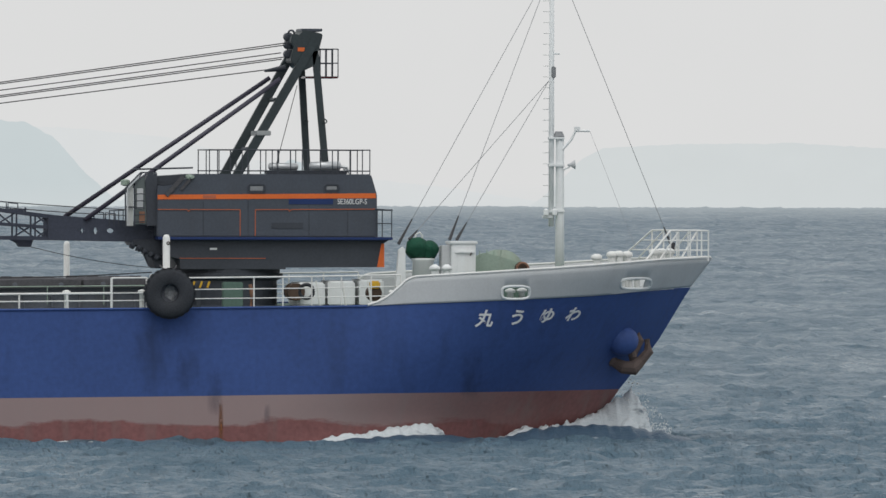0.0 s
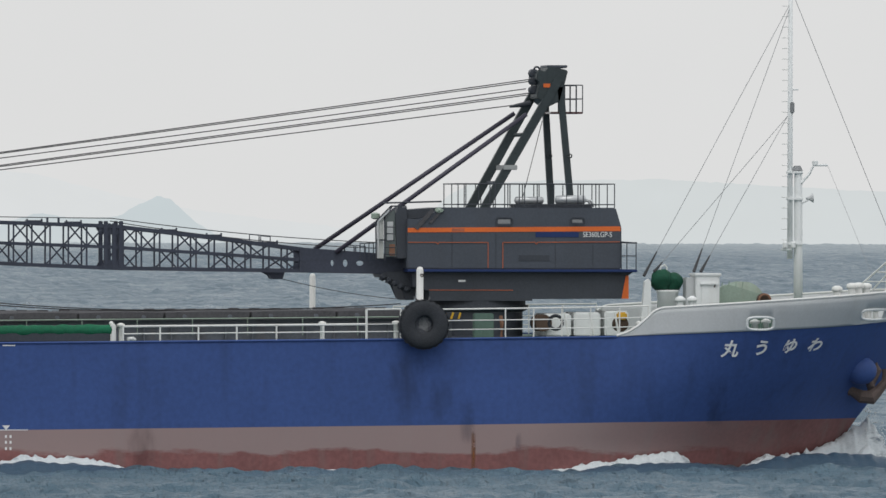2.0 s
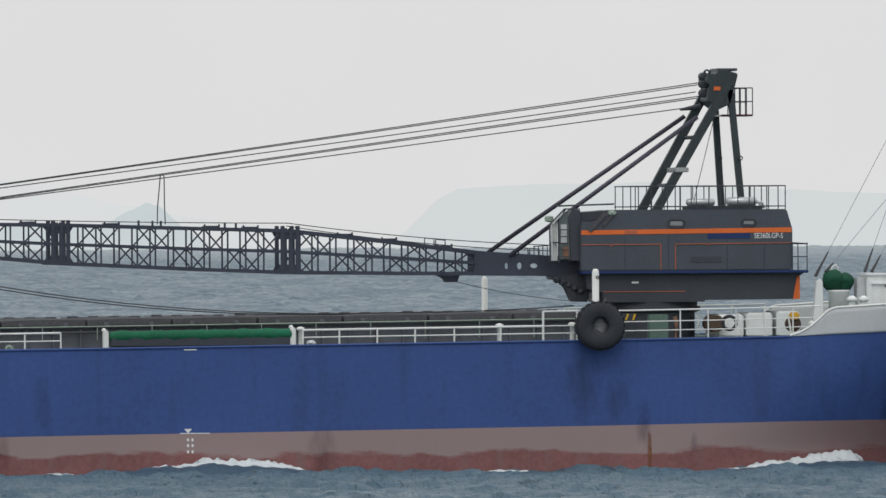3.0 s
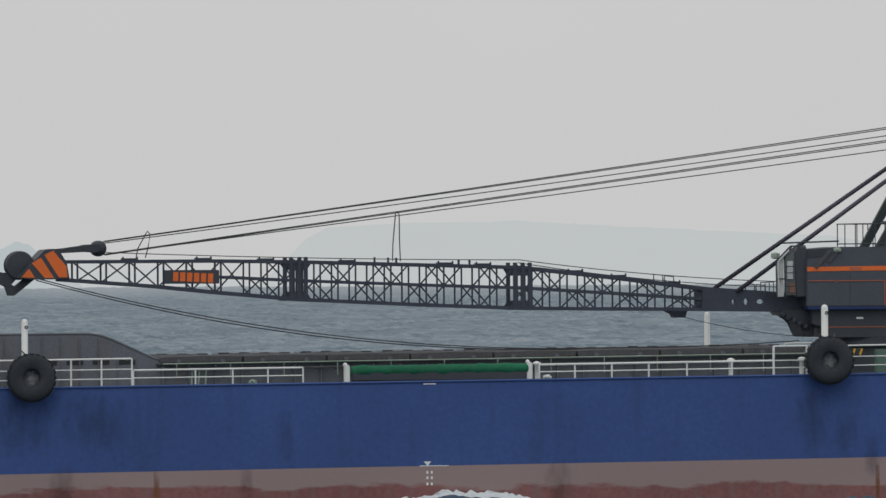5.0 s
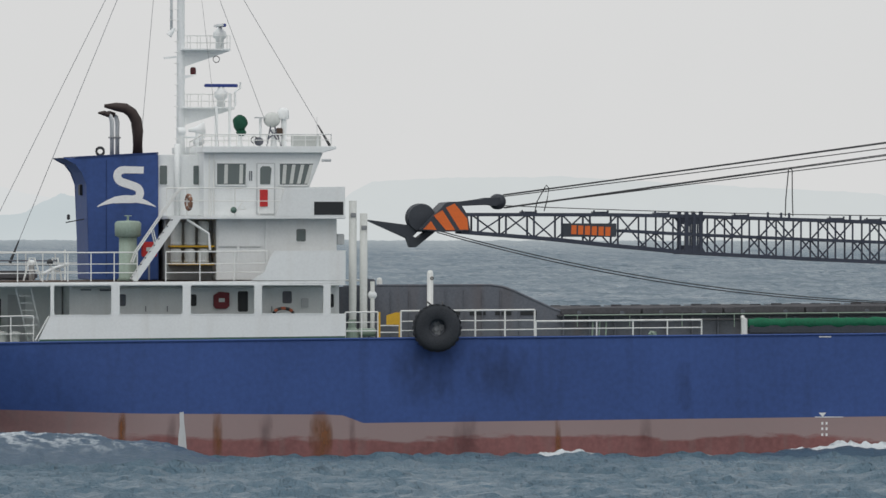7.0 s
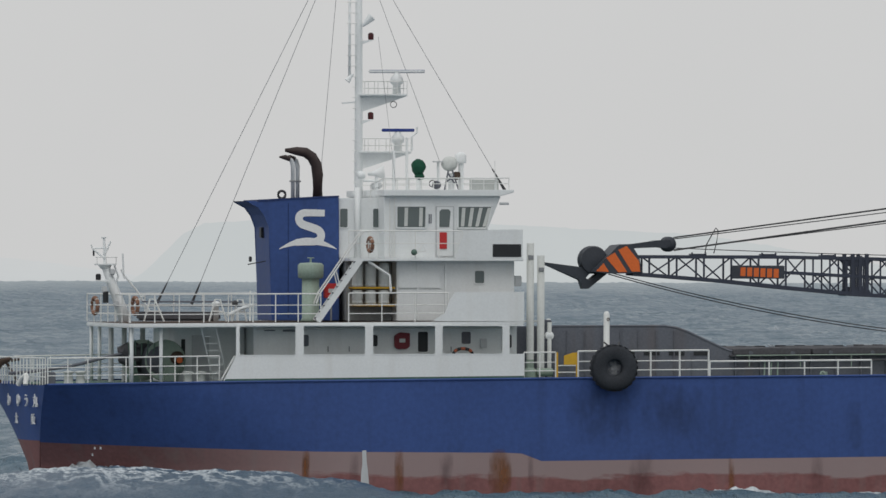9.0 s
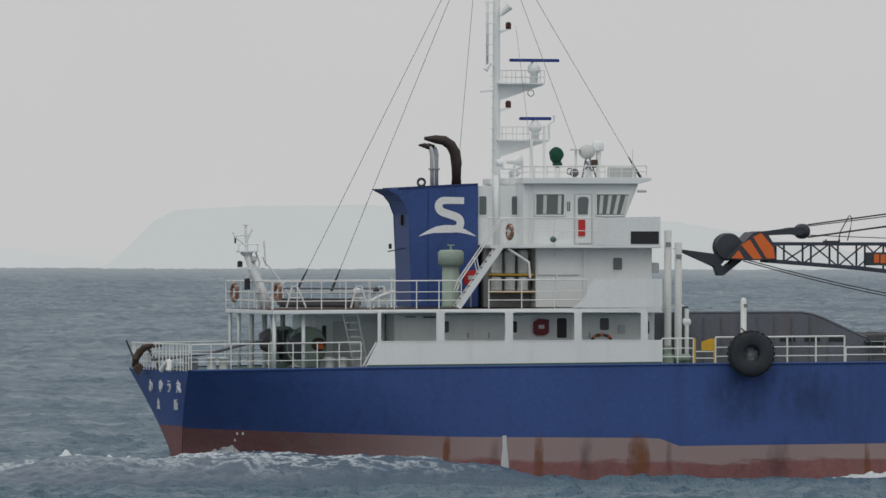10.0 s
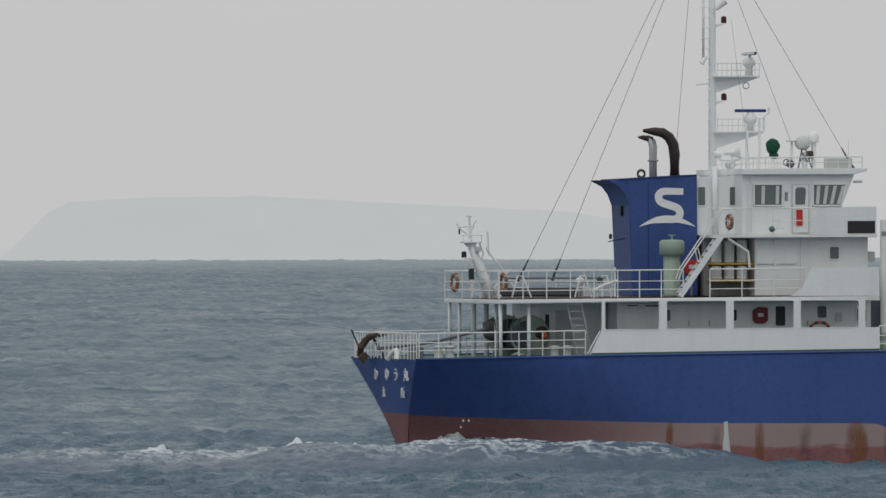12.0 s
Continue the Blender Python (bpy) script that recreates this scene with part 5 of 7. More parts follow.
for s in (-1, 1):
    def br(x):
        return s * max(0.08, breadth(min(x, 19.2), 5.7) * 0.9)
    xs = [18.05, 18.4, 18.8, 19.2, 19.6]
    part("top_rail", pipe([(17.05, br(17.05), 5.75)] + [(x, br(x), 6.77) for x in xs], 0.036, 6), WHITE_TRIM, bl)
    for h in (6.42, 6.08):
        part("mid_rail", pipe([(x, br(x), h) for x in [17.7 + (6.42 - h) * -0.9] + xs[1:]], 0.024, 6), WHITE_TRIM, bl)
    for x in xs:
        part("post", rod((x, br(x), 5.7), (x, br(x), 6.77), 0.028, 6), WHITE_TRIM, bl)
    part("brace", rod((18.5, br(18.5), 5.8), (19.2, br(19.2), 6.75), 0.036, 6), WHITE_TRIM, bl)
    part("brace", rod((17.6, br(17.6), 5.75), (18.4, br(18.4), 6.75), 0.03, 6), WHITE_TRIM, bl)
part("jack_staff_foot", pipe([(18.45, 0, 5.6), (18.42, 0.02, 6.0), (18.5, 0, 6.35)], [0.12, 0.09, 0.05], 8), WIRE, bl, "dark lashed line at the bow")

fm = thing("foremast", (14.4, 0, 4.4), "white tubular foremast with climbing rungs and lamps", "mast")
part("lower_tube", turned([(0.165, 0), (0.155, 3), (0.145, 5.55), (0.1, 5.65)], (14.46, 0, 4.45), seg=18), WHITE, fm, "", True)
part("upper_tube", turned([(0.1, 0), (0.095, 4), (0.07, 11.5)], (14.16, 0, 6.9), seg=14), WHITE, fm, "", True)
for i in range(26):
    z = 7.2 + i * 0.38
    part("rung", rod((14.1, 0, z), (13.86, -0.02, z), 0.016, 5), WHITE_TRIM, fm)
for z in (7.4, 9.0, 9.95):
    part("clamp", box(14.05, 14.6, -0.2, 0.2, z, z + 0.08, 0.01), WHITE, fm)
part("lamp_bracket", box(13.85, 14.2, -0.15, 0.15, 7.2, 7.28, 0.01), WHITE, fm)
for x in (13.95, 14.25):
    part("lamp", turned([(0.06, 0), (0.09, 0.03), (0.09, 0.2), (0.03, 0.25)], (x, -0.2, 7.28), seg=12), WHITE, fm)
part("crane_arm", pipe([(14.55, -0.1, 9.6), (14.85, -0.1, 9.95), (15.0, -0.1, 10.25), (15.5, -0.1, 10.25)], 0.05, 6), WHITE, fm, "small white swinging arm")
part("arm_tip", box(14.95, 15.15, -0.15, -0.05, 10.25, 10.4, 0.01), WHITE, fm)
part("mast_head", turned([(0.17, 0), (0.2, 0.08), (0.12, 0.25)], (14.42, 0, 9.98), seg=14), STAY, fm)
part("horn", turned([(0.04, 0), (0.07, 0.12), (0.17, 0.26)], (14.72, -0.1, 9.06), (1, 0, 0.05), 14), BULWARK, fm, "pale grey horn")
part("horn_bracket", rod((14.5, -0.1, 8.85), (14.8, -0.1, 9.0), 0.03, 6), WHITE, fm)
part("spreader", rod((14.1, 0, 12.95), (14.45, 0, 12.95), 0.03, 6), WHITE, fm)
part("steaming_light", box(14.14, 14.3, -0.12, 0.12, 12.1, 12.5, 0.03), STAY, fm)


def stay(p, q, fat=None, r=0.011, label="thin galvanised wire stay of the mast"):
    t = thing("wire_stay", p, label, "stay wire", "mast stays")
    part("wire", rod(p, q, r, 5), STAY, t)
    if fat:
        d = (Vector(q) - Vector(p)).normalized()
        part("turnbuckle", rod(Vector(q) - d * fat, q, 0.022, 8, r2=0.06), WIRE, t, "black turnbuckle")


stay((14.1, -0.1, 15.95), (8.36, -3.4, 6.3), 1.05)
stay((14.1, -0.1, 15.8), (10.12, -3.6, 6.45), 0.95)
stay((14.05, -0.1, 12.0), (8.75, -3.3, 6.45), 0.5)
stay((14.05, -0.1, 12.0), (10.37, -3.6, 6.45), 0.8)
stay((14.2, 0, 16.5), (18.45, 0.0, 6.14), 0.8)
stay((15.5, -0.1, 10.25), (16.9, -2.5, 5.9), None, 0.006)
# anchor in its blue bolster
an = thing("bow_anchor", (16.6, -2.3, 2.2), "rusty brown stockless anchor housed in a blue bolster", "anchor")
ANCHOR = paint("weathered_anchor_iron", (0.125, 0.095, 0.085), 0.85, vary=0.35, grain=7, bump=0.4)
yb = breadth(16.35, 3.0)
part("bolster", ball((16.42, -yb + 0.05, 2.93), 0.56, (1.0, 0.75, 0.92)), BLUE, an, "round blue anchor bolster", True)
ya = -breadth(16.6, 2.3) - 0.42
part("shank", pipe([(16.75, ya, 2.75), (16.85, ya - 0.05, 2.35), (16.8, ya - 0.05, 2.05)], [0.14, 0.16, 0.17], 10), ANCHOR, an)
part("crown", pipe([(16.15, ya + 0.1, 2.2), (16.5, ya - 0.08, 2.0), (16.85, ya - 0.08, 1.97), (17.1, ya, 2.2)], [0.15, 0.24, 0.27, 0.2], 10), ANCHOR, an)
for pts in ([(16.2, ya, 2.15), (16.0, ya + 0.02, 2.35), (16.12, ya, 2.5)], [(17.05, ya - 0.02, 2.12), (17.42, ya + 0.05, 2.55), (17.36, ya + 0.1, 2.98)], [(16.85, ya + 0.1, 2.5), (17.1, ya + 0.1, 2.95), (17.0, ya + 0.15, 3.3)]):
    part("fluke", pipe(pts, [0.19, 0.18, 0.1], 8), ANCHOR, an)

# ---- the superstructure ----
su = thing("superstructure", (-37, 0, 3.75), "white deckhouse and bridge with open side gallery", "deckhouse")
SX0, SX1 = -43.15, -32.3
HOLES = [(-43.02, -40.92), (-40.61, -38.3), (-38.0, -35.66), (-35.38, -33.12)]
for s in (-1, 1):
    y0, y1 = (-6.4, -6.32) if s < 0 else (6.32, 6.4)
    ss = part("side_wall", slab([(-43.62 if s < 0 else -42.6, 3.66), (SX1, 3.8), (SX1, 4.69), (SX0, 4.61)], y0, y1), WHITE, su, "white gallery side plating")
    part("side_wall_head", slab([(SX0, 5.7), (SX1, 5.73), (SX1, 5.78), (SX0, 5.78)], y0, y1), WHITE, ss)
    for a, b in ((SX0, HOLES[0][0]), (HOLES[0][1], HOLES[1][0]), (HOLES[1][1], HOLES[2][0]), (HOLES[2][1], HOLES[3][0]), (HOLES[3][1], -32.85)):
        part("pillar", box(a, b, y0 - 0.004, y1 + 0.004, 4.6, 5.74, 0), WHITE, ss)
    for a, b in HOLES:
        part("opening_rim", framed_hole(a - 0.01, b + 0.01, 4.64 + (a + 43) * 0.007, 5.725, y0 - 0.004 if s < 0 else y0 + 0.03, 0.04, 0.07, 0.09), WHITE, ss)
part("foot_strip", slab([(-43.6, 3.66), (SX1, 3.79), (SX1, 3.87), (-43.55, 3.74)], -6.408, -6.4), DECK, su, "dark green foot strip")
part("after_stay", rod((-43.7, -6.36, 3.7), (-43.2, -6.36, 4.6), 0.03, 6), WHITE_TRIM, su)
inner = part("lower_house", box(-42.3, -32.35, -5.0, 5.0, 3.7, 5.76, 0.02), WHITE, su, "white inner house wall")
for x0, x1, z0, z1, m in ((-40.5, -40.22, 4.95, 5.38, COAMING), (-37.98, -37.62, 4.95, 5.38, DARK), (-36.1, -35.72, 4.75, 5.5, DARK), (-34.45, -34.1, 5.05, 5.5, COAMING), (-32.9, -32.55, 4.9, 5.4, DARK)):
    part("window", box(x0, x1, -5.03, -5.0, z0, z1, 0.01), m, inner)
    part("window_rim", framed_hole(x0, x1, z0, z1, -5.03, 0.04, 0.03, 0.06), WHITE, inner)
part("door", box(-42.05, -41.2, -5.04, -5.0, 3.8, 5.4, 0.02), WHITE, inner)
for x0, x1 in ((-40.1, -39.4), (-39.3, -38.6), (-35.55, -34.75)):
    gd = part("gallery_door", box(x0, x1, -5.035, -5.0, 3.78, 5.42, 0.02), WHITE, inner, "white gallery door")
    part("door_handle", rod((x1 - 0.1, -5.07, 4.75), (x1 - 0.1, -5.07, 4.95), 0.02, 6), STAY, gd)
part("wall_box", box(-33.75, -33.5, -5.14, -5.0, 4.9, 5.25, 0.02), BULWARK, inner, "small grey wall box")
part("wall_pipe", rod((-42.2, -5.06, 5.6), (-32.5, -5.06, 5.66), 0.03, 6), WHITE_TRIM, inner)
part("ceiling_pipe", box(-41.9, -41.5, -5.12, -5.02, 5.52, 5.56, 0.01), COAMING, inner)
part("ceiling_pipe", box(-41.2, -40.7, -5.12, -5.02, 5.5, 5.56, 0.01), COAMING, inner)
part("boat_deck", slab([(-47.12, 5.63), (SX1, 5.78), (SX1, 5.9), (-47.12, 5.79)], -6.38, 6.38, bev=0.03), WHITE, su, "white boat deck edge")
part("boat_deck_plating", slab([(-47.05, 5.795), (-32.4, 5.905), (-32.4, 5.915), (-47.05, 5.805)], -6.2, 6.2), RUST, su, "brown-painted boat deck")
for s in (-1, 1):
    y0, y1 = (-6.38, -6.3) if s < 0 else (6.3, 6.38)
    part("wing_bulwark", slab([(-35.75, 5.9), (SX1, 5.9), (SX1, 7.0), (-34.9, 6.98), (-35.1, 6.7), (-35.3, 6.2)], y0, y1), WHITE, su)
part("wing_bulwark_front", box(-32.36, -32.29, -6.3, 6.3, 5.9, 7.0, 0.01), WHITE, su)
mid = part("middle_house", box(-36.85, -32.4, -4.7, 4.7, 5.9, 8.16, 0.02), WHITE, su, "white middle deckhouse")
part("window", box(-33.9, -33.55, -4.74, -4.7, 7.32, 7.78, 0.01), GLASS, mid)
part("window_rim", framed_hole(-33.9, -33.55, 7.32, 7.78, -4.73, 0.04, 0.03, 0.06), WHITE, mid)
part("cable_box", box(-36.8, -35.2, -4.76, -4.7, 7.12, 7.8, 0.02), WHITE, mid)
for x in (-35.05, -36.1):
    part("corner_post", box(x, x + 0.1, -4.78, -4.7, 5.92, 8.12, 0.01), WHITE, mid)
part("front_box", box(-32.38, -32.1, -4.6, -4.2, 7.2, 7.6, 0.03), BULWARK, mid)
# solid grey block: the shade of the recess is put into its colour
part("store_recess", box(-38.6, -36.87, -3.6, 3.6, 5.9, 8.14, 0.02), STORE, mid, "store space, its shade painted as a grey block")
for zz in (6.45, 7.1):
    part("store_shelf", box(-38.5, -36.9, -4.6, -3.6, zz, zz + 0.07, 0.01), YELLOW, mid, "yellow store shelf")
    hh = 0.52 if zz < 7 else 0.88
    for kx in range(3):
        x = -38.3 + kx * 0.5
        part("store_drum", turned([(0.2, 0), (0.22, 0.06), (0.2, 0.1), (0.21, hh - 0.1), (0.17, hh)], (x, -4.4, zz + 0.08), seg=14), OFF_WHITE, mid, "pale canister")
bd = part("bridge_deck", slab([(-38.7, 8.13), (-32.15, 8.15), (-32.15, 8.27), (-38.7, 8.24)], -5.3, 5.3, bev=0.02), WHITE, su, "white bridge deck")
for s in (-1, 1):
    y0, y1 = (-5.3, -5.22) if s < 0 else (5.22, 5.3)
    part("bridge_wing", slab([(-34.75, 8.25), (-32.18, 8.25), (-32.18, 9.33), (-34.0, 9.3), (-34.4, 9.27)], y0, y1), WHITE, bd)
    part("name_panel", box(-33.32, -32.24, y0 - 0.012 if s < 0 else y1, y0 if s < 0 else y1 + 0.012, 8.3, 8.78, 0), DARK, bd, "black panel on the bridge wing")
part("bridge_wing_front", box(-32.24, -32.17, -5.25, 5.25, 8.25, 9.33, 0.01), WHITE, bd)
part("deck_bracket", pipe([(-38.0, -5.2, 8.12), (-37.2, -5.2, 7.6), (-37.15, -5.2, 7.0)], 0.05, 6), WHITE, bd)
wh = part("wheelhouse", slab([(-37.3, 8.25), (-33.45, 8.25), (-33.42, 9.3), (-32.89, 10.57), (-37.3, 10.57)], -4.5, 4.5, bev=0.02), WHITE, su, "white wheelhouse with raked front")
part("mast_house", box(-38.95, -37.25, -3.0, 3.0, 8.25, 10.5, 0.02), WHITE, su, "white house at the mast's foot")
part("mast_trunk", rod((-38.11, -3.12, 8.26), (-38.11, -3.12, 10.9), 0.105, 14), WHITE, su, "", True)
for x, zt in ((-37.1, 10.5), (-36.93, 10.56)):
    part("conduit", rod((x, -4.56, 8.3), (x, -4.56, zt), 0.022, 6), WHITE_TRIM, su)
for x0, x1 in ((-38.75, -38.47), (-37.5, -37.28)):
    part("window", box(x0, x1, -3.04, -3.0, 9.4, 10.1, 0.01), GLASS, wh)
    part("window_rim", framed_hole(x0, x1, 9.4, 10.1, -3.03, 0.03, 0.03, 0.05), WHITE, wh)
for x0, x1, panes in ((-36.84, -35.72, 2), (-34.52, -33.22, 4)):
    z0, z1 = 9.38, 10.2
    rake = 0.0 if panes == 2 else 0.2
    part("window", slab([(x0 + 0.03, z0 + 0.02), (x1 - 0.05 - rake, z0 + 0.02), (x1 - 0.02, z1 - 0.02), (x0 + 0.03, z1 - 0.02)], -4.53, -4.5), GLASS, wh)
    bm = bmesh.new()
    edge = [(x0, z0), (x1 - rake, z0), (x1, z1), (x0, z1)]
    for a, b in zip(edge, edge[1:] + edge[:1]):
        beam((a[0], -4.54, a[1]), (b[0], -4.54, b[1]), 0.06, 0.05, bm)
    part("window_rim", bm, WHITE, wh)
    # pale strips paint the brightness seen through the clear windows
    for i in range(panes):
        f = (i + 0.62) / panes
        xb, xt = x0 + (x1 - rake - x0) * f, x0 + (x1 - x0) * f
        part("painted_pane_light", slab([(xb - 0.06, z0 + 0.06), (xb + 0.07, z0 + 0.06), (xt + 0.09, z1 - 0.06), (xt - 0.04, z1 - 0.06)], -4.545, -4.53), OFF_WHITE, wh)
wd = part("door", box(-35.36, -34.66, -4.54, -4.5, 8.3, 10.2, 0.02), BULWARK, wh, "grey-edged wheelhouse side door")
part("door_leaf", box(-35.31, -34.71, -4.55, -4.54, 8.34, 10.16, 0.01), WHITE, wd)
part("door_pane", slab([(-35.22, 9.42), (-34.85, 9.42), (-34.8, 10.0), (-34.88, 10.08), (-35.14, 10.08), (-35.22, 10.0)], -4.57, -4.55), GLASS, wd)
part("notice_board", box(-35.24, -34.94, -4.6, -4.54, 8.6, 9.22, 0.01), RED_PAINT, wh, "red board by the door")
for x in (-35.62, -35.55):
    part("sign_strip", box(x, x + 0.04, -4.52, -4.5, 9.55, 9.9, 0), COAMING, wh)
part("roof", slab([(-37.35, 10.57), (-32.95, 10.57), (-32.42, 10.72), (-32.42, 10.82), (-37.35, 10.8)], -4.75, 4.75, bev=0.02), WHITE, su, "white wheelhouse roof")
part("roof_lamp", rod((-32.95, -4.6, 10.3), (-32.6, -4.6, 10.3), 0.05, 8), BULWARK, su)
railing((-37, -5.2, 8.25), [(-38.75, -5.2, 8.25), (-38.0, -5.2, 8.25), (-34.45, -5.2, 8.25)], (1.02, 0.55), (1, 4), r=0.022)
railing((-36, -4.6, 10.8), [(-37.75, -4.0, 10.52), (-37.35, -4.6, 10.78), (-32.6, -4.6, 10.81)], (0.45, 0.24), (1, 10), r=0.02)
railing((-36, 4.6, 10.8), [(-36.8, 4.6, 10.78), (-32.6, 4.6, 10.81)], (0.45, 0.24), (9,), r=0.02)
wb = thing("wind_dodger", (-33.5, -4.5, 10.8), "pale grey box screen on the wheelhouse roof", "screen")
part("panel", box(-34.05, -32.95, -4.4, -4.3, 10.8, 11.2, 0.02), OFF_WHITE, wb)
# rails of the boat deck
railing((-42, -6.25, 5.88), [(-47.1, -6.2, 5.85), (-42.5, -6.25, 5.88), (-39.95, -6.25, 5.9)], (1.02, 0.6, 0.28), (5, 3), r=0.023)
railing((-37, -6.25, 5.9), [(-38.9, -6.25, 5.9), (-35.15, -6.25, 5.92)], (1.04, 0.6, 0.28), (3,), r=0.023)
railing((-45, 6.25, 5.88), [(-47.12, -6.1, 5.85), (-47.12, 6.2, 5.85), (-36, 6.25, 5.9)], (1.02, 0.6, 0.28), (6, 10), r=0.023)
st = thing("deck_stairway", (-39.2, -5.9, 5.9), "white steel stairway with handrail to the bridge deck", "stairs")
for y in (-6.15, -5.5):
    part("stringer", beam((-40.05, y, 5.9), (-38.42, y, 8.22), 0.05, 0.22), WHITE, st)
    part("handrail", pipe([(-40.1, y, 6.55), (-39.95, y, 6.95), (-38.5, y, 9.05), (-38.3, y, 9.25), (-38.05, y, 9.25)], 0.03, 6), WHITE_TRIM, st)
    part("handrail_post", rod((-39.2, y, 7.1), (-39.35, y, 7.75), 0.022, 6), WHITE_TRIM, st)
for i in range(10):
    f = (i + 0.5) / 10
    x, z = -40.05 + 1.63 * f, 5.9 + 2.32 * f
    part("tread", box(x - 0.12, x + 0.12, -6.13, -5.52, z - 0.02, z + 0.02, 0.005), COAMING, st)


def lifering(x, y, z, label="faded orange lifebuoy lashed to the rail", R=0.26):
    t = thing("lifebuoy", (x, y, z), label, "lifebuoy", "lifebuoys")
    part("ring", ring((x, y, z), R, 0.08, (1.0, 0.22, 0), 24, 8), LIFERING, t, "", True)
    for a in range(4):
        an_ = math.pi / 4 + a * math.pi / 2
        q = Vector((1.0, 0.22, 0)).to_track_quat("Z", "Y")
        c = Vector((x, y, z)) + q @ Vector((R * math.cos(an_), R * math.sin(an_), 0))
        part("band", ball(c, 0.08, (1, 1, 1), sub=2), OFF_WHITE, t)


lifering(-37.95, -5.3, 8.75, R=0.24)
lifering(-47.1, 4.0, 6.42, R=0.3)
lifering(-46.85, -5.7, 6.45, R=0.3)
hd = thing("lifebuoy_hood", (-36.75, -5.1, 5.2), "dark red hood holding a lifebuoy on the wall", "lifebuoy hood")
part("hood", slab([(-37.0, 4.95), (-36.9, 4.85), (-36.55, 4.85), (-36.42, 4.95), (-36.42, 5.45), (-36.8, 5.48), (-37.0, 5.35)], -5.18, -5.0, bev=0.02), MAROON, hd)
part("label_plate", box(-36.82, -36.6, -5.2, -5.18, 5.1, 5.24, 0.005), OFF_WHITE, hd)
hz = thing("hazard_hoop", (-35.0, -5.6, 4.7), "striped hazard hoop behind the gallery side", "hoop")
for i in range(7):
    a0, a1 = math.pi * i / 7, math.pi * (i + 1) / 7
    part("band", rod((-34.5 + 0.36 * math.cos(a0), -5.7, 4.68 + 0.2 * math.sin(a0)), (-34.5 + 0.36 * math.cos(a1), -5.7, 4.68 + 0.2 * math.sin(a1)), 0.06, 8), ORANGE_DULL if i % 2 else DARK, hz)
for x, y, z1, r in ((-31.86, -5.1, 8.82, 0.14), (-31.46, -5.1, 8.36, 0.14), (-31.13, -5.1, 5.86, 0.08)):
    pp = thing("vent_post", (x, y, 3.8), "tall white vent pipe before the deckhouse", "vent pipe", "vent pipes")
    part("tube", turned([(r * 1.2, 0), (r, 0.1), (r, z1 - 3.8)], (x, y, 3.8), seg=16), OFF_WHITE, pp, "", True)
    part("opening", box(x - 0.1, x + 0.1, y - r - 0.02, y - r + 0.05, z1 - 0.6, z1 - 0.45, 0.01) if r > 0.1 else turned([(0.05, 0), (0.16, 0.05), (0.16, 0.3), (0.05, 0.35)], (x, y - 0.1, z1 - 0.5), (0, 1, 0), 14), STAY if r > 0.1 else WHITE, pp)
part("pipe_rail", rod((-32.2, -5.0, 5.9), (-31.5, -5.0, 5.9), 0.03, 6), WHITE_TRIM, pp)
mp = thing("pump_unit", (-31.8, -5.5, 3.8), "pale green pump beside the deckhouse front", "pump")
part("casing", turned([(0.25, 0), (0.25, 0.3), (0.15, 0.4), (0.15, 0.7)], (-31.95, -5.6, 3.77), seg=16), MACHINE, mp)
part("motor", turned([(0.15, 0), (0.15, 0.6)], (-31.7, -5.6, 4.0), (1, 0, 0), 14), MACHINE, mp)

# funnel
fu = thing("funnel", (-40.2, -1.4, 5.9), "dark blue funnel with a white emblem and sooty pipes", "funnel")
FY0, FY1 = -3.2, 0.6
shell = part("casing", slab([(-41.36, 5.9), (-38.8, 5.9), (-38.82, 10.55), (-41.2, 10.42), (-41.85, 10.36), (-42.34, 10.38), (-42.2, 10.3), (-41.85, 10.15), (-41.62, 9.85), (-41.45, 9.4)], FY0, FY1, bev=0.03), BLUE, fu, "blue funnel casing")
part("rim", slab([(-41.9, 10.35), (-38.82, 10.53), (-38.82, 10.59), (-41.9, 10.42)], FY0 - 0.02, FY1 + 0.02), TRIM_BLUE, fu)
part("side_window", box(-41.55, -41.4, -1.7, -1.2, 9.0, 9.4, 0.02), DARK, fu)
part("lamp_bar", rod((-42.1, -2.0, 8.0), (-41.3, -2.0, 8.15), 0.02, 6), WIRE, fu)
part("lamp", box(-42.05, -41.95, -2.1, -1.9, 8.1, 8.3, 0.02), WIRE, fu)
part("hatch_seam", box(-40.75, -40.72, FY0 - 0.01, FY0, 6.0, 10.3, 0), TRIM_BLUE, fu)


def band(points, widths, y, d=0.014):
    """A flat curved band in the upright plane y."""
    bm = bmesh.new()
    pts = [Vector((x, 0, z)) for x, z in points]
    L, R = [], []
    for i, p in enumerate(pts):
        t = (pts[min(i + 1, len(pts) - 1)] - pts[max(i - 1, 0)]).normalized()
        nrm = Vector((-t.z, 0, t.x)) * widths[i] / 2
        L.append(p + nrm)
        R.append(p - nrm)
    rows = [[bm.verts.new((v.x, yy, v.z)) for v in row] for row, yy in ((L, y), (R, y), (R, y + d), (L, y + d))]
    for A, B in zip(rows, rows[1:] + rows[:1]):
        for i in range(len(pts) - 1):
            bm.faces.new((A[i], A[i + 1], B[i + 1], B[i]))
    bm.faces.new([r[0] for r in rows])
    bm.faces.new([r[-1] for r in rows][::-1])
    return bm


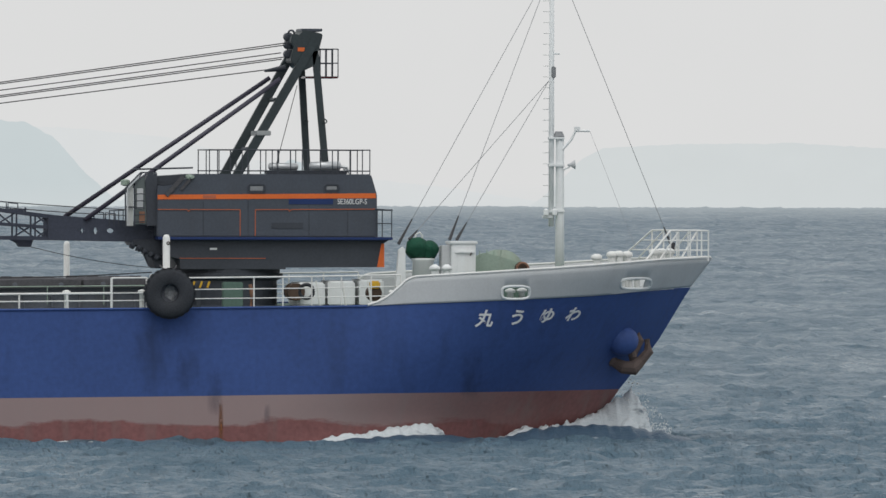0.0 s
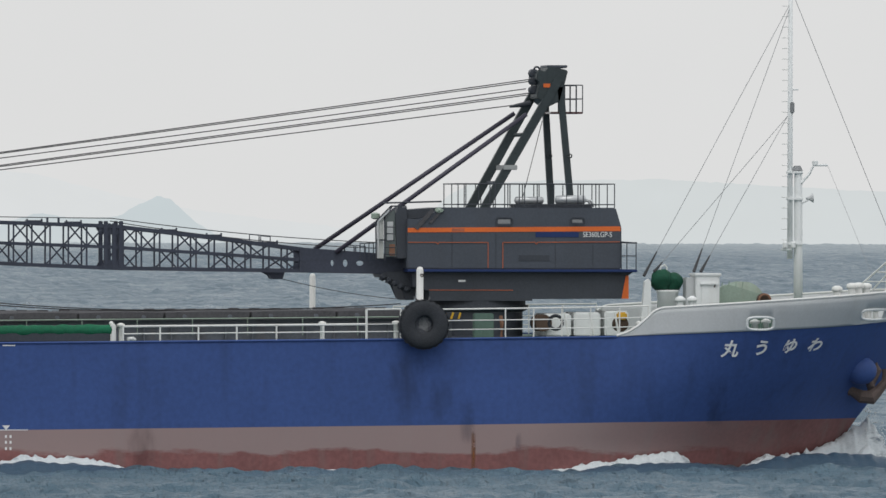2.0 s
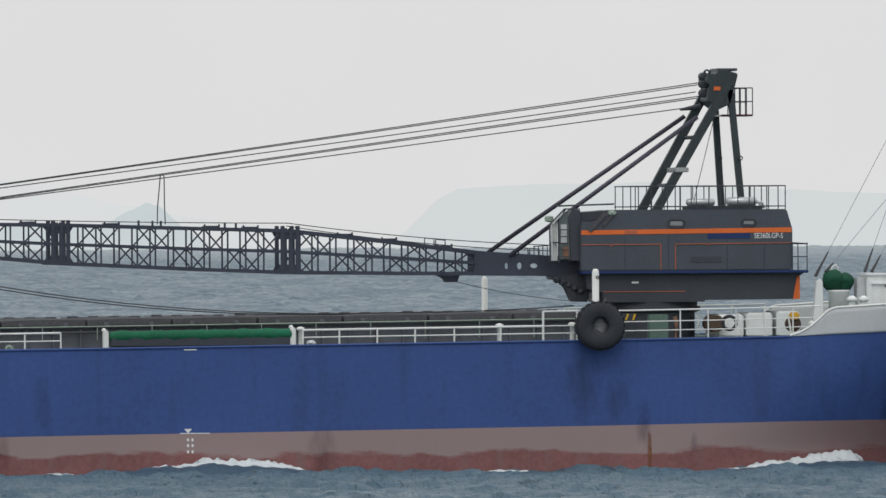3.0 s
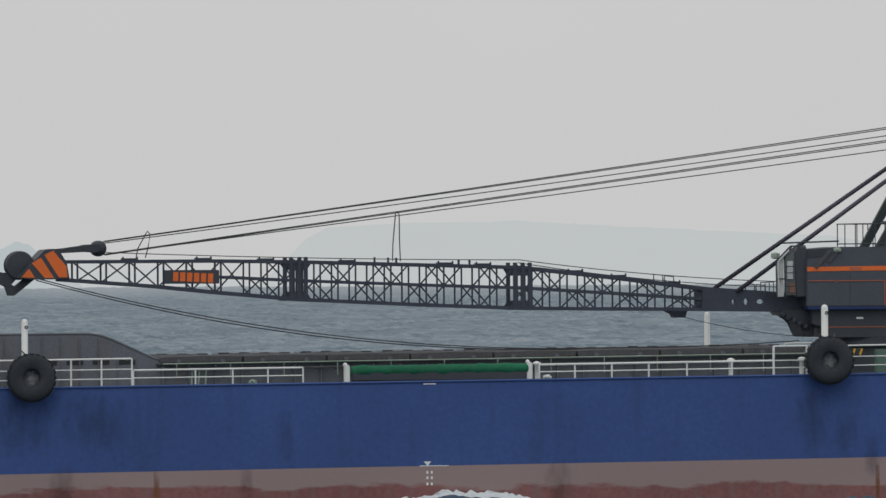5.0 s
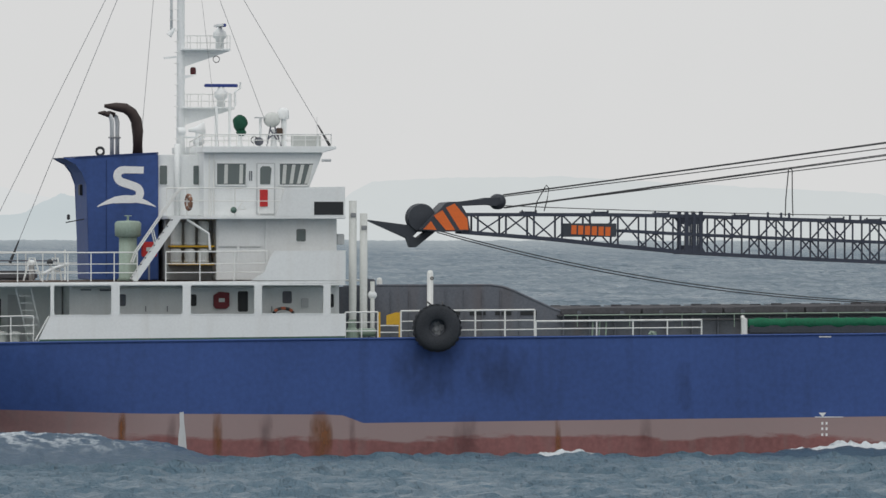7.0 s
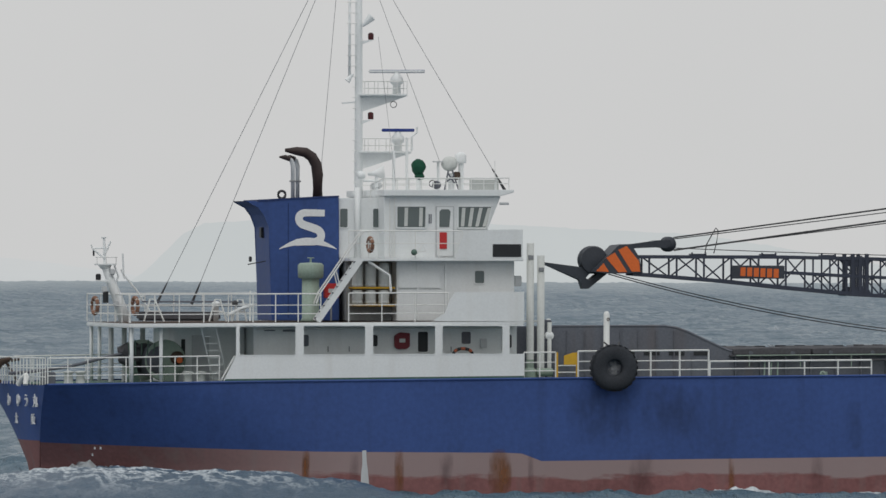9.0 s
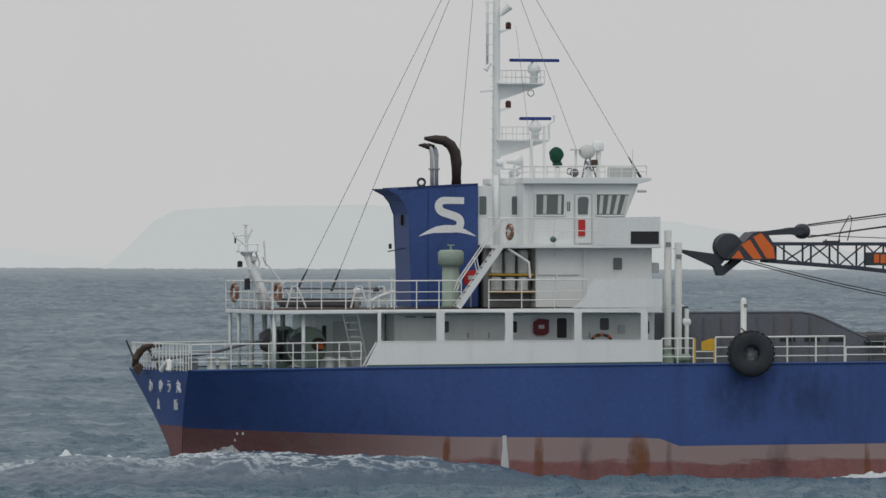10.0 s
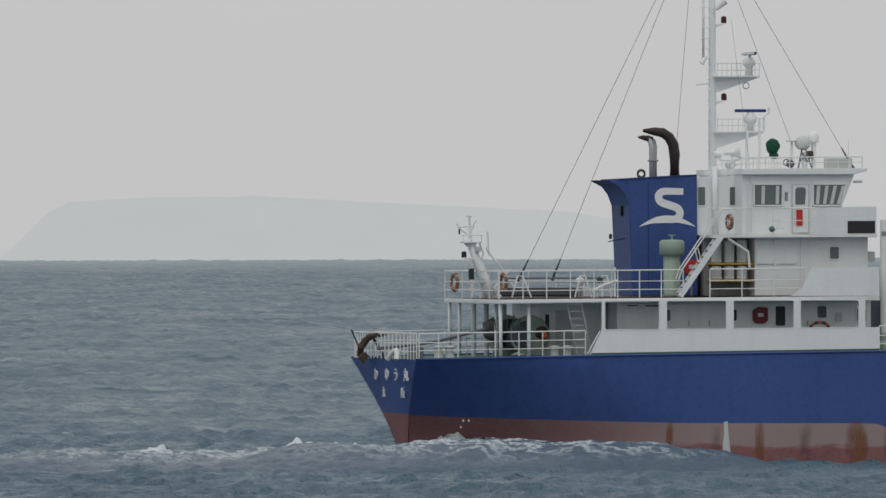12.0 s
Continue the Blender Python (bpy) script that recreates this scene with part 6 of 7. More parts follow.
def spline(knots, n=10):
    out = []
    P = [Vector((*k, 0)) for k in knots]
    P = [P[0] * 2 - P[1]] + P + [P[-1] * 2 - P[-2]]
    for i in range(1, len(P) - 2):
        for j in range(n):
            t = j / n
            a, b, c, d = P[i - 1:i + 3]
            v = 0.5 * ((2 * b) + (c - a) * t + (2 * a - 5 * b + 4 * c - d) * t * t + (3 * b - a - 3 * c + d) * t ** 3)
            out.append((v.x, v.y))
    return out + [knots[-1]]


em = spline([(-39.36, 9.93), (-39.9, 9.94), (-40.16, 9.93), (-40.3, 9.84), (-40.33, 9.68), (-40.22, 9.52), (-39.95, 9.42), (-39.62, 9.3), (-39.5, 9.14), (-39.54, 8.95), (-39.75, 8.86), (-40.1, 8.85), (-40.45, 8.83)], 6)
part("emblem_curve", band(em, [0.25 + 0.05 * math.sin(math.pi * i / (len(em) - 1)) for i in range(len(em))], FY0 - 0.014), MARK, shell, "white curved emblem shape")
ar = [(-41.08 + 2.18 * i / 24, 8.58 + 0.3 * math.sin(math.pi * i / 24) ** 0.9) for i in range(25)]
part("emblem_arc", band(ar, [0.02 + 0.24 * math.sin(math.pi * i / 24) for i in range(25)], FY0 - 0.012), MARK, shell, "white arc under the emblem")
part("main_exhaust", pipe([(-39.38, -1.5, 10.4), (-39.38, -1.5, 11.35), (-39.43, -1.5, 11.75), (-39.6, -1.5, 12.05), (-39.85, -1.5, 12.22), (-40.2, -1.5, 12.27), (-40.62, -1.5, 12.3)], [0.21, 0.21, 0.21, 0.2, 0.19, 0.16, 0.06], 14), SOOT, fu, "sooty brown bent exhaust pipe", True)
for x, y in ((-40.38, -1.9), (-40.1, -1.2)):
    part("small_exhaust", pipe([(x, y, 10.4), (x, y, 11.7), (x - 0.05, y, 11.9), (x - 0.18, y, 12.0)], 0.085, 10), BULWARK, fu, "grey small exhaust pipe", True)
    part("exhaust_tip", pipe([(x - 0.1, y, 11.96), (x - 0.3, y, 12.03), (x - 0.52, y, 12.04)], [0.1, 0.1, 0.03], 10), SOOT, fu)
    part("pipe_clamp", box(x - 0.12, x + 0.12, y - 0.12, y + 0.12, 11.1, 11.16, 0.01), STAY, fu)
part("lifting_ring", ring((-40.9, -2.6, 10.62), 0.14, 0.05, (0, 1, 0), 16, 8), WIRE, fu)
vt = thing("cowl_vent", (-40.15, -5.0, 5.9), "pale green drum-topped ventilator on the boat deck", "ventilator")
part("trunk", turned([(0.4, 0), (0.33, 0.12), (0.33, 1.65)], (-40.15, -5.0, 5.88), seg=22), MACHINE, vt, "", True)
part("head", turned([(0.34, 1.58), (0.48, 1.64), (0.49, 2.1), (0.4, 2.18), (0.05, 2.2)], (-40.15, -5.0, 5.88), seg=24), MACHINE, vt, "", True)
part("handwheel", rod((-40.15, -5.0, 8.05), (-40.15, -5.0, 8.25), 0.04, 8), MACHINE, vt)
part("handwheel_rim", ring((-40.15, -5.0, 8.25), 0.12, 0.02, (0, 0, 1), 14, 6), MACHINE, vt)
rb = thing("fire_hose_box", (-39.3, -4.6, 6.9), "red fire hose box behind the stairway", "hose box")
part("box", box(-39.6, -39.05, -4.8, -4.5, 6.75, 7.3, 0.03), RED_PAINT, rb)
part("stand", box(-39.36, -39.3, -4.7, -4.64, 5.9, 6.76, 0.01), STORE, rb)
part("plate", box(-39.45, -39.2, -4.82, -4.8, 6.95, 7.1, 0.005), OFF_WHITE, rb)

# main mast and radars
mm = thing("main_mast", (-37.6, 0, 8.3), "white main mast with radar platforms and lamps", "mast")
part("column", turned([(0.17, 0), (0.15, 5), (0.14, 8), (0.11, 12.8)], (-37.6, 0, 8.3), seg=18), WHITE, mm, "", True)
part("side_pole", turned([(0.05, 0), (0.05, 3.2)], (-37.95, 0, 15.0), seg=10), WHITE, mm, "", True)
for i in range(20):
    part("rung", rod((-37.7, -0.1, 10.7 + i * 0.4), (-37.85 - (0.22 if i > 10 else 0), -0.12, 10.7 + i * 0.4), 0.014, 5), WHITE_TRIM, mm)
for z, L in ((14.38, -35.82), (12.22, -35.66)):
    pl = part("radar_platform", box(-37.6, L, -0.45, 0.45, z, z + 0.06, 0.01), WHITE, mm)
    part("bracket", slab([(-37.5, z), (L + 0.1, z), (-37.5, z - 0.62)], -0.06, 0.06), WHITE, pl)
    for y in (-0.45, 0.45):
        for h in (0.28, 0.54):
            part("rail", rod((-37.4, y, z + h), (L, y, z + h), 0.014, 5), WHITE_TRIM, pl)
        for x in np.linspace(-37.3, L, 5):
            part("rail_post", rod((x, y, z), (x, y, z + 0.54), 0.014, 5), WHITE_TRIM, pl)
part("cable_loop", ring((-36.3, -0.2, 14.05), 0.12, 0.015, (0, 1, 0), 14, 5), WIRE, mm)
for z in (16.45, 13.45):
    part("lamp_shelf", slab([(-37.5, z), (-37.02, z + 0.04), (-37.5, z - 0.14)], -0.15, 0.15), WHITE, mm)
    part("lamp", turned([(0.1, 0), (0.11, 0.05), (0.11, 0.22), (0.06, 0.27)], (-37.14, 0, z + 0.04), seg=14), LAMP_RED, mm, "dark red navigation lamp")
part("yard_bracket", slab([(-38.25, 14.12), (-37.6, 14.18), (-37.6, 13.7), (-37.66, 13.7), (-37.72, 14.1), (-38.2, 14.06)], -0.05, 0.05), WHITE, mm)
part("whistle", turned([(0.04, 0), (0.08, 0.1), (0.16, 0.5)], (-37.5, -0.25, 17.0), (0.7, 0, 0.7), 14), WHITE, mm)
part("whistle", turned([(0.04, 0), (0.06, 0.1), (0.12, 0.35)], (-37.85, -0.2, 15.2), (-0.6, 0, -0.75), 12), WHITE, mm)
part("halyard_box", turned([(0.1, 0), (0.14, 0.06), (0.14, 0.3), (0.08, 0.4)], (-37.2, -0.6, 10.95), (1, 0, 0.15), 12), BULWARK, mm)
for place, period, at, L, nm in (((-36.15, 0, 15.3), 2.5, 10.13, 1.06, "large radar with long turning blue scanner"), ((-36.1, 0, 13.08), None, 0, 0.62, "small radar with blue scanner at rest")):
    x, y, z = place
    rd = thing("radar", (x, y, z - 0.88), nm, "radar", "radars")
    part("pedestal", turned([(0.16, 0.0), (0.15, 0.36), (0.24, 0.44), (0.25, 0.62), (0.14, 0.74), (0.08, 0.84)], (x, y, z - 0.88), seg=18), WHITE, rd, "", True)
    local = (0, 0, 0.88)
    bm = bmesh.new()
    box(x - L, x + L, y - 0.1, y, z - 0.06, z + 0.06, 0.02, bm)
    sc = part("scanner_blade", bm, RADAR_BLUE, rd, "blue scanner face", uplift=local)
    bm = bmesh.new()
    box(x - L - 0.01, x + L + 0.01, y + 0.003, y + 0.08, z - 0.045, z + 0.045, 0.02, bm)
    bk = part("scanner_back", bm, WHITE, rd, "white scanner back", uplift=local)
    if period:
        TURNING = [(sc, local, period, at), (bk, local, period, at)]
    else:
        part("arm", pipe([(x + 0.5, y - 0.2, 12.3), (x + 0.5, y - 0.2, 12.85), (x + 0.7, y - 0.2, 13.0), (x + 0.7, y - 0.2, 13.2)], 0.045, 6), WHITE, rd)
part("mast_strut", rod((-36.35, -0.6, 10.7), (-36.35, -0.6, 12.3), 0.06, 10), WHITE, mm)
part("mast_strut", rod((-35.85, -0.6, 10.7), (-35.85, -0.6, 12.8), 0.05, 10), WHITE, mm)
stay((-38.08, -0.05, 20.9), (-45.3, 0.0, 6.46), 0.95, 0.012)
stay((-38.02, 0.05, 21.0), (-43.95, 0.0, 6.5), 0.9, 0.012)
stay((-38.2, 0.1, 21.0), (-39.1, 0.1, 10.6), None, 0.01)
stay((-37.5, -0.05, 19.8), (-34.5, 0.0, 11.9), None, 0.01)
stay((-37.5, -0.05, 20.0), (-32.0, 0.0, 10.82), 0.95, 0.011)
wa = thing("whip_antenna", (-33.1, -4.5, 10.8), "thin white whip antenna on the wheelhouse roof", "antenna")
part("whip", rod((-33.1, -4.5, 10.8), (-33.12, -4.5, 11.9), 0.018, 6, r2=0.01), WHITE_TRIM, wa)
part("base", rod((-33.1, -4.5, 10.8), (-33.1, -4.5, 11.1), 0.035, 8), WHITE, wa)
stay((-36.9, -0.3, 16.6), (-36.3, -1.0, 10.8), None, 0.007)
# on the wheelhouse roof
sl = thing("searchlight", (-35.7, -2.5, 10.65), "searchlight under a dark green canvas hood", "searchlight")
part("stand", turned([(0.16, 0), (0.09, 0.1), (0.08, 0.6)], (-35.7, -2.5, 10.65), seg=14), WHITE, sl)
part("hood", ball((-35.7, -2.5, 11.68), 0.27, (0.95, 1, 1.15), 0.2), GREEN_DARK, sl, "", True)
part("hood_skirt", turned([(0.1, 0), (0.2, 0.12), (0.12, 0.26)], (-35.66, -2.5, 11.2), seg=14), GREEN_DARK, sl)
gp = thing("antenna_mount", (-34.95, -2.5, 10.65), "white bracket with small flat antenna heads", "antenna")
part("post", rod((-34.95, -2.5, 10.65), (-34.95, -2.5, 11.85), 0.05, 8), WHITE, gp)
part("head", turned([(0.22, 0), (0.22, 0.05)], (-34.95, -2.5, 11.85), seg=16), BULWARK, gp)
part("loop", ring((-35.2, -2.7, 11.05), 0.12, 0.02, (0.3, 1, 0), 16, 6), WIRE, gp)
part("bell", turned([(0.06, 0), (0.16, 0.05), (0.16, 0.2), (0.05, 0.25)], (-35.05, -2.6, 11.0), (0.4, 1, 0), 14), COAMING, gp)
dm = thing("satellite_dome", (-34.2, -2.5, 10.65), "white satellite domes on roof pedestals", "antenna dome")
part("pedestal", turned([(0.17, 0), (0.12, 0.2), (0.1, 0.8)], (-34.45, -2.5, 10.65), seg=14), WHITE, dm)
part("dish", ball((-34.52, -2.5, 11.8), 0.3, (1.05, 1, 0.95)), OFF_WHITE, dm, "", True)
part("bracket", box(-34.4, -34.15, -2.8, -2.7, 11.2, 11.5, 0.03), RUST, dm)
for a, b in (((-34.75, 10.8), (-34.6, 11.55)), ((-34.2, 10.8), (-34.45, 11.55)), ((-34.7, 11.1), (-34.3, 11.4)), ((-34.35, 11.05), (-34.62, 11.45))):
    part("strut", rod((a[0], -2.75, a[1]), (b[0], -2.75, b[1]), 0.03, 6), COAMING, dm, "dark mounting strut")
part("mast", rod((-34.08, -2.5, 10.65), (-34.08, -2.5, 11.85), 0.1, 12), WHITE, dm)
part("dome", turned([(0.2, 0), (0.22, 0.06), (0.22, 0.3), (0.12, 0.4), (0.02, 0.42)], (-34.1, -2.5, 11.82), seg=18), WHITE, dm, "", True)
hr = thing("air_horn", (-37.3, -2.5, 10.65), "pale grey air horn on the roof", "horn")
part("trumpet", turned([(0.06, 0), (0.1, 0.25), (0.26, 0.6)], (-37.62, -2.5, 11.4), (1, 0, 0.1), 16), WHITE, hr, "", True)
part("stand", rod((-37.3, -2.5, 10.5), (-37.3, -2.5, 11.4), 0.06, 8), WHITE, hr)
part("driver", turned([(0.1, 0), (0.15, 0.05), (0.15, 0.26), (0.1, 0.3)], (-37.72, -2.5, 11.36), (-1, 0, 0), 14), WHITE, hr)
part("arm", rod((-37.8, -2.5, 11.15), (-37.0, -2.5, 11.15), 0.04, 8), WHITE, hr)
sw = thing("deck_lamp", (-36.2, -5.4, 8.3), "small green deck lamp at the bridge rail", "lamp")
part("body", ball((-36.3, -5.35, 8.47), 0.12, sub=2), MACHINE_DARK, sw)
part("clip", pipe([(-36.2, -5.35, 8.4), (-36.0, -5.35, 8.75), (-35.85, -5.35, 8.5), (-36.1, -5.35, 8.5)], 0.025, 6), WHITE_TRIM, sw)


# ---- the stern ----
deck_aft = 3.55
sr = [(-43.75, -6.2), (-45.4, -6.1), (-47.2, -5.85), (-48.6, -5.6), (-50.05, -5.2)]
railing((-47, -5.8, deck_aft), [(x, y, deck_z(x)) for x, y in sr], (0.95, 0.6, 0.3), (2, 2, 1, 2), r=0.024)
railing((-51, 0, deck_aft), [(stern_x(y, 3.5) + 0.12, y, 3.5) for y in (-5.2, -4.2, -2.8, -1.2, 0.6, 2.4, 4.0, 5.2)], (1.0, 0.62, 0.3), (3, 3, 3, 3, 3, 3, 3), r=0.024)
railing((-47, 5.8, deck_aft), [(x, -y, deck_z(x)) for x, y in sr], (0.95, 0.6, 0.3), (2, 2, 1, 2), r=0.024)
for x, y in ((-47.0, -5.9), (-46.95, 3.8), (-46.6, -2.6), (-45.9, -5.9), (-44.9, -2.5), (-47.0, 5.8)):
    pp = thing("deck_pillar", (x, y, 3.5), "slim white pillar under the boat deck", "pillar", "stern pillars")
    part("tube", rod((x, y, 3.52), (x, y, 5.72), 0.07, 10), WHITE, pp, "", True)
mw = thing("mooring_winch", (-45.6, -2.2, 3.55), "grey-green mooring winch with large drum on the stern", "winch")
part("drum_side", turned([(0.2, -0.06), (0.76, -0.05), (0.78, 0), (0.76, 0.05), (0.2, 0.06)], (-45.35, -3.0, 4.4), (0.35, 1, 0), 32), MACHINE, mw)
part("drum_side", turned([(0.2, -0.06), (0.76, -0.05), (0.78, 0), (0.76, 0.05), (0.2, 0.06)], (-46.0, -1.3, 4.4), (0.35, 1, 0), 32), MACHINE, mw)
part("drum_rope", turned([(0.6, 0), (0.65, 0.3), (0.63, 1.2), (0.58, 1.75)], (-45.3, -2.95, 4.4), (-0.35, 1, 0), 28), COAMING, mw, "wound mooring rope", True)
part("gear_case", box(-45.4, -44.9, -3.5, -2.8, 3.55, 4.3, 0.08), MACHINE, mw)
part("shaft_end", turned([(0.16, 0), (0.25, 0.05), (0.25, 0.25), (0.16, 0.3)], (-44.95, -3.5, 4.5), (0, 1, 0), 18), RUST, mw, "rusty shaft end")
part("shaft_mark", turned([(0.08, 0), (0.12, 0.1)], (-44.9, -3.6, 4.42), (0, -1, 0), 10), ORANGE, mw)
for x in (-46.5, -44.6):
    part("foot", slab([(x - 0.25, 3.55), (x + 0.25, 3.55), (x + 0.08, 4.4), (x - 0.08, 4.4)], -2.6, -2.45), MACHINE_DARK, mw)
part("canvas", ball((-46.35, -2.0, 4.55), 0.62, (0.95, 0.8, 0.75), 0.6), HATCH, mw, "brown-grey canvas over the winch", True)
for k in range(5):
    part("brake_lever", rod((-46.7 + 0.22 * k, -3.1, 4.6), (-46.75 + 0.25 * k, -3.1, 5.05 + 0.12 * (k % 2)), 0.025, 6), MACHINE_DARK, mw)
mr = thing("mooring_rope", (-48, -1.5, 4), "thick dark mooring rope led aft from the winch", "rope")
part("strand", pipe([(-46.4, -2.2, 4.75), (-47.5, -2.0, 4.5), (-48.8, -1.6, 4.15), (-50.3, -1.2, 3.95), (-51.0, -1.0, 3.9)], 0.06, 8), COAMING, mr)
for x, y in ((-49.2, -4.6), (-48.75, -4.6), (-44.85, -5.6), (-44.35, -5.6)):
    b = thing("mooring_bollard", (x, y, 3.55), "white double mooring bollard on the stern deck", "bollard", "stern bollards")
    part("post", turned([(0.2, -0.04), (0.17, 0.05), (0.15, 0.38), (0.21, 0.42), (0.21, 0.47), (0.05, 0.5)], (x, y, 3.53), seg=16), OFF_WHITE, b, "", True)
fl = thing("stern_fairlead", (-50.4, -3.6, 3.5), "white curved stern fairlead casting", "fairlead")
part("casting", pipe([(-50.75, -4.1, 3.5), (-50.7, -4.0, 3.8), (-50.65, -3.4, 3.85), (-50.75, -2.9, 3.7), (-50.85, -2.7, 3.5)], 0.1, 8), WHITE_TRIM, fl)
cr = thing("rope_crate", (-49.9, -2.0, 3.5), "dark crate on the stern deck", "crate")
part("body", box(-49.9, -49.4, -2.4, -1.8, 3.48, 3.95, 0.03), COAMING, cr)
sa = thing("stern_anchor", (-51.26, 0.5, 3.9), "dark rusty anchor hung over the stern rail", "anchor")
part("shank", pipe([(-50.96, 0.4, 4.35), (-51.26, 0.4, 4.2), (-51.41, 0.4, 3.9), (-51.36, 0.4, 3.6)], [0.1, 0.12, 0.14, 0.14], 8), RUST, sa)
part("arm", pipe([(-50.81, -0.1, 4.45), (-51.11, 0.2, 4.35), (-51.38, 0.5, 3.95), (-51.36, 0.9, 3.65), (-51.16, 1.1, 3.5)], [0.06, 0.12, 0.15, 0.13, 0.06], 8), RUST, sa)
part("fluke", slab([(-51.51, 3.55), (-51.31, 3.3), (-51.11, 3.6), (-51.26, 3.75)], 0.2, 0.5), RUST, sa)
part("stock", rod((-51.46, 0.6, 3.95), (-51.74, 0.6, 4.62), 0.035, 8), WIRE, sa)
part("hanger", rod((-51.15, 0.4, 4.3), (-50.4, 0.4, 4.42), 0.05, 8), RUST, sa)
part("lashing", rod((-50.95, 0.4, 4.36), (-50.45, 0.4, 3.5), 0.05, 8), RUST, sa)
ld = thing("deck_ladder", (-44.1, -5.0, 3.6), "grey inclined ladder up to the boat deck", "ladder")
for x in (-44.35, -43.8):
    part("side", beam((x + 0.6, -4.6, 3.6), (x, -5.5, 5.7), 0.05, 0.09, up=(1, 0, 0)), WHITE, ld)
for i in range(8):
    f = (i + 0.5) / 8
    part("step", box(-43.73 - 0.6 * f, -43.22 - 0.6 * f, -4.6 - 0.9 * f - 0.09, -4.6 - 0.9 * f + 0.09, 3.6 + 2.12 * f - 0.02, 3.6 + 2.12 * f + 0.02, 0), WHITE, ld)
ah = thing("stern_house", (-43.5, 0, 3.55), "small grey-white steering gear house aft", "deckhouse")
part("wall", box(-45.0, -42.35, -3.0, 3.0, 3.52, 5.68, 0.02), WHITE, ah)
part("window", box(-44.75, -44.6, -3.03, -3.0, 4.5, 5.2, 0.01), DARK, ah)
part("door", box(-44.35, -43.7, -3.04, -3.0, 3.6, 5.35, 0.02), BULWARK, ah, "grey steel door")
for x in (-46.9, -46.4, -45.7):
    vv = thing("vent_pipe", (x, 0.8, 3.5), "grey vent pipe under the boat deck", "vent pipe", "stern vents")
    part("tube", rod((x, 0.8, 3.5), (x, 0.8, 5.6), 0.1, 10), BULWARK, vv)
# on the boat deck
sm = thing("stern_light_mast", (-47.2, -2.0, 5.86), "leaning white stern light mast with a small platform", "mast")
part("column", pipe([(-46.72, -2.0, 5.86), (-46.98, -2.0, 6.6), (-47.25, -2.0, 7.3), (-47.5, -2.0, 7.98)], [0.25, 0.21, 0.18, 0.15], 12), WHITE, sm, "", True)
part("platform", box(-47.86, -47.1, -2.3, -1.7, 7.96, 8.02, 0.01), WHITE, sm)
part("platform_skirt", turned([(0.15, 0), (0.26, 0.14)], (-47.5, -2.0, 7.82), seg=14), WHITE, sm)
for x in (-47.84, -47.5, -47.12):
    part("platform_post", rod((x, -2.3, 8.0), (x, -2.3, 8.26), 0.016, 5), WHITE_TRIM, sm)
part("platform_bar", rod((-47.9, -2.3, 8.26), (-47.08, -2.3, 8.26), 0.018, 5), WHITE_TRIM, sm)
part("top_pole", rod((-47.5, -2.0, 7.98), (-47.54, -2.0, 9.0), 0.07, 10, r2=0.04), WHITE, sm)
part("cross_tree", pipe([(-48.02, -2.0, 8.72), (-47.97, -2.0, 8.58), (-47.5, -2.0, 8.62), (-47.36, -2.0, 8.58)], 0.035, 6), WHITE, sm)
for a, b in (((-47.95, 8.55), (-47.5, 8.2)), ((-47.5, 8.4), (-47.3, 8.85)), ((-47.15, 7.95), (-47.0, 7.55)), ((-47.0, 7.55), (-47.1, 7.3))):
    part("bracket", rod((a[0], -2.05, a[1]), (b[0], -2.05, b[1]), 0.035, 6), WHITE, sm)
for x, z in ((-47.64, 6.95), (-47.2, 6.4), (-47.35, 7.6)):
    part("fitting", box(x, x + 0.2, -2.32, -2.1, z, z + 0.22, 0.03), BULWARK, sm, "grey junction box")
part("hanging_lamp", rod((-47.93, -2.0, 8.3), (-47.93, -2.0, 8.58), 0.035, 8), WIRE, sm)
part("masthead", box(-47.64, -47.44, -2.06, -1.94, 8.97, 9.02, 0.01), WHITE, sm)
part("lamp_shelf", slab([(-47.85, 7.38), (-47.3, 7.4), (-47.3, 7.3)], -2.15, -1.85), WHITE, sm)
part("stern_lamp", turned([(0.08, 0), (0.1, 0.03), (0.1, 0.2), (0.05, 0.24)], (-47.75, -2.0, 7.4), seg=14), DARK, sm)
part("side_lamp", rod((-47.5, -2.2, 6.55), (-47.5, -2.2, 6.98), 0.11, 12), DARK, sm)
for a, b in (((-46.85, 8.4), (-46.8, 7.6)), ((-46.8, 7.6), (-46.3, 7.0)), ((-46.3, 7.0), (-45.6, 5.9)), ((-46.9, 7.8), (-46.75, 7.45)), ((-46.6, 6.2), (-46.0, 6.9))):
    part("lattice_stay", rod((a[0], -2.1, a[1]), (b[0], -2.1, b[1]), 0.035, 6), WHITE, sm)
for i, (x0, x1) in enumerate(((-46.4, -45.85), (-43.95, -43.5), (-43.1, -42.75))):
    fr = thing("raft_cradle", (x0, -5.6, 5.88), "white tubular cradle on the boat deck", "cradle", "cradles")
    part("frame", pipe([(x0 - 0.1, -5.6, 5.88), (x0 + 0.12, -5.6, 6.7), (x0 + 0.3, -5.6, 6.7), (x1 + 0.1, -5.6, 5.88)], 0.035, 6), WHITE_TRIM, fr)
    part("cross", rod((x0, -5.6, 6.25), (x1, -5.6, 6.25), 0.025, 6), WHITE_TRIM, fr)
jb = thing("deck_davit", (-42.9, -5.7, 5.88), "small folded white davit arm on the boat deck", "davit")
part("arm", pipe([(-43.4, -5.7, 6.1), (-42.9, -5.7, 6.35), (-42.4, -5.7, 6.5)], 0.06, 8), WHITE, jb)
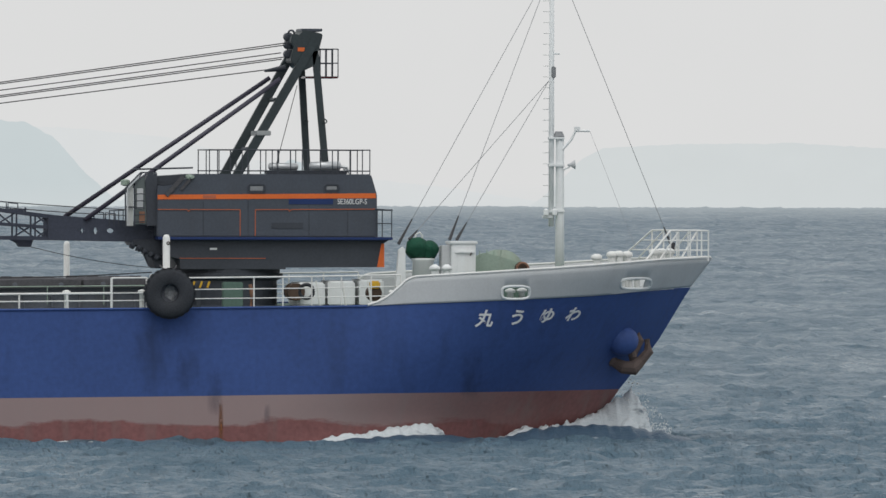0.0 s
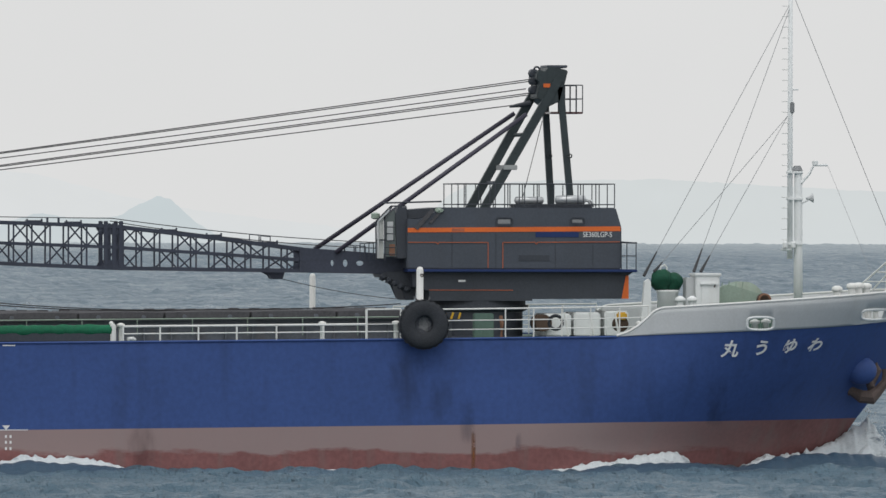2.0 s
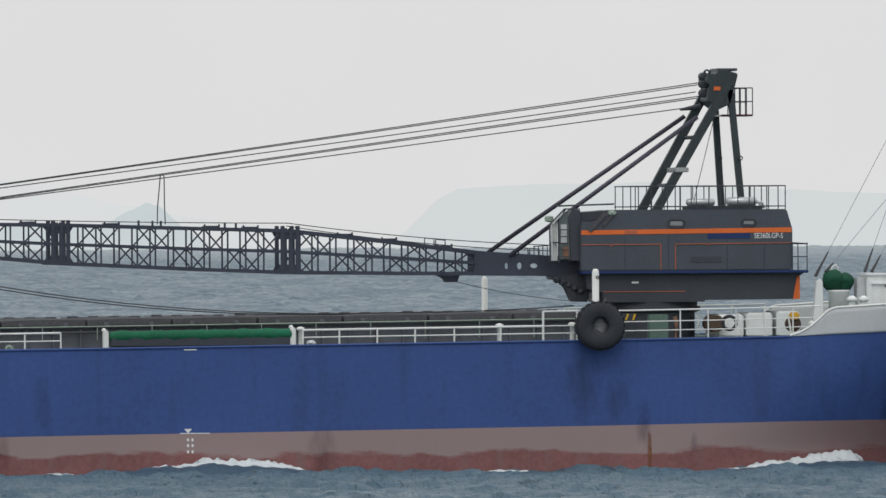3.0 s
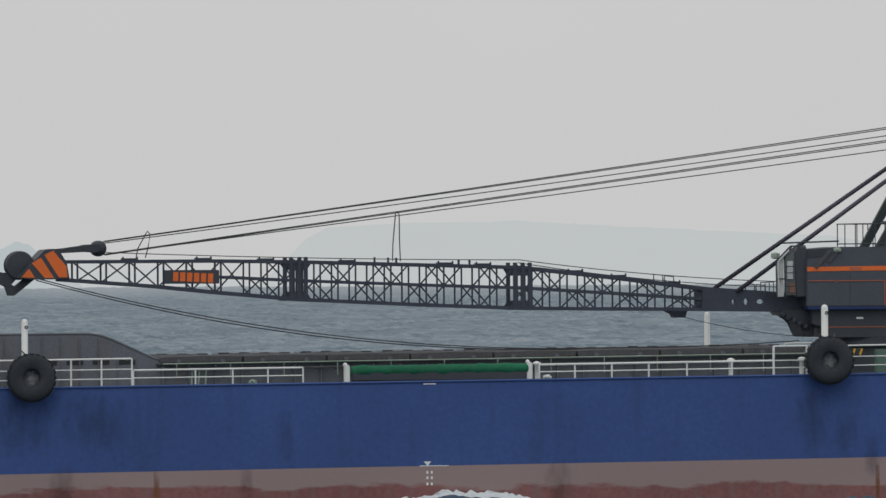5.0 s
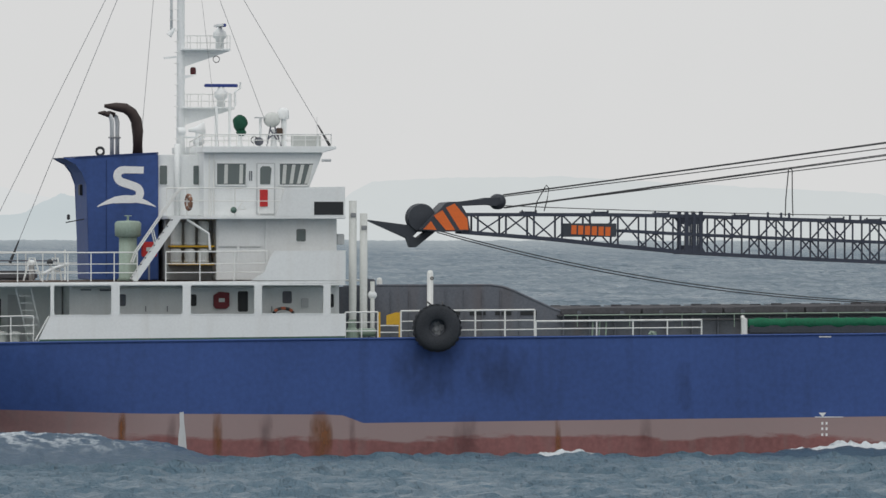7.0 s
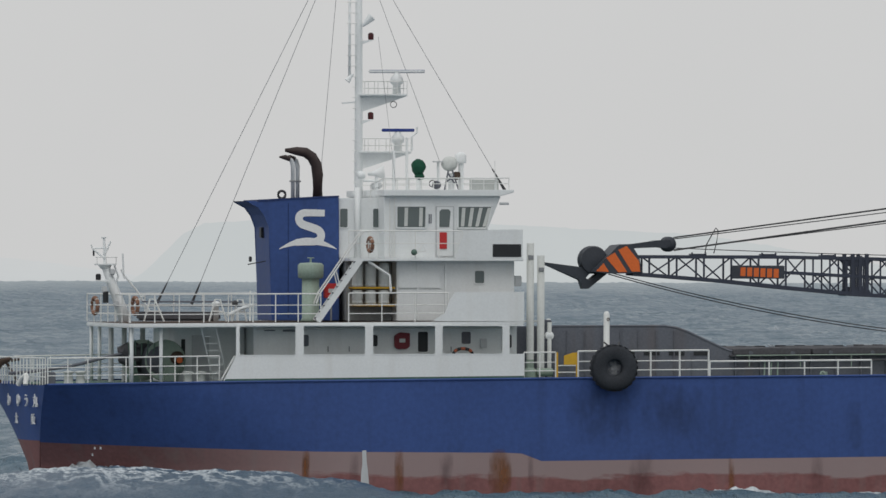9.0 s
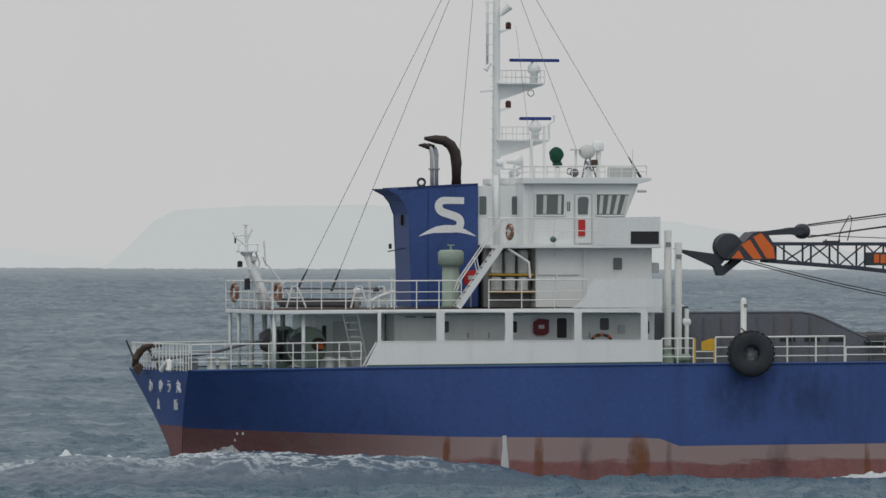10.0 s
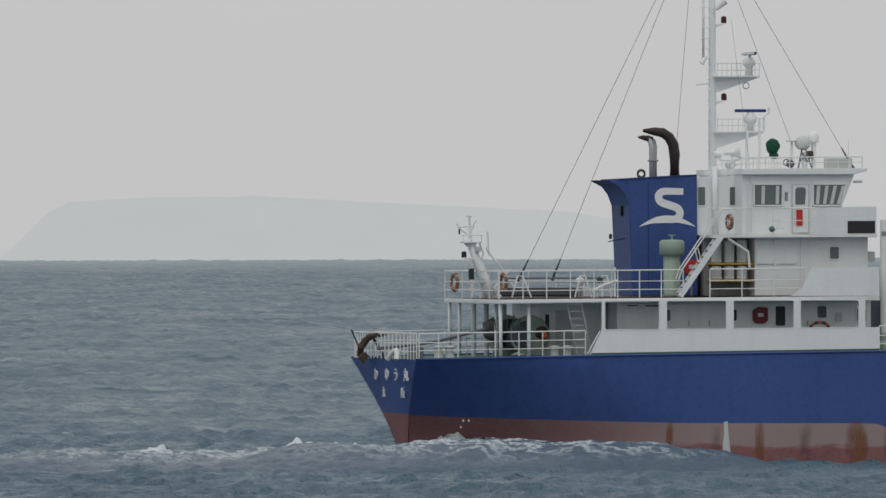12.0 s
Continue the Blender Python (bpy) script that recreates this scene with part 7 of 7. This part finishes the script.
part("motor", ball((-43.1, -5.7, 6.55), 0.12, sub=2), WIRE, jb)
part("post", rod((-43.0, -5.7, 5.9), (-43.0, -5.7, 6.4), 0.05, 8), WHITE, jb)
part("gate_post", rod((-42.6, -6.2, 5.9), (-42.6, -6.2, 7.02), 0.035, 6), WHITE_TRIM, jb)
ds = thing("deck_stores", (-45.2, -1.5, 5.88), "grey-brown covered stores between low rails aft", "stores")
part("cover", box(-46.1, -43.2, -2.6, -0.4, 5.88, 6.22, 0.08), HATCH, ds)
for z in (6.45, 6.6):
    part("bar", rod((-46.2, -2.7, z), (-42.4, -2.7, z), 0.03, 6), COAMING, ds)
vp = thing("vent_post", (-43.6, -4.2, 5.88), "short white mushroom vent on the boat deck", "vent")
part("tube", turned([(0.1, 0), (0.1, 0.55), (0.16, 0.6), (0.16, 0.7), (0.05, 0.75)], (-43.6, -4.2, 5.88), seg=14), WHITE, vp, "", True)


# ---- foam of the bow wave and the wake ----
def foam_material(name, cover, scale, stretch, lace=False):
    """Churned water: white foam in torn patches over green-grey water."""
    m = bpy.data.materials.new(name)
    m.use_nodes = True
    n, l = m.node_tree.nodes, m.node_tree.links
    b = n["Principled BSDF"]
    tc, mp, tex, fine, at = (n.new(k) for k in ("ShaderNodeTexCoord", "ShaderNodeMapping", "ShaderNodeTexNoise", "ShaderNodeTexNoise", "ShaderNodeAttribute"))
    at.attribute_name = "cover"
    mp.inputs["Scale"].default_value = stretch
    l.new(tc.outputs["Object"], mp.inputs["Vector"])
    for k, s in ((tex, scale), (fine, scale * 5)):
        k.inputs["Scale"].default_value, k.inputs["Detail"].default_value, k.inputs["Roughness"].default_value = s, 8, 0.68
        l.new(mp.outputs[0], k.inputs["Vector"])
    add, ramp = n.new("ShaderNodeMath"), n.new("ShaderNodeMapRange")
    add.operation = "ADD"
    src = tex.outputs["Fac"]
    if lace:
        # thin branching lines of foam on smooth water
        for kind, value in (("SUBTRACT", 0.5), ("ABSOLUTE", 0.0), ("MULTIPLY", -4.5), ("ADD", 0.68)):
            step = n.new("ShaderNodeMath")
            step.operation, step.inputs[1].default_value = kind, value
            l.new(src, step.inputs[0])
            src = step.outputs[0]
    l.new(src, add.inputs[0])
    l.new(at.outputs["Fac"], add.inputs[1])
    ramp.inputs["From Min"].default_value, ramp.inputs["From Max"].default_value = 1.0 - cover, (1.34 if lace else 1.16) - cover
    l.new(add.outputs[0], ramp.inputs["Value"])
    white, mix, rm = n.new("ShaderNodeMix"), n.new("ShaderNodeMix"), n.new("ShaderNodeMapRange")
    white.data_type = mix.data_type = "RGBA"
    white.inputs["A"].default_value, white.inputs["B"].default_value = (0.48, 0.55, 0.58, 1), (0.82, 0.85, 0.87, 1)
    l.new(fine.outputs["Fac"], white.inputs["Factor"])
    l.new(ramp.outputs["Result"], mix.inputs["Factor"])
    mix.inputs["A"].default_value = (0.05, 0.09, 0.135, 1)
    l.new(white.outputs["Result"], mix.inputs["B"])
    l.new(mix.outputs["Result"], b.inputs["Base Color"])
    rm.inputs["To Min"].default_value, rm.inputs["To Max"].default_value = 0.35, 0.9
    l.new(ramp.outputs["Result"], rm.inputs["Value"])
    l.new(rm.outputs["Result"], b.inputs["Roughness"])
    b.inputs["IOR"].default_value = 1.33
    bp = n.new("ShaderNodeBump")
    bp.inputs["Strength"].default_value, bp.inputs["Distance"].default_value = 0.7, 0.12
    l.new(fine.outputs["Fac"], bp.inputs["Height"])
    l.new(bp.outputs[0], b.inputs["Normal"])
    return m


FOAM = foam_material("white_foam", 0.52, 1.5, (0.6, 1, 1.6))
WAKE = foam_material("wake_foam", 0.46, 1.1, (0.6, 0.3, 1), True)


def foam_ridge(t, name, x0, x1, crest, width, wall=True, y_of=None, material=None, n=None, label="", boost=0.0, rough=1.0):
    """Foam heaped against the hull: crest(u) its height from stern to bow, width its reach over the water."""
    n = n or max(24, int((x1 - x0) * 18))
    m = 9
    bm = bmesh.new()
    lay = bm.verts.layers.float.new("cover")
    rows = []
    for i in range(n + 1):
        u = i / n
        x = x0 + (x1 - x0) * u
        y0 = -(breadth(x, 0.2) - 0.25) if y_of is None else y_of(x)
        h = crest(u) * (1 + 0.3 * noise.noise((x * 0.9, 4.0, 0)) + 0.2 * noise.noise((x * 2.6, 1.0, 0)) + rough * (0.07 * noise.noise((x * 7, 2.0, 0)) + 0.03 * noise.noise((x * 16, 6.0, 0))))
        row = []
        for k in range(m + 1):
            s = k / m
            prof = math.sin(math.pi * min(1, 0.22 + 0.78 * s)) ** 0.8 if wall else math.sin(math.pi * s) ** 0.8
            jit = 0.12 * noise.noise((x * 3, s * 5, 1.0))
            v = bm.verts.new((x, y0 - width * s + jit, SEA - 0.3 + (max(0, h) + 0.2) * prof * (1 + 0.16 * rough * noise.noise((x * 5, s * 6, 3)))))
            v[lay] = (0.30 + boost) * math.sin(math.pi * min(max(u, 0.0), 1.0)) ** 0.5 * (1 - 0.7 * s) + 0.02
            row.append(v)
        rows.append(row)
    for A, B in zip(rows, rows[1:]):
        for k in range(m):
            bm.faces.new((A[k], B[k], B[k + 1], A[k + 1]))
    return part(name, bm, material or FOAM, t, label, True)


bw = thing("bow_wave", (15, -3, SEA), "white foaming bow wave curling from the stem", "bow wave", kind="stuff")
CREST = [(11.6, 0.2), (12.6, 0.55), (13.4, 0.62), (14.2, 0.66), (15.0, 0.85), (15.6, 1.05), (16.2, 1.35), (16.8, 1.7), (17.1, 1.85), (17.35, 1.3), (17.75, 0.3)]
foam_ridge(bw, "crest_foam", 11.6, 17.75, lambda u: ease(11.6 + 6.15 * u, CREST), 1.5, boost=0.26)
foam_ridge(bw, "stem_plume", 16.2, 18.1, lambda u: 0.95 * math.sin(math.pi * u ** 0.7) ** 1.2, 1.2, wall=False, y_of=lambda x: 0.3 - (17.9 - x) * 0.55, boost=0.3)
foam_ridge(bw, "side_crest", 4.2, 10.0, lambda u: ease(u, [(0, 0.1), (0.2, 0.28), (0.5, 0.52), (0.7, 0.7), (0.85, 0.8), (0.95, 0.55), (1, 0.1)]), 1.0, boost=0.2)
# the smooth dark wave face before the foam
foam_ridge(bw, "wave_face", 10.6, 19.2, lambda u: 0.72 * math.sin(math.pi * u) ** 0.8, 3.0, wall=False, y_of=lambda x: -breadth(min(x, 14.0), 0.2) - 0.9, boost=-0.75, rough=0.25)
foam_ridge(bw, "wave_face", 4.5, 12.6, lambda u: 0.44 * math.sin(math.pi * u) ** 0.8, 2.4, wall=False, y_of=lambda x: -breadth(x, 0.2) - 0.8, boost=-0.75, rough=0.25)
bm = bmesh.new()
rs = random.Random(5)
for i in range(900):
    x = 15.2 + rs.random() ** 0.7 * 3.1
    z = SEA + rs.random() ** 1.2 * (0.5 + 1.75 * max(0.0, 1 - abs(x - 17.0) / 1.3))
    r = 0.01 + 0.026 * rs.random() ** 3
    bmesh.ops.create_icosphere(bm, subdivisions=1, radius=r, matrix=Matrix.Translation((x, 0.3 - breadth(min(x, 16.5), 0.5) - 0.2 - rs.random() * 1.2, z)))
sp = part("spray_drops", bm, MARK, bw, "fine white spray drops")
sp["kind"] = "stuff"
# scuffs below the tyres and rust runs
def stain_material(name, color, low, dense=0.26):
    m = bpy.data.materials.new(name)
    m.use_nodes = True
    n, l = m.node_tree.nodes, m.node_tree.links
    b = n["Principled BSDF"]
    b.inputs["Base Color"].default_value, b.inputs["Roughness"].default_value = (*color, 1), 0.8
    tc, mp, tex, at, mul, ramp = (n.new(k) for k in ("ShaderNodeTexCoord", "ShaderNodeMapping", "ShaderNodeTexNoise", "ShaderNodeAttribute", "ShaderNodeMath", "ShaderNodeMapRange"))
    at.attribute_name = "cover"
    mp.inputs["Scale"].default_value = (2.4, 1, 0.8)
    tex.inputs["Scale"].default_value, tex.inputs["Detail"].default_value = 1.6, 7
    l.new(tc.outputs["Object"], mp.inputs[0])
    l.new(mp.outputs[0], tex.inputs["Vector"])
    mul.operation = "MULTIPLY"
    l.new(tex.outputs["Fac"], mul.inputs[0])
    l.new(at.outputs["Fac"], mul.inputs[1])
    ramp.inputs["From Min"].default_value, ramp.inputs["From Max"].default_value, ramp.inputs["To Max"].default_value = low, low + 0.4, dense
    l.new(mul.outputs[0], ramp.inputs["Value"])
    l.new(ramp.outputs["Result"], b.inputs["Alpha"])
    return m


SCUFF = stain_material("rubber_scuff", (0.028, 0.042, 0.08), 0.2)
RUSTRUN = stain_material("rust_run", (0.22, 0.085, 0.03), 0.16, 0.75)
GRIME = stain_material("bottom_grime", (0.07, 0.035, 0.04), 0.2, 0.28)


def stain(parent, name, x0, x1, z0, z1, material):
    """A thin film of dirt on the ship's side, thinning out to its edges."""
    bm = bmesh.new()
    lay = bm.verts.layers.float.new("cover")
    g = []
    for i in range(9):
        col = []
        for k in range(9):
            x, z = x0 + (x1 - x0) * i / 8, z0 + (z1 - z0) * k / 8
            v = bm.verts.new((x, -breadth(x, z) - 0.006, z))
            v[lay] = (math.sin(math.pi * i / 8) * math.sin(math.pi * k / 8)) ** 0.6
            col.append(v)
        g.append(col)
    for A, B in zip(g, g[1:]):
        for k in range(8):
            bm.faces.new((A[k], B[k], B[k + 1], A[k + 1]))
    part(name, bm, material, parent, "brown rust run" if material is RUSTRUN else "dark dirty smear")


for x0, x1, z0, z1 in ((-1.3, 0.3, 1.0, 3.9), (0.2, 1.2, 1.1, 2.9), (1.3, 2.0, 0.2, 2.2), (-31.0, -28.0, 1.0, 3.9), (-28.2, -25.0, 1.2, 3.8), (-20.2, -19.4, 0.8, 3.3), (10.2, 11.2, 0.6, 3.0), (3.3, 3.6, 0.0, 0.9)):
    stain(topside, "rubber_smear", x0, x1, z0, z1, SCUFF)
for x0, x1 in ((-37.25, -36.8), (-33.75, -32.7), (-40.7, -40.35), (1.75, 1.95), (-24.6, -24.3)):
    stain(bottom, "rust_smear", x0, x1, -0.9, 1.3 if x0 < -30 else 1.0, RUSTRUN)
for x0, x1 in ((-38.95, -38.5), (-32.2, -31.9), (-35.6, -34.9), (-28.5, -27.2), (-10.5, -9.2), (-21.5, -20.9)):
    stain(bottom, "grime_smear", x0, x1, -0.9, 1.2, GRIME)
hf = thing("hull_foam", (-5, -7, SEA), "streaks of white foam washing along the hull", "foam", kind="stuff")
for x0, x1, h, w in ((-0.6, 3.0, 0.2, 0.9), (-5.5, -1.5, 0.26, 0.8), (-17.4, -10.2, 0.85, 1.4), (-26.4, -22.6, 0.46, 1.2), (-20.5, -18.2, 0.26, 0.8), (-42.6, -39.0, 0.7, 1.2)):
    foam_ridge(hf, "foam_streak", x0, x1, lambda u, h=h: h * math.sin(math.pi * u) ** 0.6 * (0.5 + u * 0.5), w, wall=False, y_of=lambda x: -breadth(x, 0.2) + 0.1)


foam_ridge(hf, "wave_face", -20.0, -8.0, lambda u: 0.5 * math.sin(math.pi * u) ** 1.2, 2.6, wall=False, y_of=lambda x: -breadth(x, 0.2) - 0.7, boost=-0.7, rough=0.25)


def wake_sheet(t, name, x0, x1, ya, yb, lift, peak):
    """A sheet of broken foam on the water behind the ship."""
    bm = bmesh.new()
    lay = bm.verts.layers.float.new("cover")
    nx, ny = int((x1 - x0) * 9), int((yb - ya) * 3.5)
    rows = []
    for i in range(nx + 1):
        u = i / nx
        row = []
        for j in range(ny + 1):
            w = j / ny
            x, y = x0 + (x1 - x0) * u, ya + (yb - ya) * w
            edge = math.sin(math.pi * u) ** 0.6 * math.sin(math.pi * w) ** 0.8
            z = SEA + lift - (lift + 0.6) * (1 - edge) ** 2 + 0.22 * noise.noise((x * 0.35, y * 0.22, 0)) + 0.10 * noise.noise((x * 0.9, y * 0.5, 4)) + 0.09 * noise.noise((x * 1.9, y * 1.1, 8)) + 0.06 * noise.noise((x * 4.5, y * 2.3, 2))
            v = bm.verts.new((x, y, z))
            v[lay] = peak * edge - 0.28 * (1 - edge)
            row.append(v)
        rows.append(row)
    for A, B in zip(rows, rows[1:]):
        for k in range(ny):
            bm.faces.new((A[k], B[k], B[k + 1], A[k + 1]))
    return part(name, bm, WAKE, t, "", True)


wk = thing("ship_wake", (-58, -4, SEA), "broken white wake foam trailing from the stern", "wake", kind="stuff")
wake_sheet(wk, "wake_foam", -72, -46.5, -22, 5, 0.6, 0.15)
wake_sheet(wk, "wake_foam", -60, -37.5, -24, -5.0, 1.0, 0.17)
wake_sheet(wk, "wake_foam", -92, -64, -24, 6, 0.34, 0.1)
foam_ridge(wk, "breaking_crest", -63.4, -59.4, lambda u: 0.95 * math.sin(math.pi * u ** 1.4), 2.0, wall=False, y_of=lambda x: -9.0)
foam_ridge(wk, "breaking_crest", -56.5, -53.0, lambda u: 1.1 * math.sin(math.pi * u ** 1.2), 2.0, wall=False, y_of=lambda x: -4.0)
foam_ridge(wk, "breaking_crest", -45.6, -41.2, lambda u: 0.72 * math.sin(math.pi * u ** 1.6) ** 0.8, 1.2, wall=False, y_of=lambda x: -9.6 - 0.1 * (x + 43))
foam_ridge(wk, "quarter_foam", -51.4, -45.0, lambda u: 1.15 * math.sin(math.pi * u) ** 0.5, 1.4, wall=False, y_of=lambda x: -breadth(x, 0.1) - 0.3 - 0.1 * (x + 43), boost=-0.06)
foam_ridge(wk, "stern_boil", -54.5, -50.2, lambda u: 0.8 * math.sin(math.pi * u) ** 0.5, 4.0, wall=False, y_of=lambda x: 1.5, boost=-0.05)


# ---- motion ----


def motions():
    """The ship and all on it sail on; the upper radar scanner turns; the waves drift."""
    times = [i * 0.5 for i in range(25)]
    for ob in MOVERS:
        b = BASE[ob]
        walk(ob, [(t, Matrix.Translation((b.x + ship_at(t), b.y, b.z))) for t in times])
    for ob, place, period, at in TURNING:
        n = 48
        walk(ob, [(12.0 * i / n, Matrix.Translation(place) @ Matrix.Rotation(-2 * math.pi * (12.0 * i / n - at) / period, 4, "Z")) for i in range(n + 1)])
    walk(sea, [(0.0, pose(0, 0, 0)), (6.0, pose(-4.0, -5.0, 0)), (12.0, pose(-8.0, -10.0, 0))])


motions()
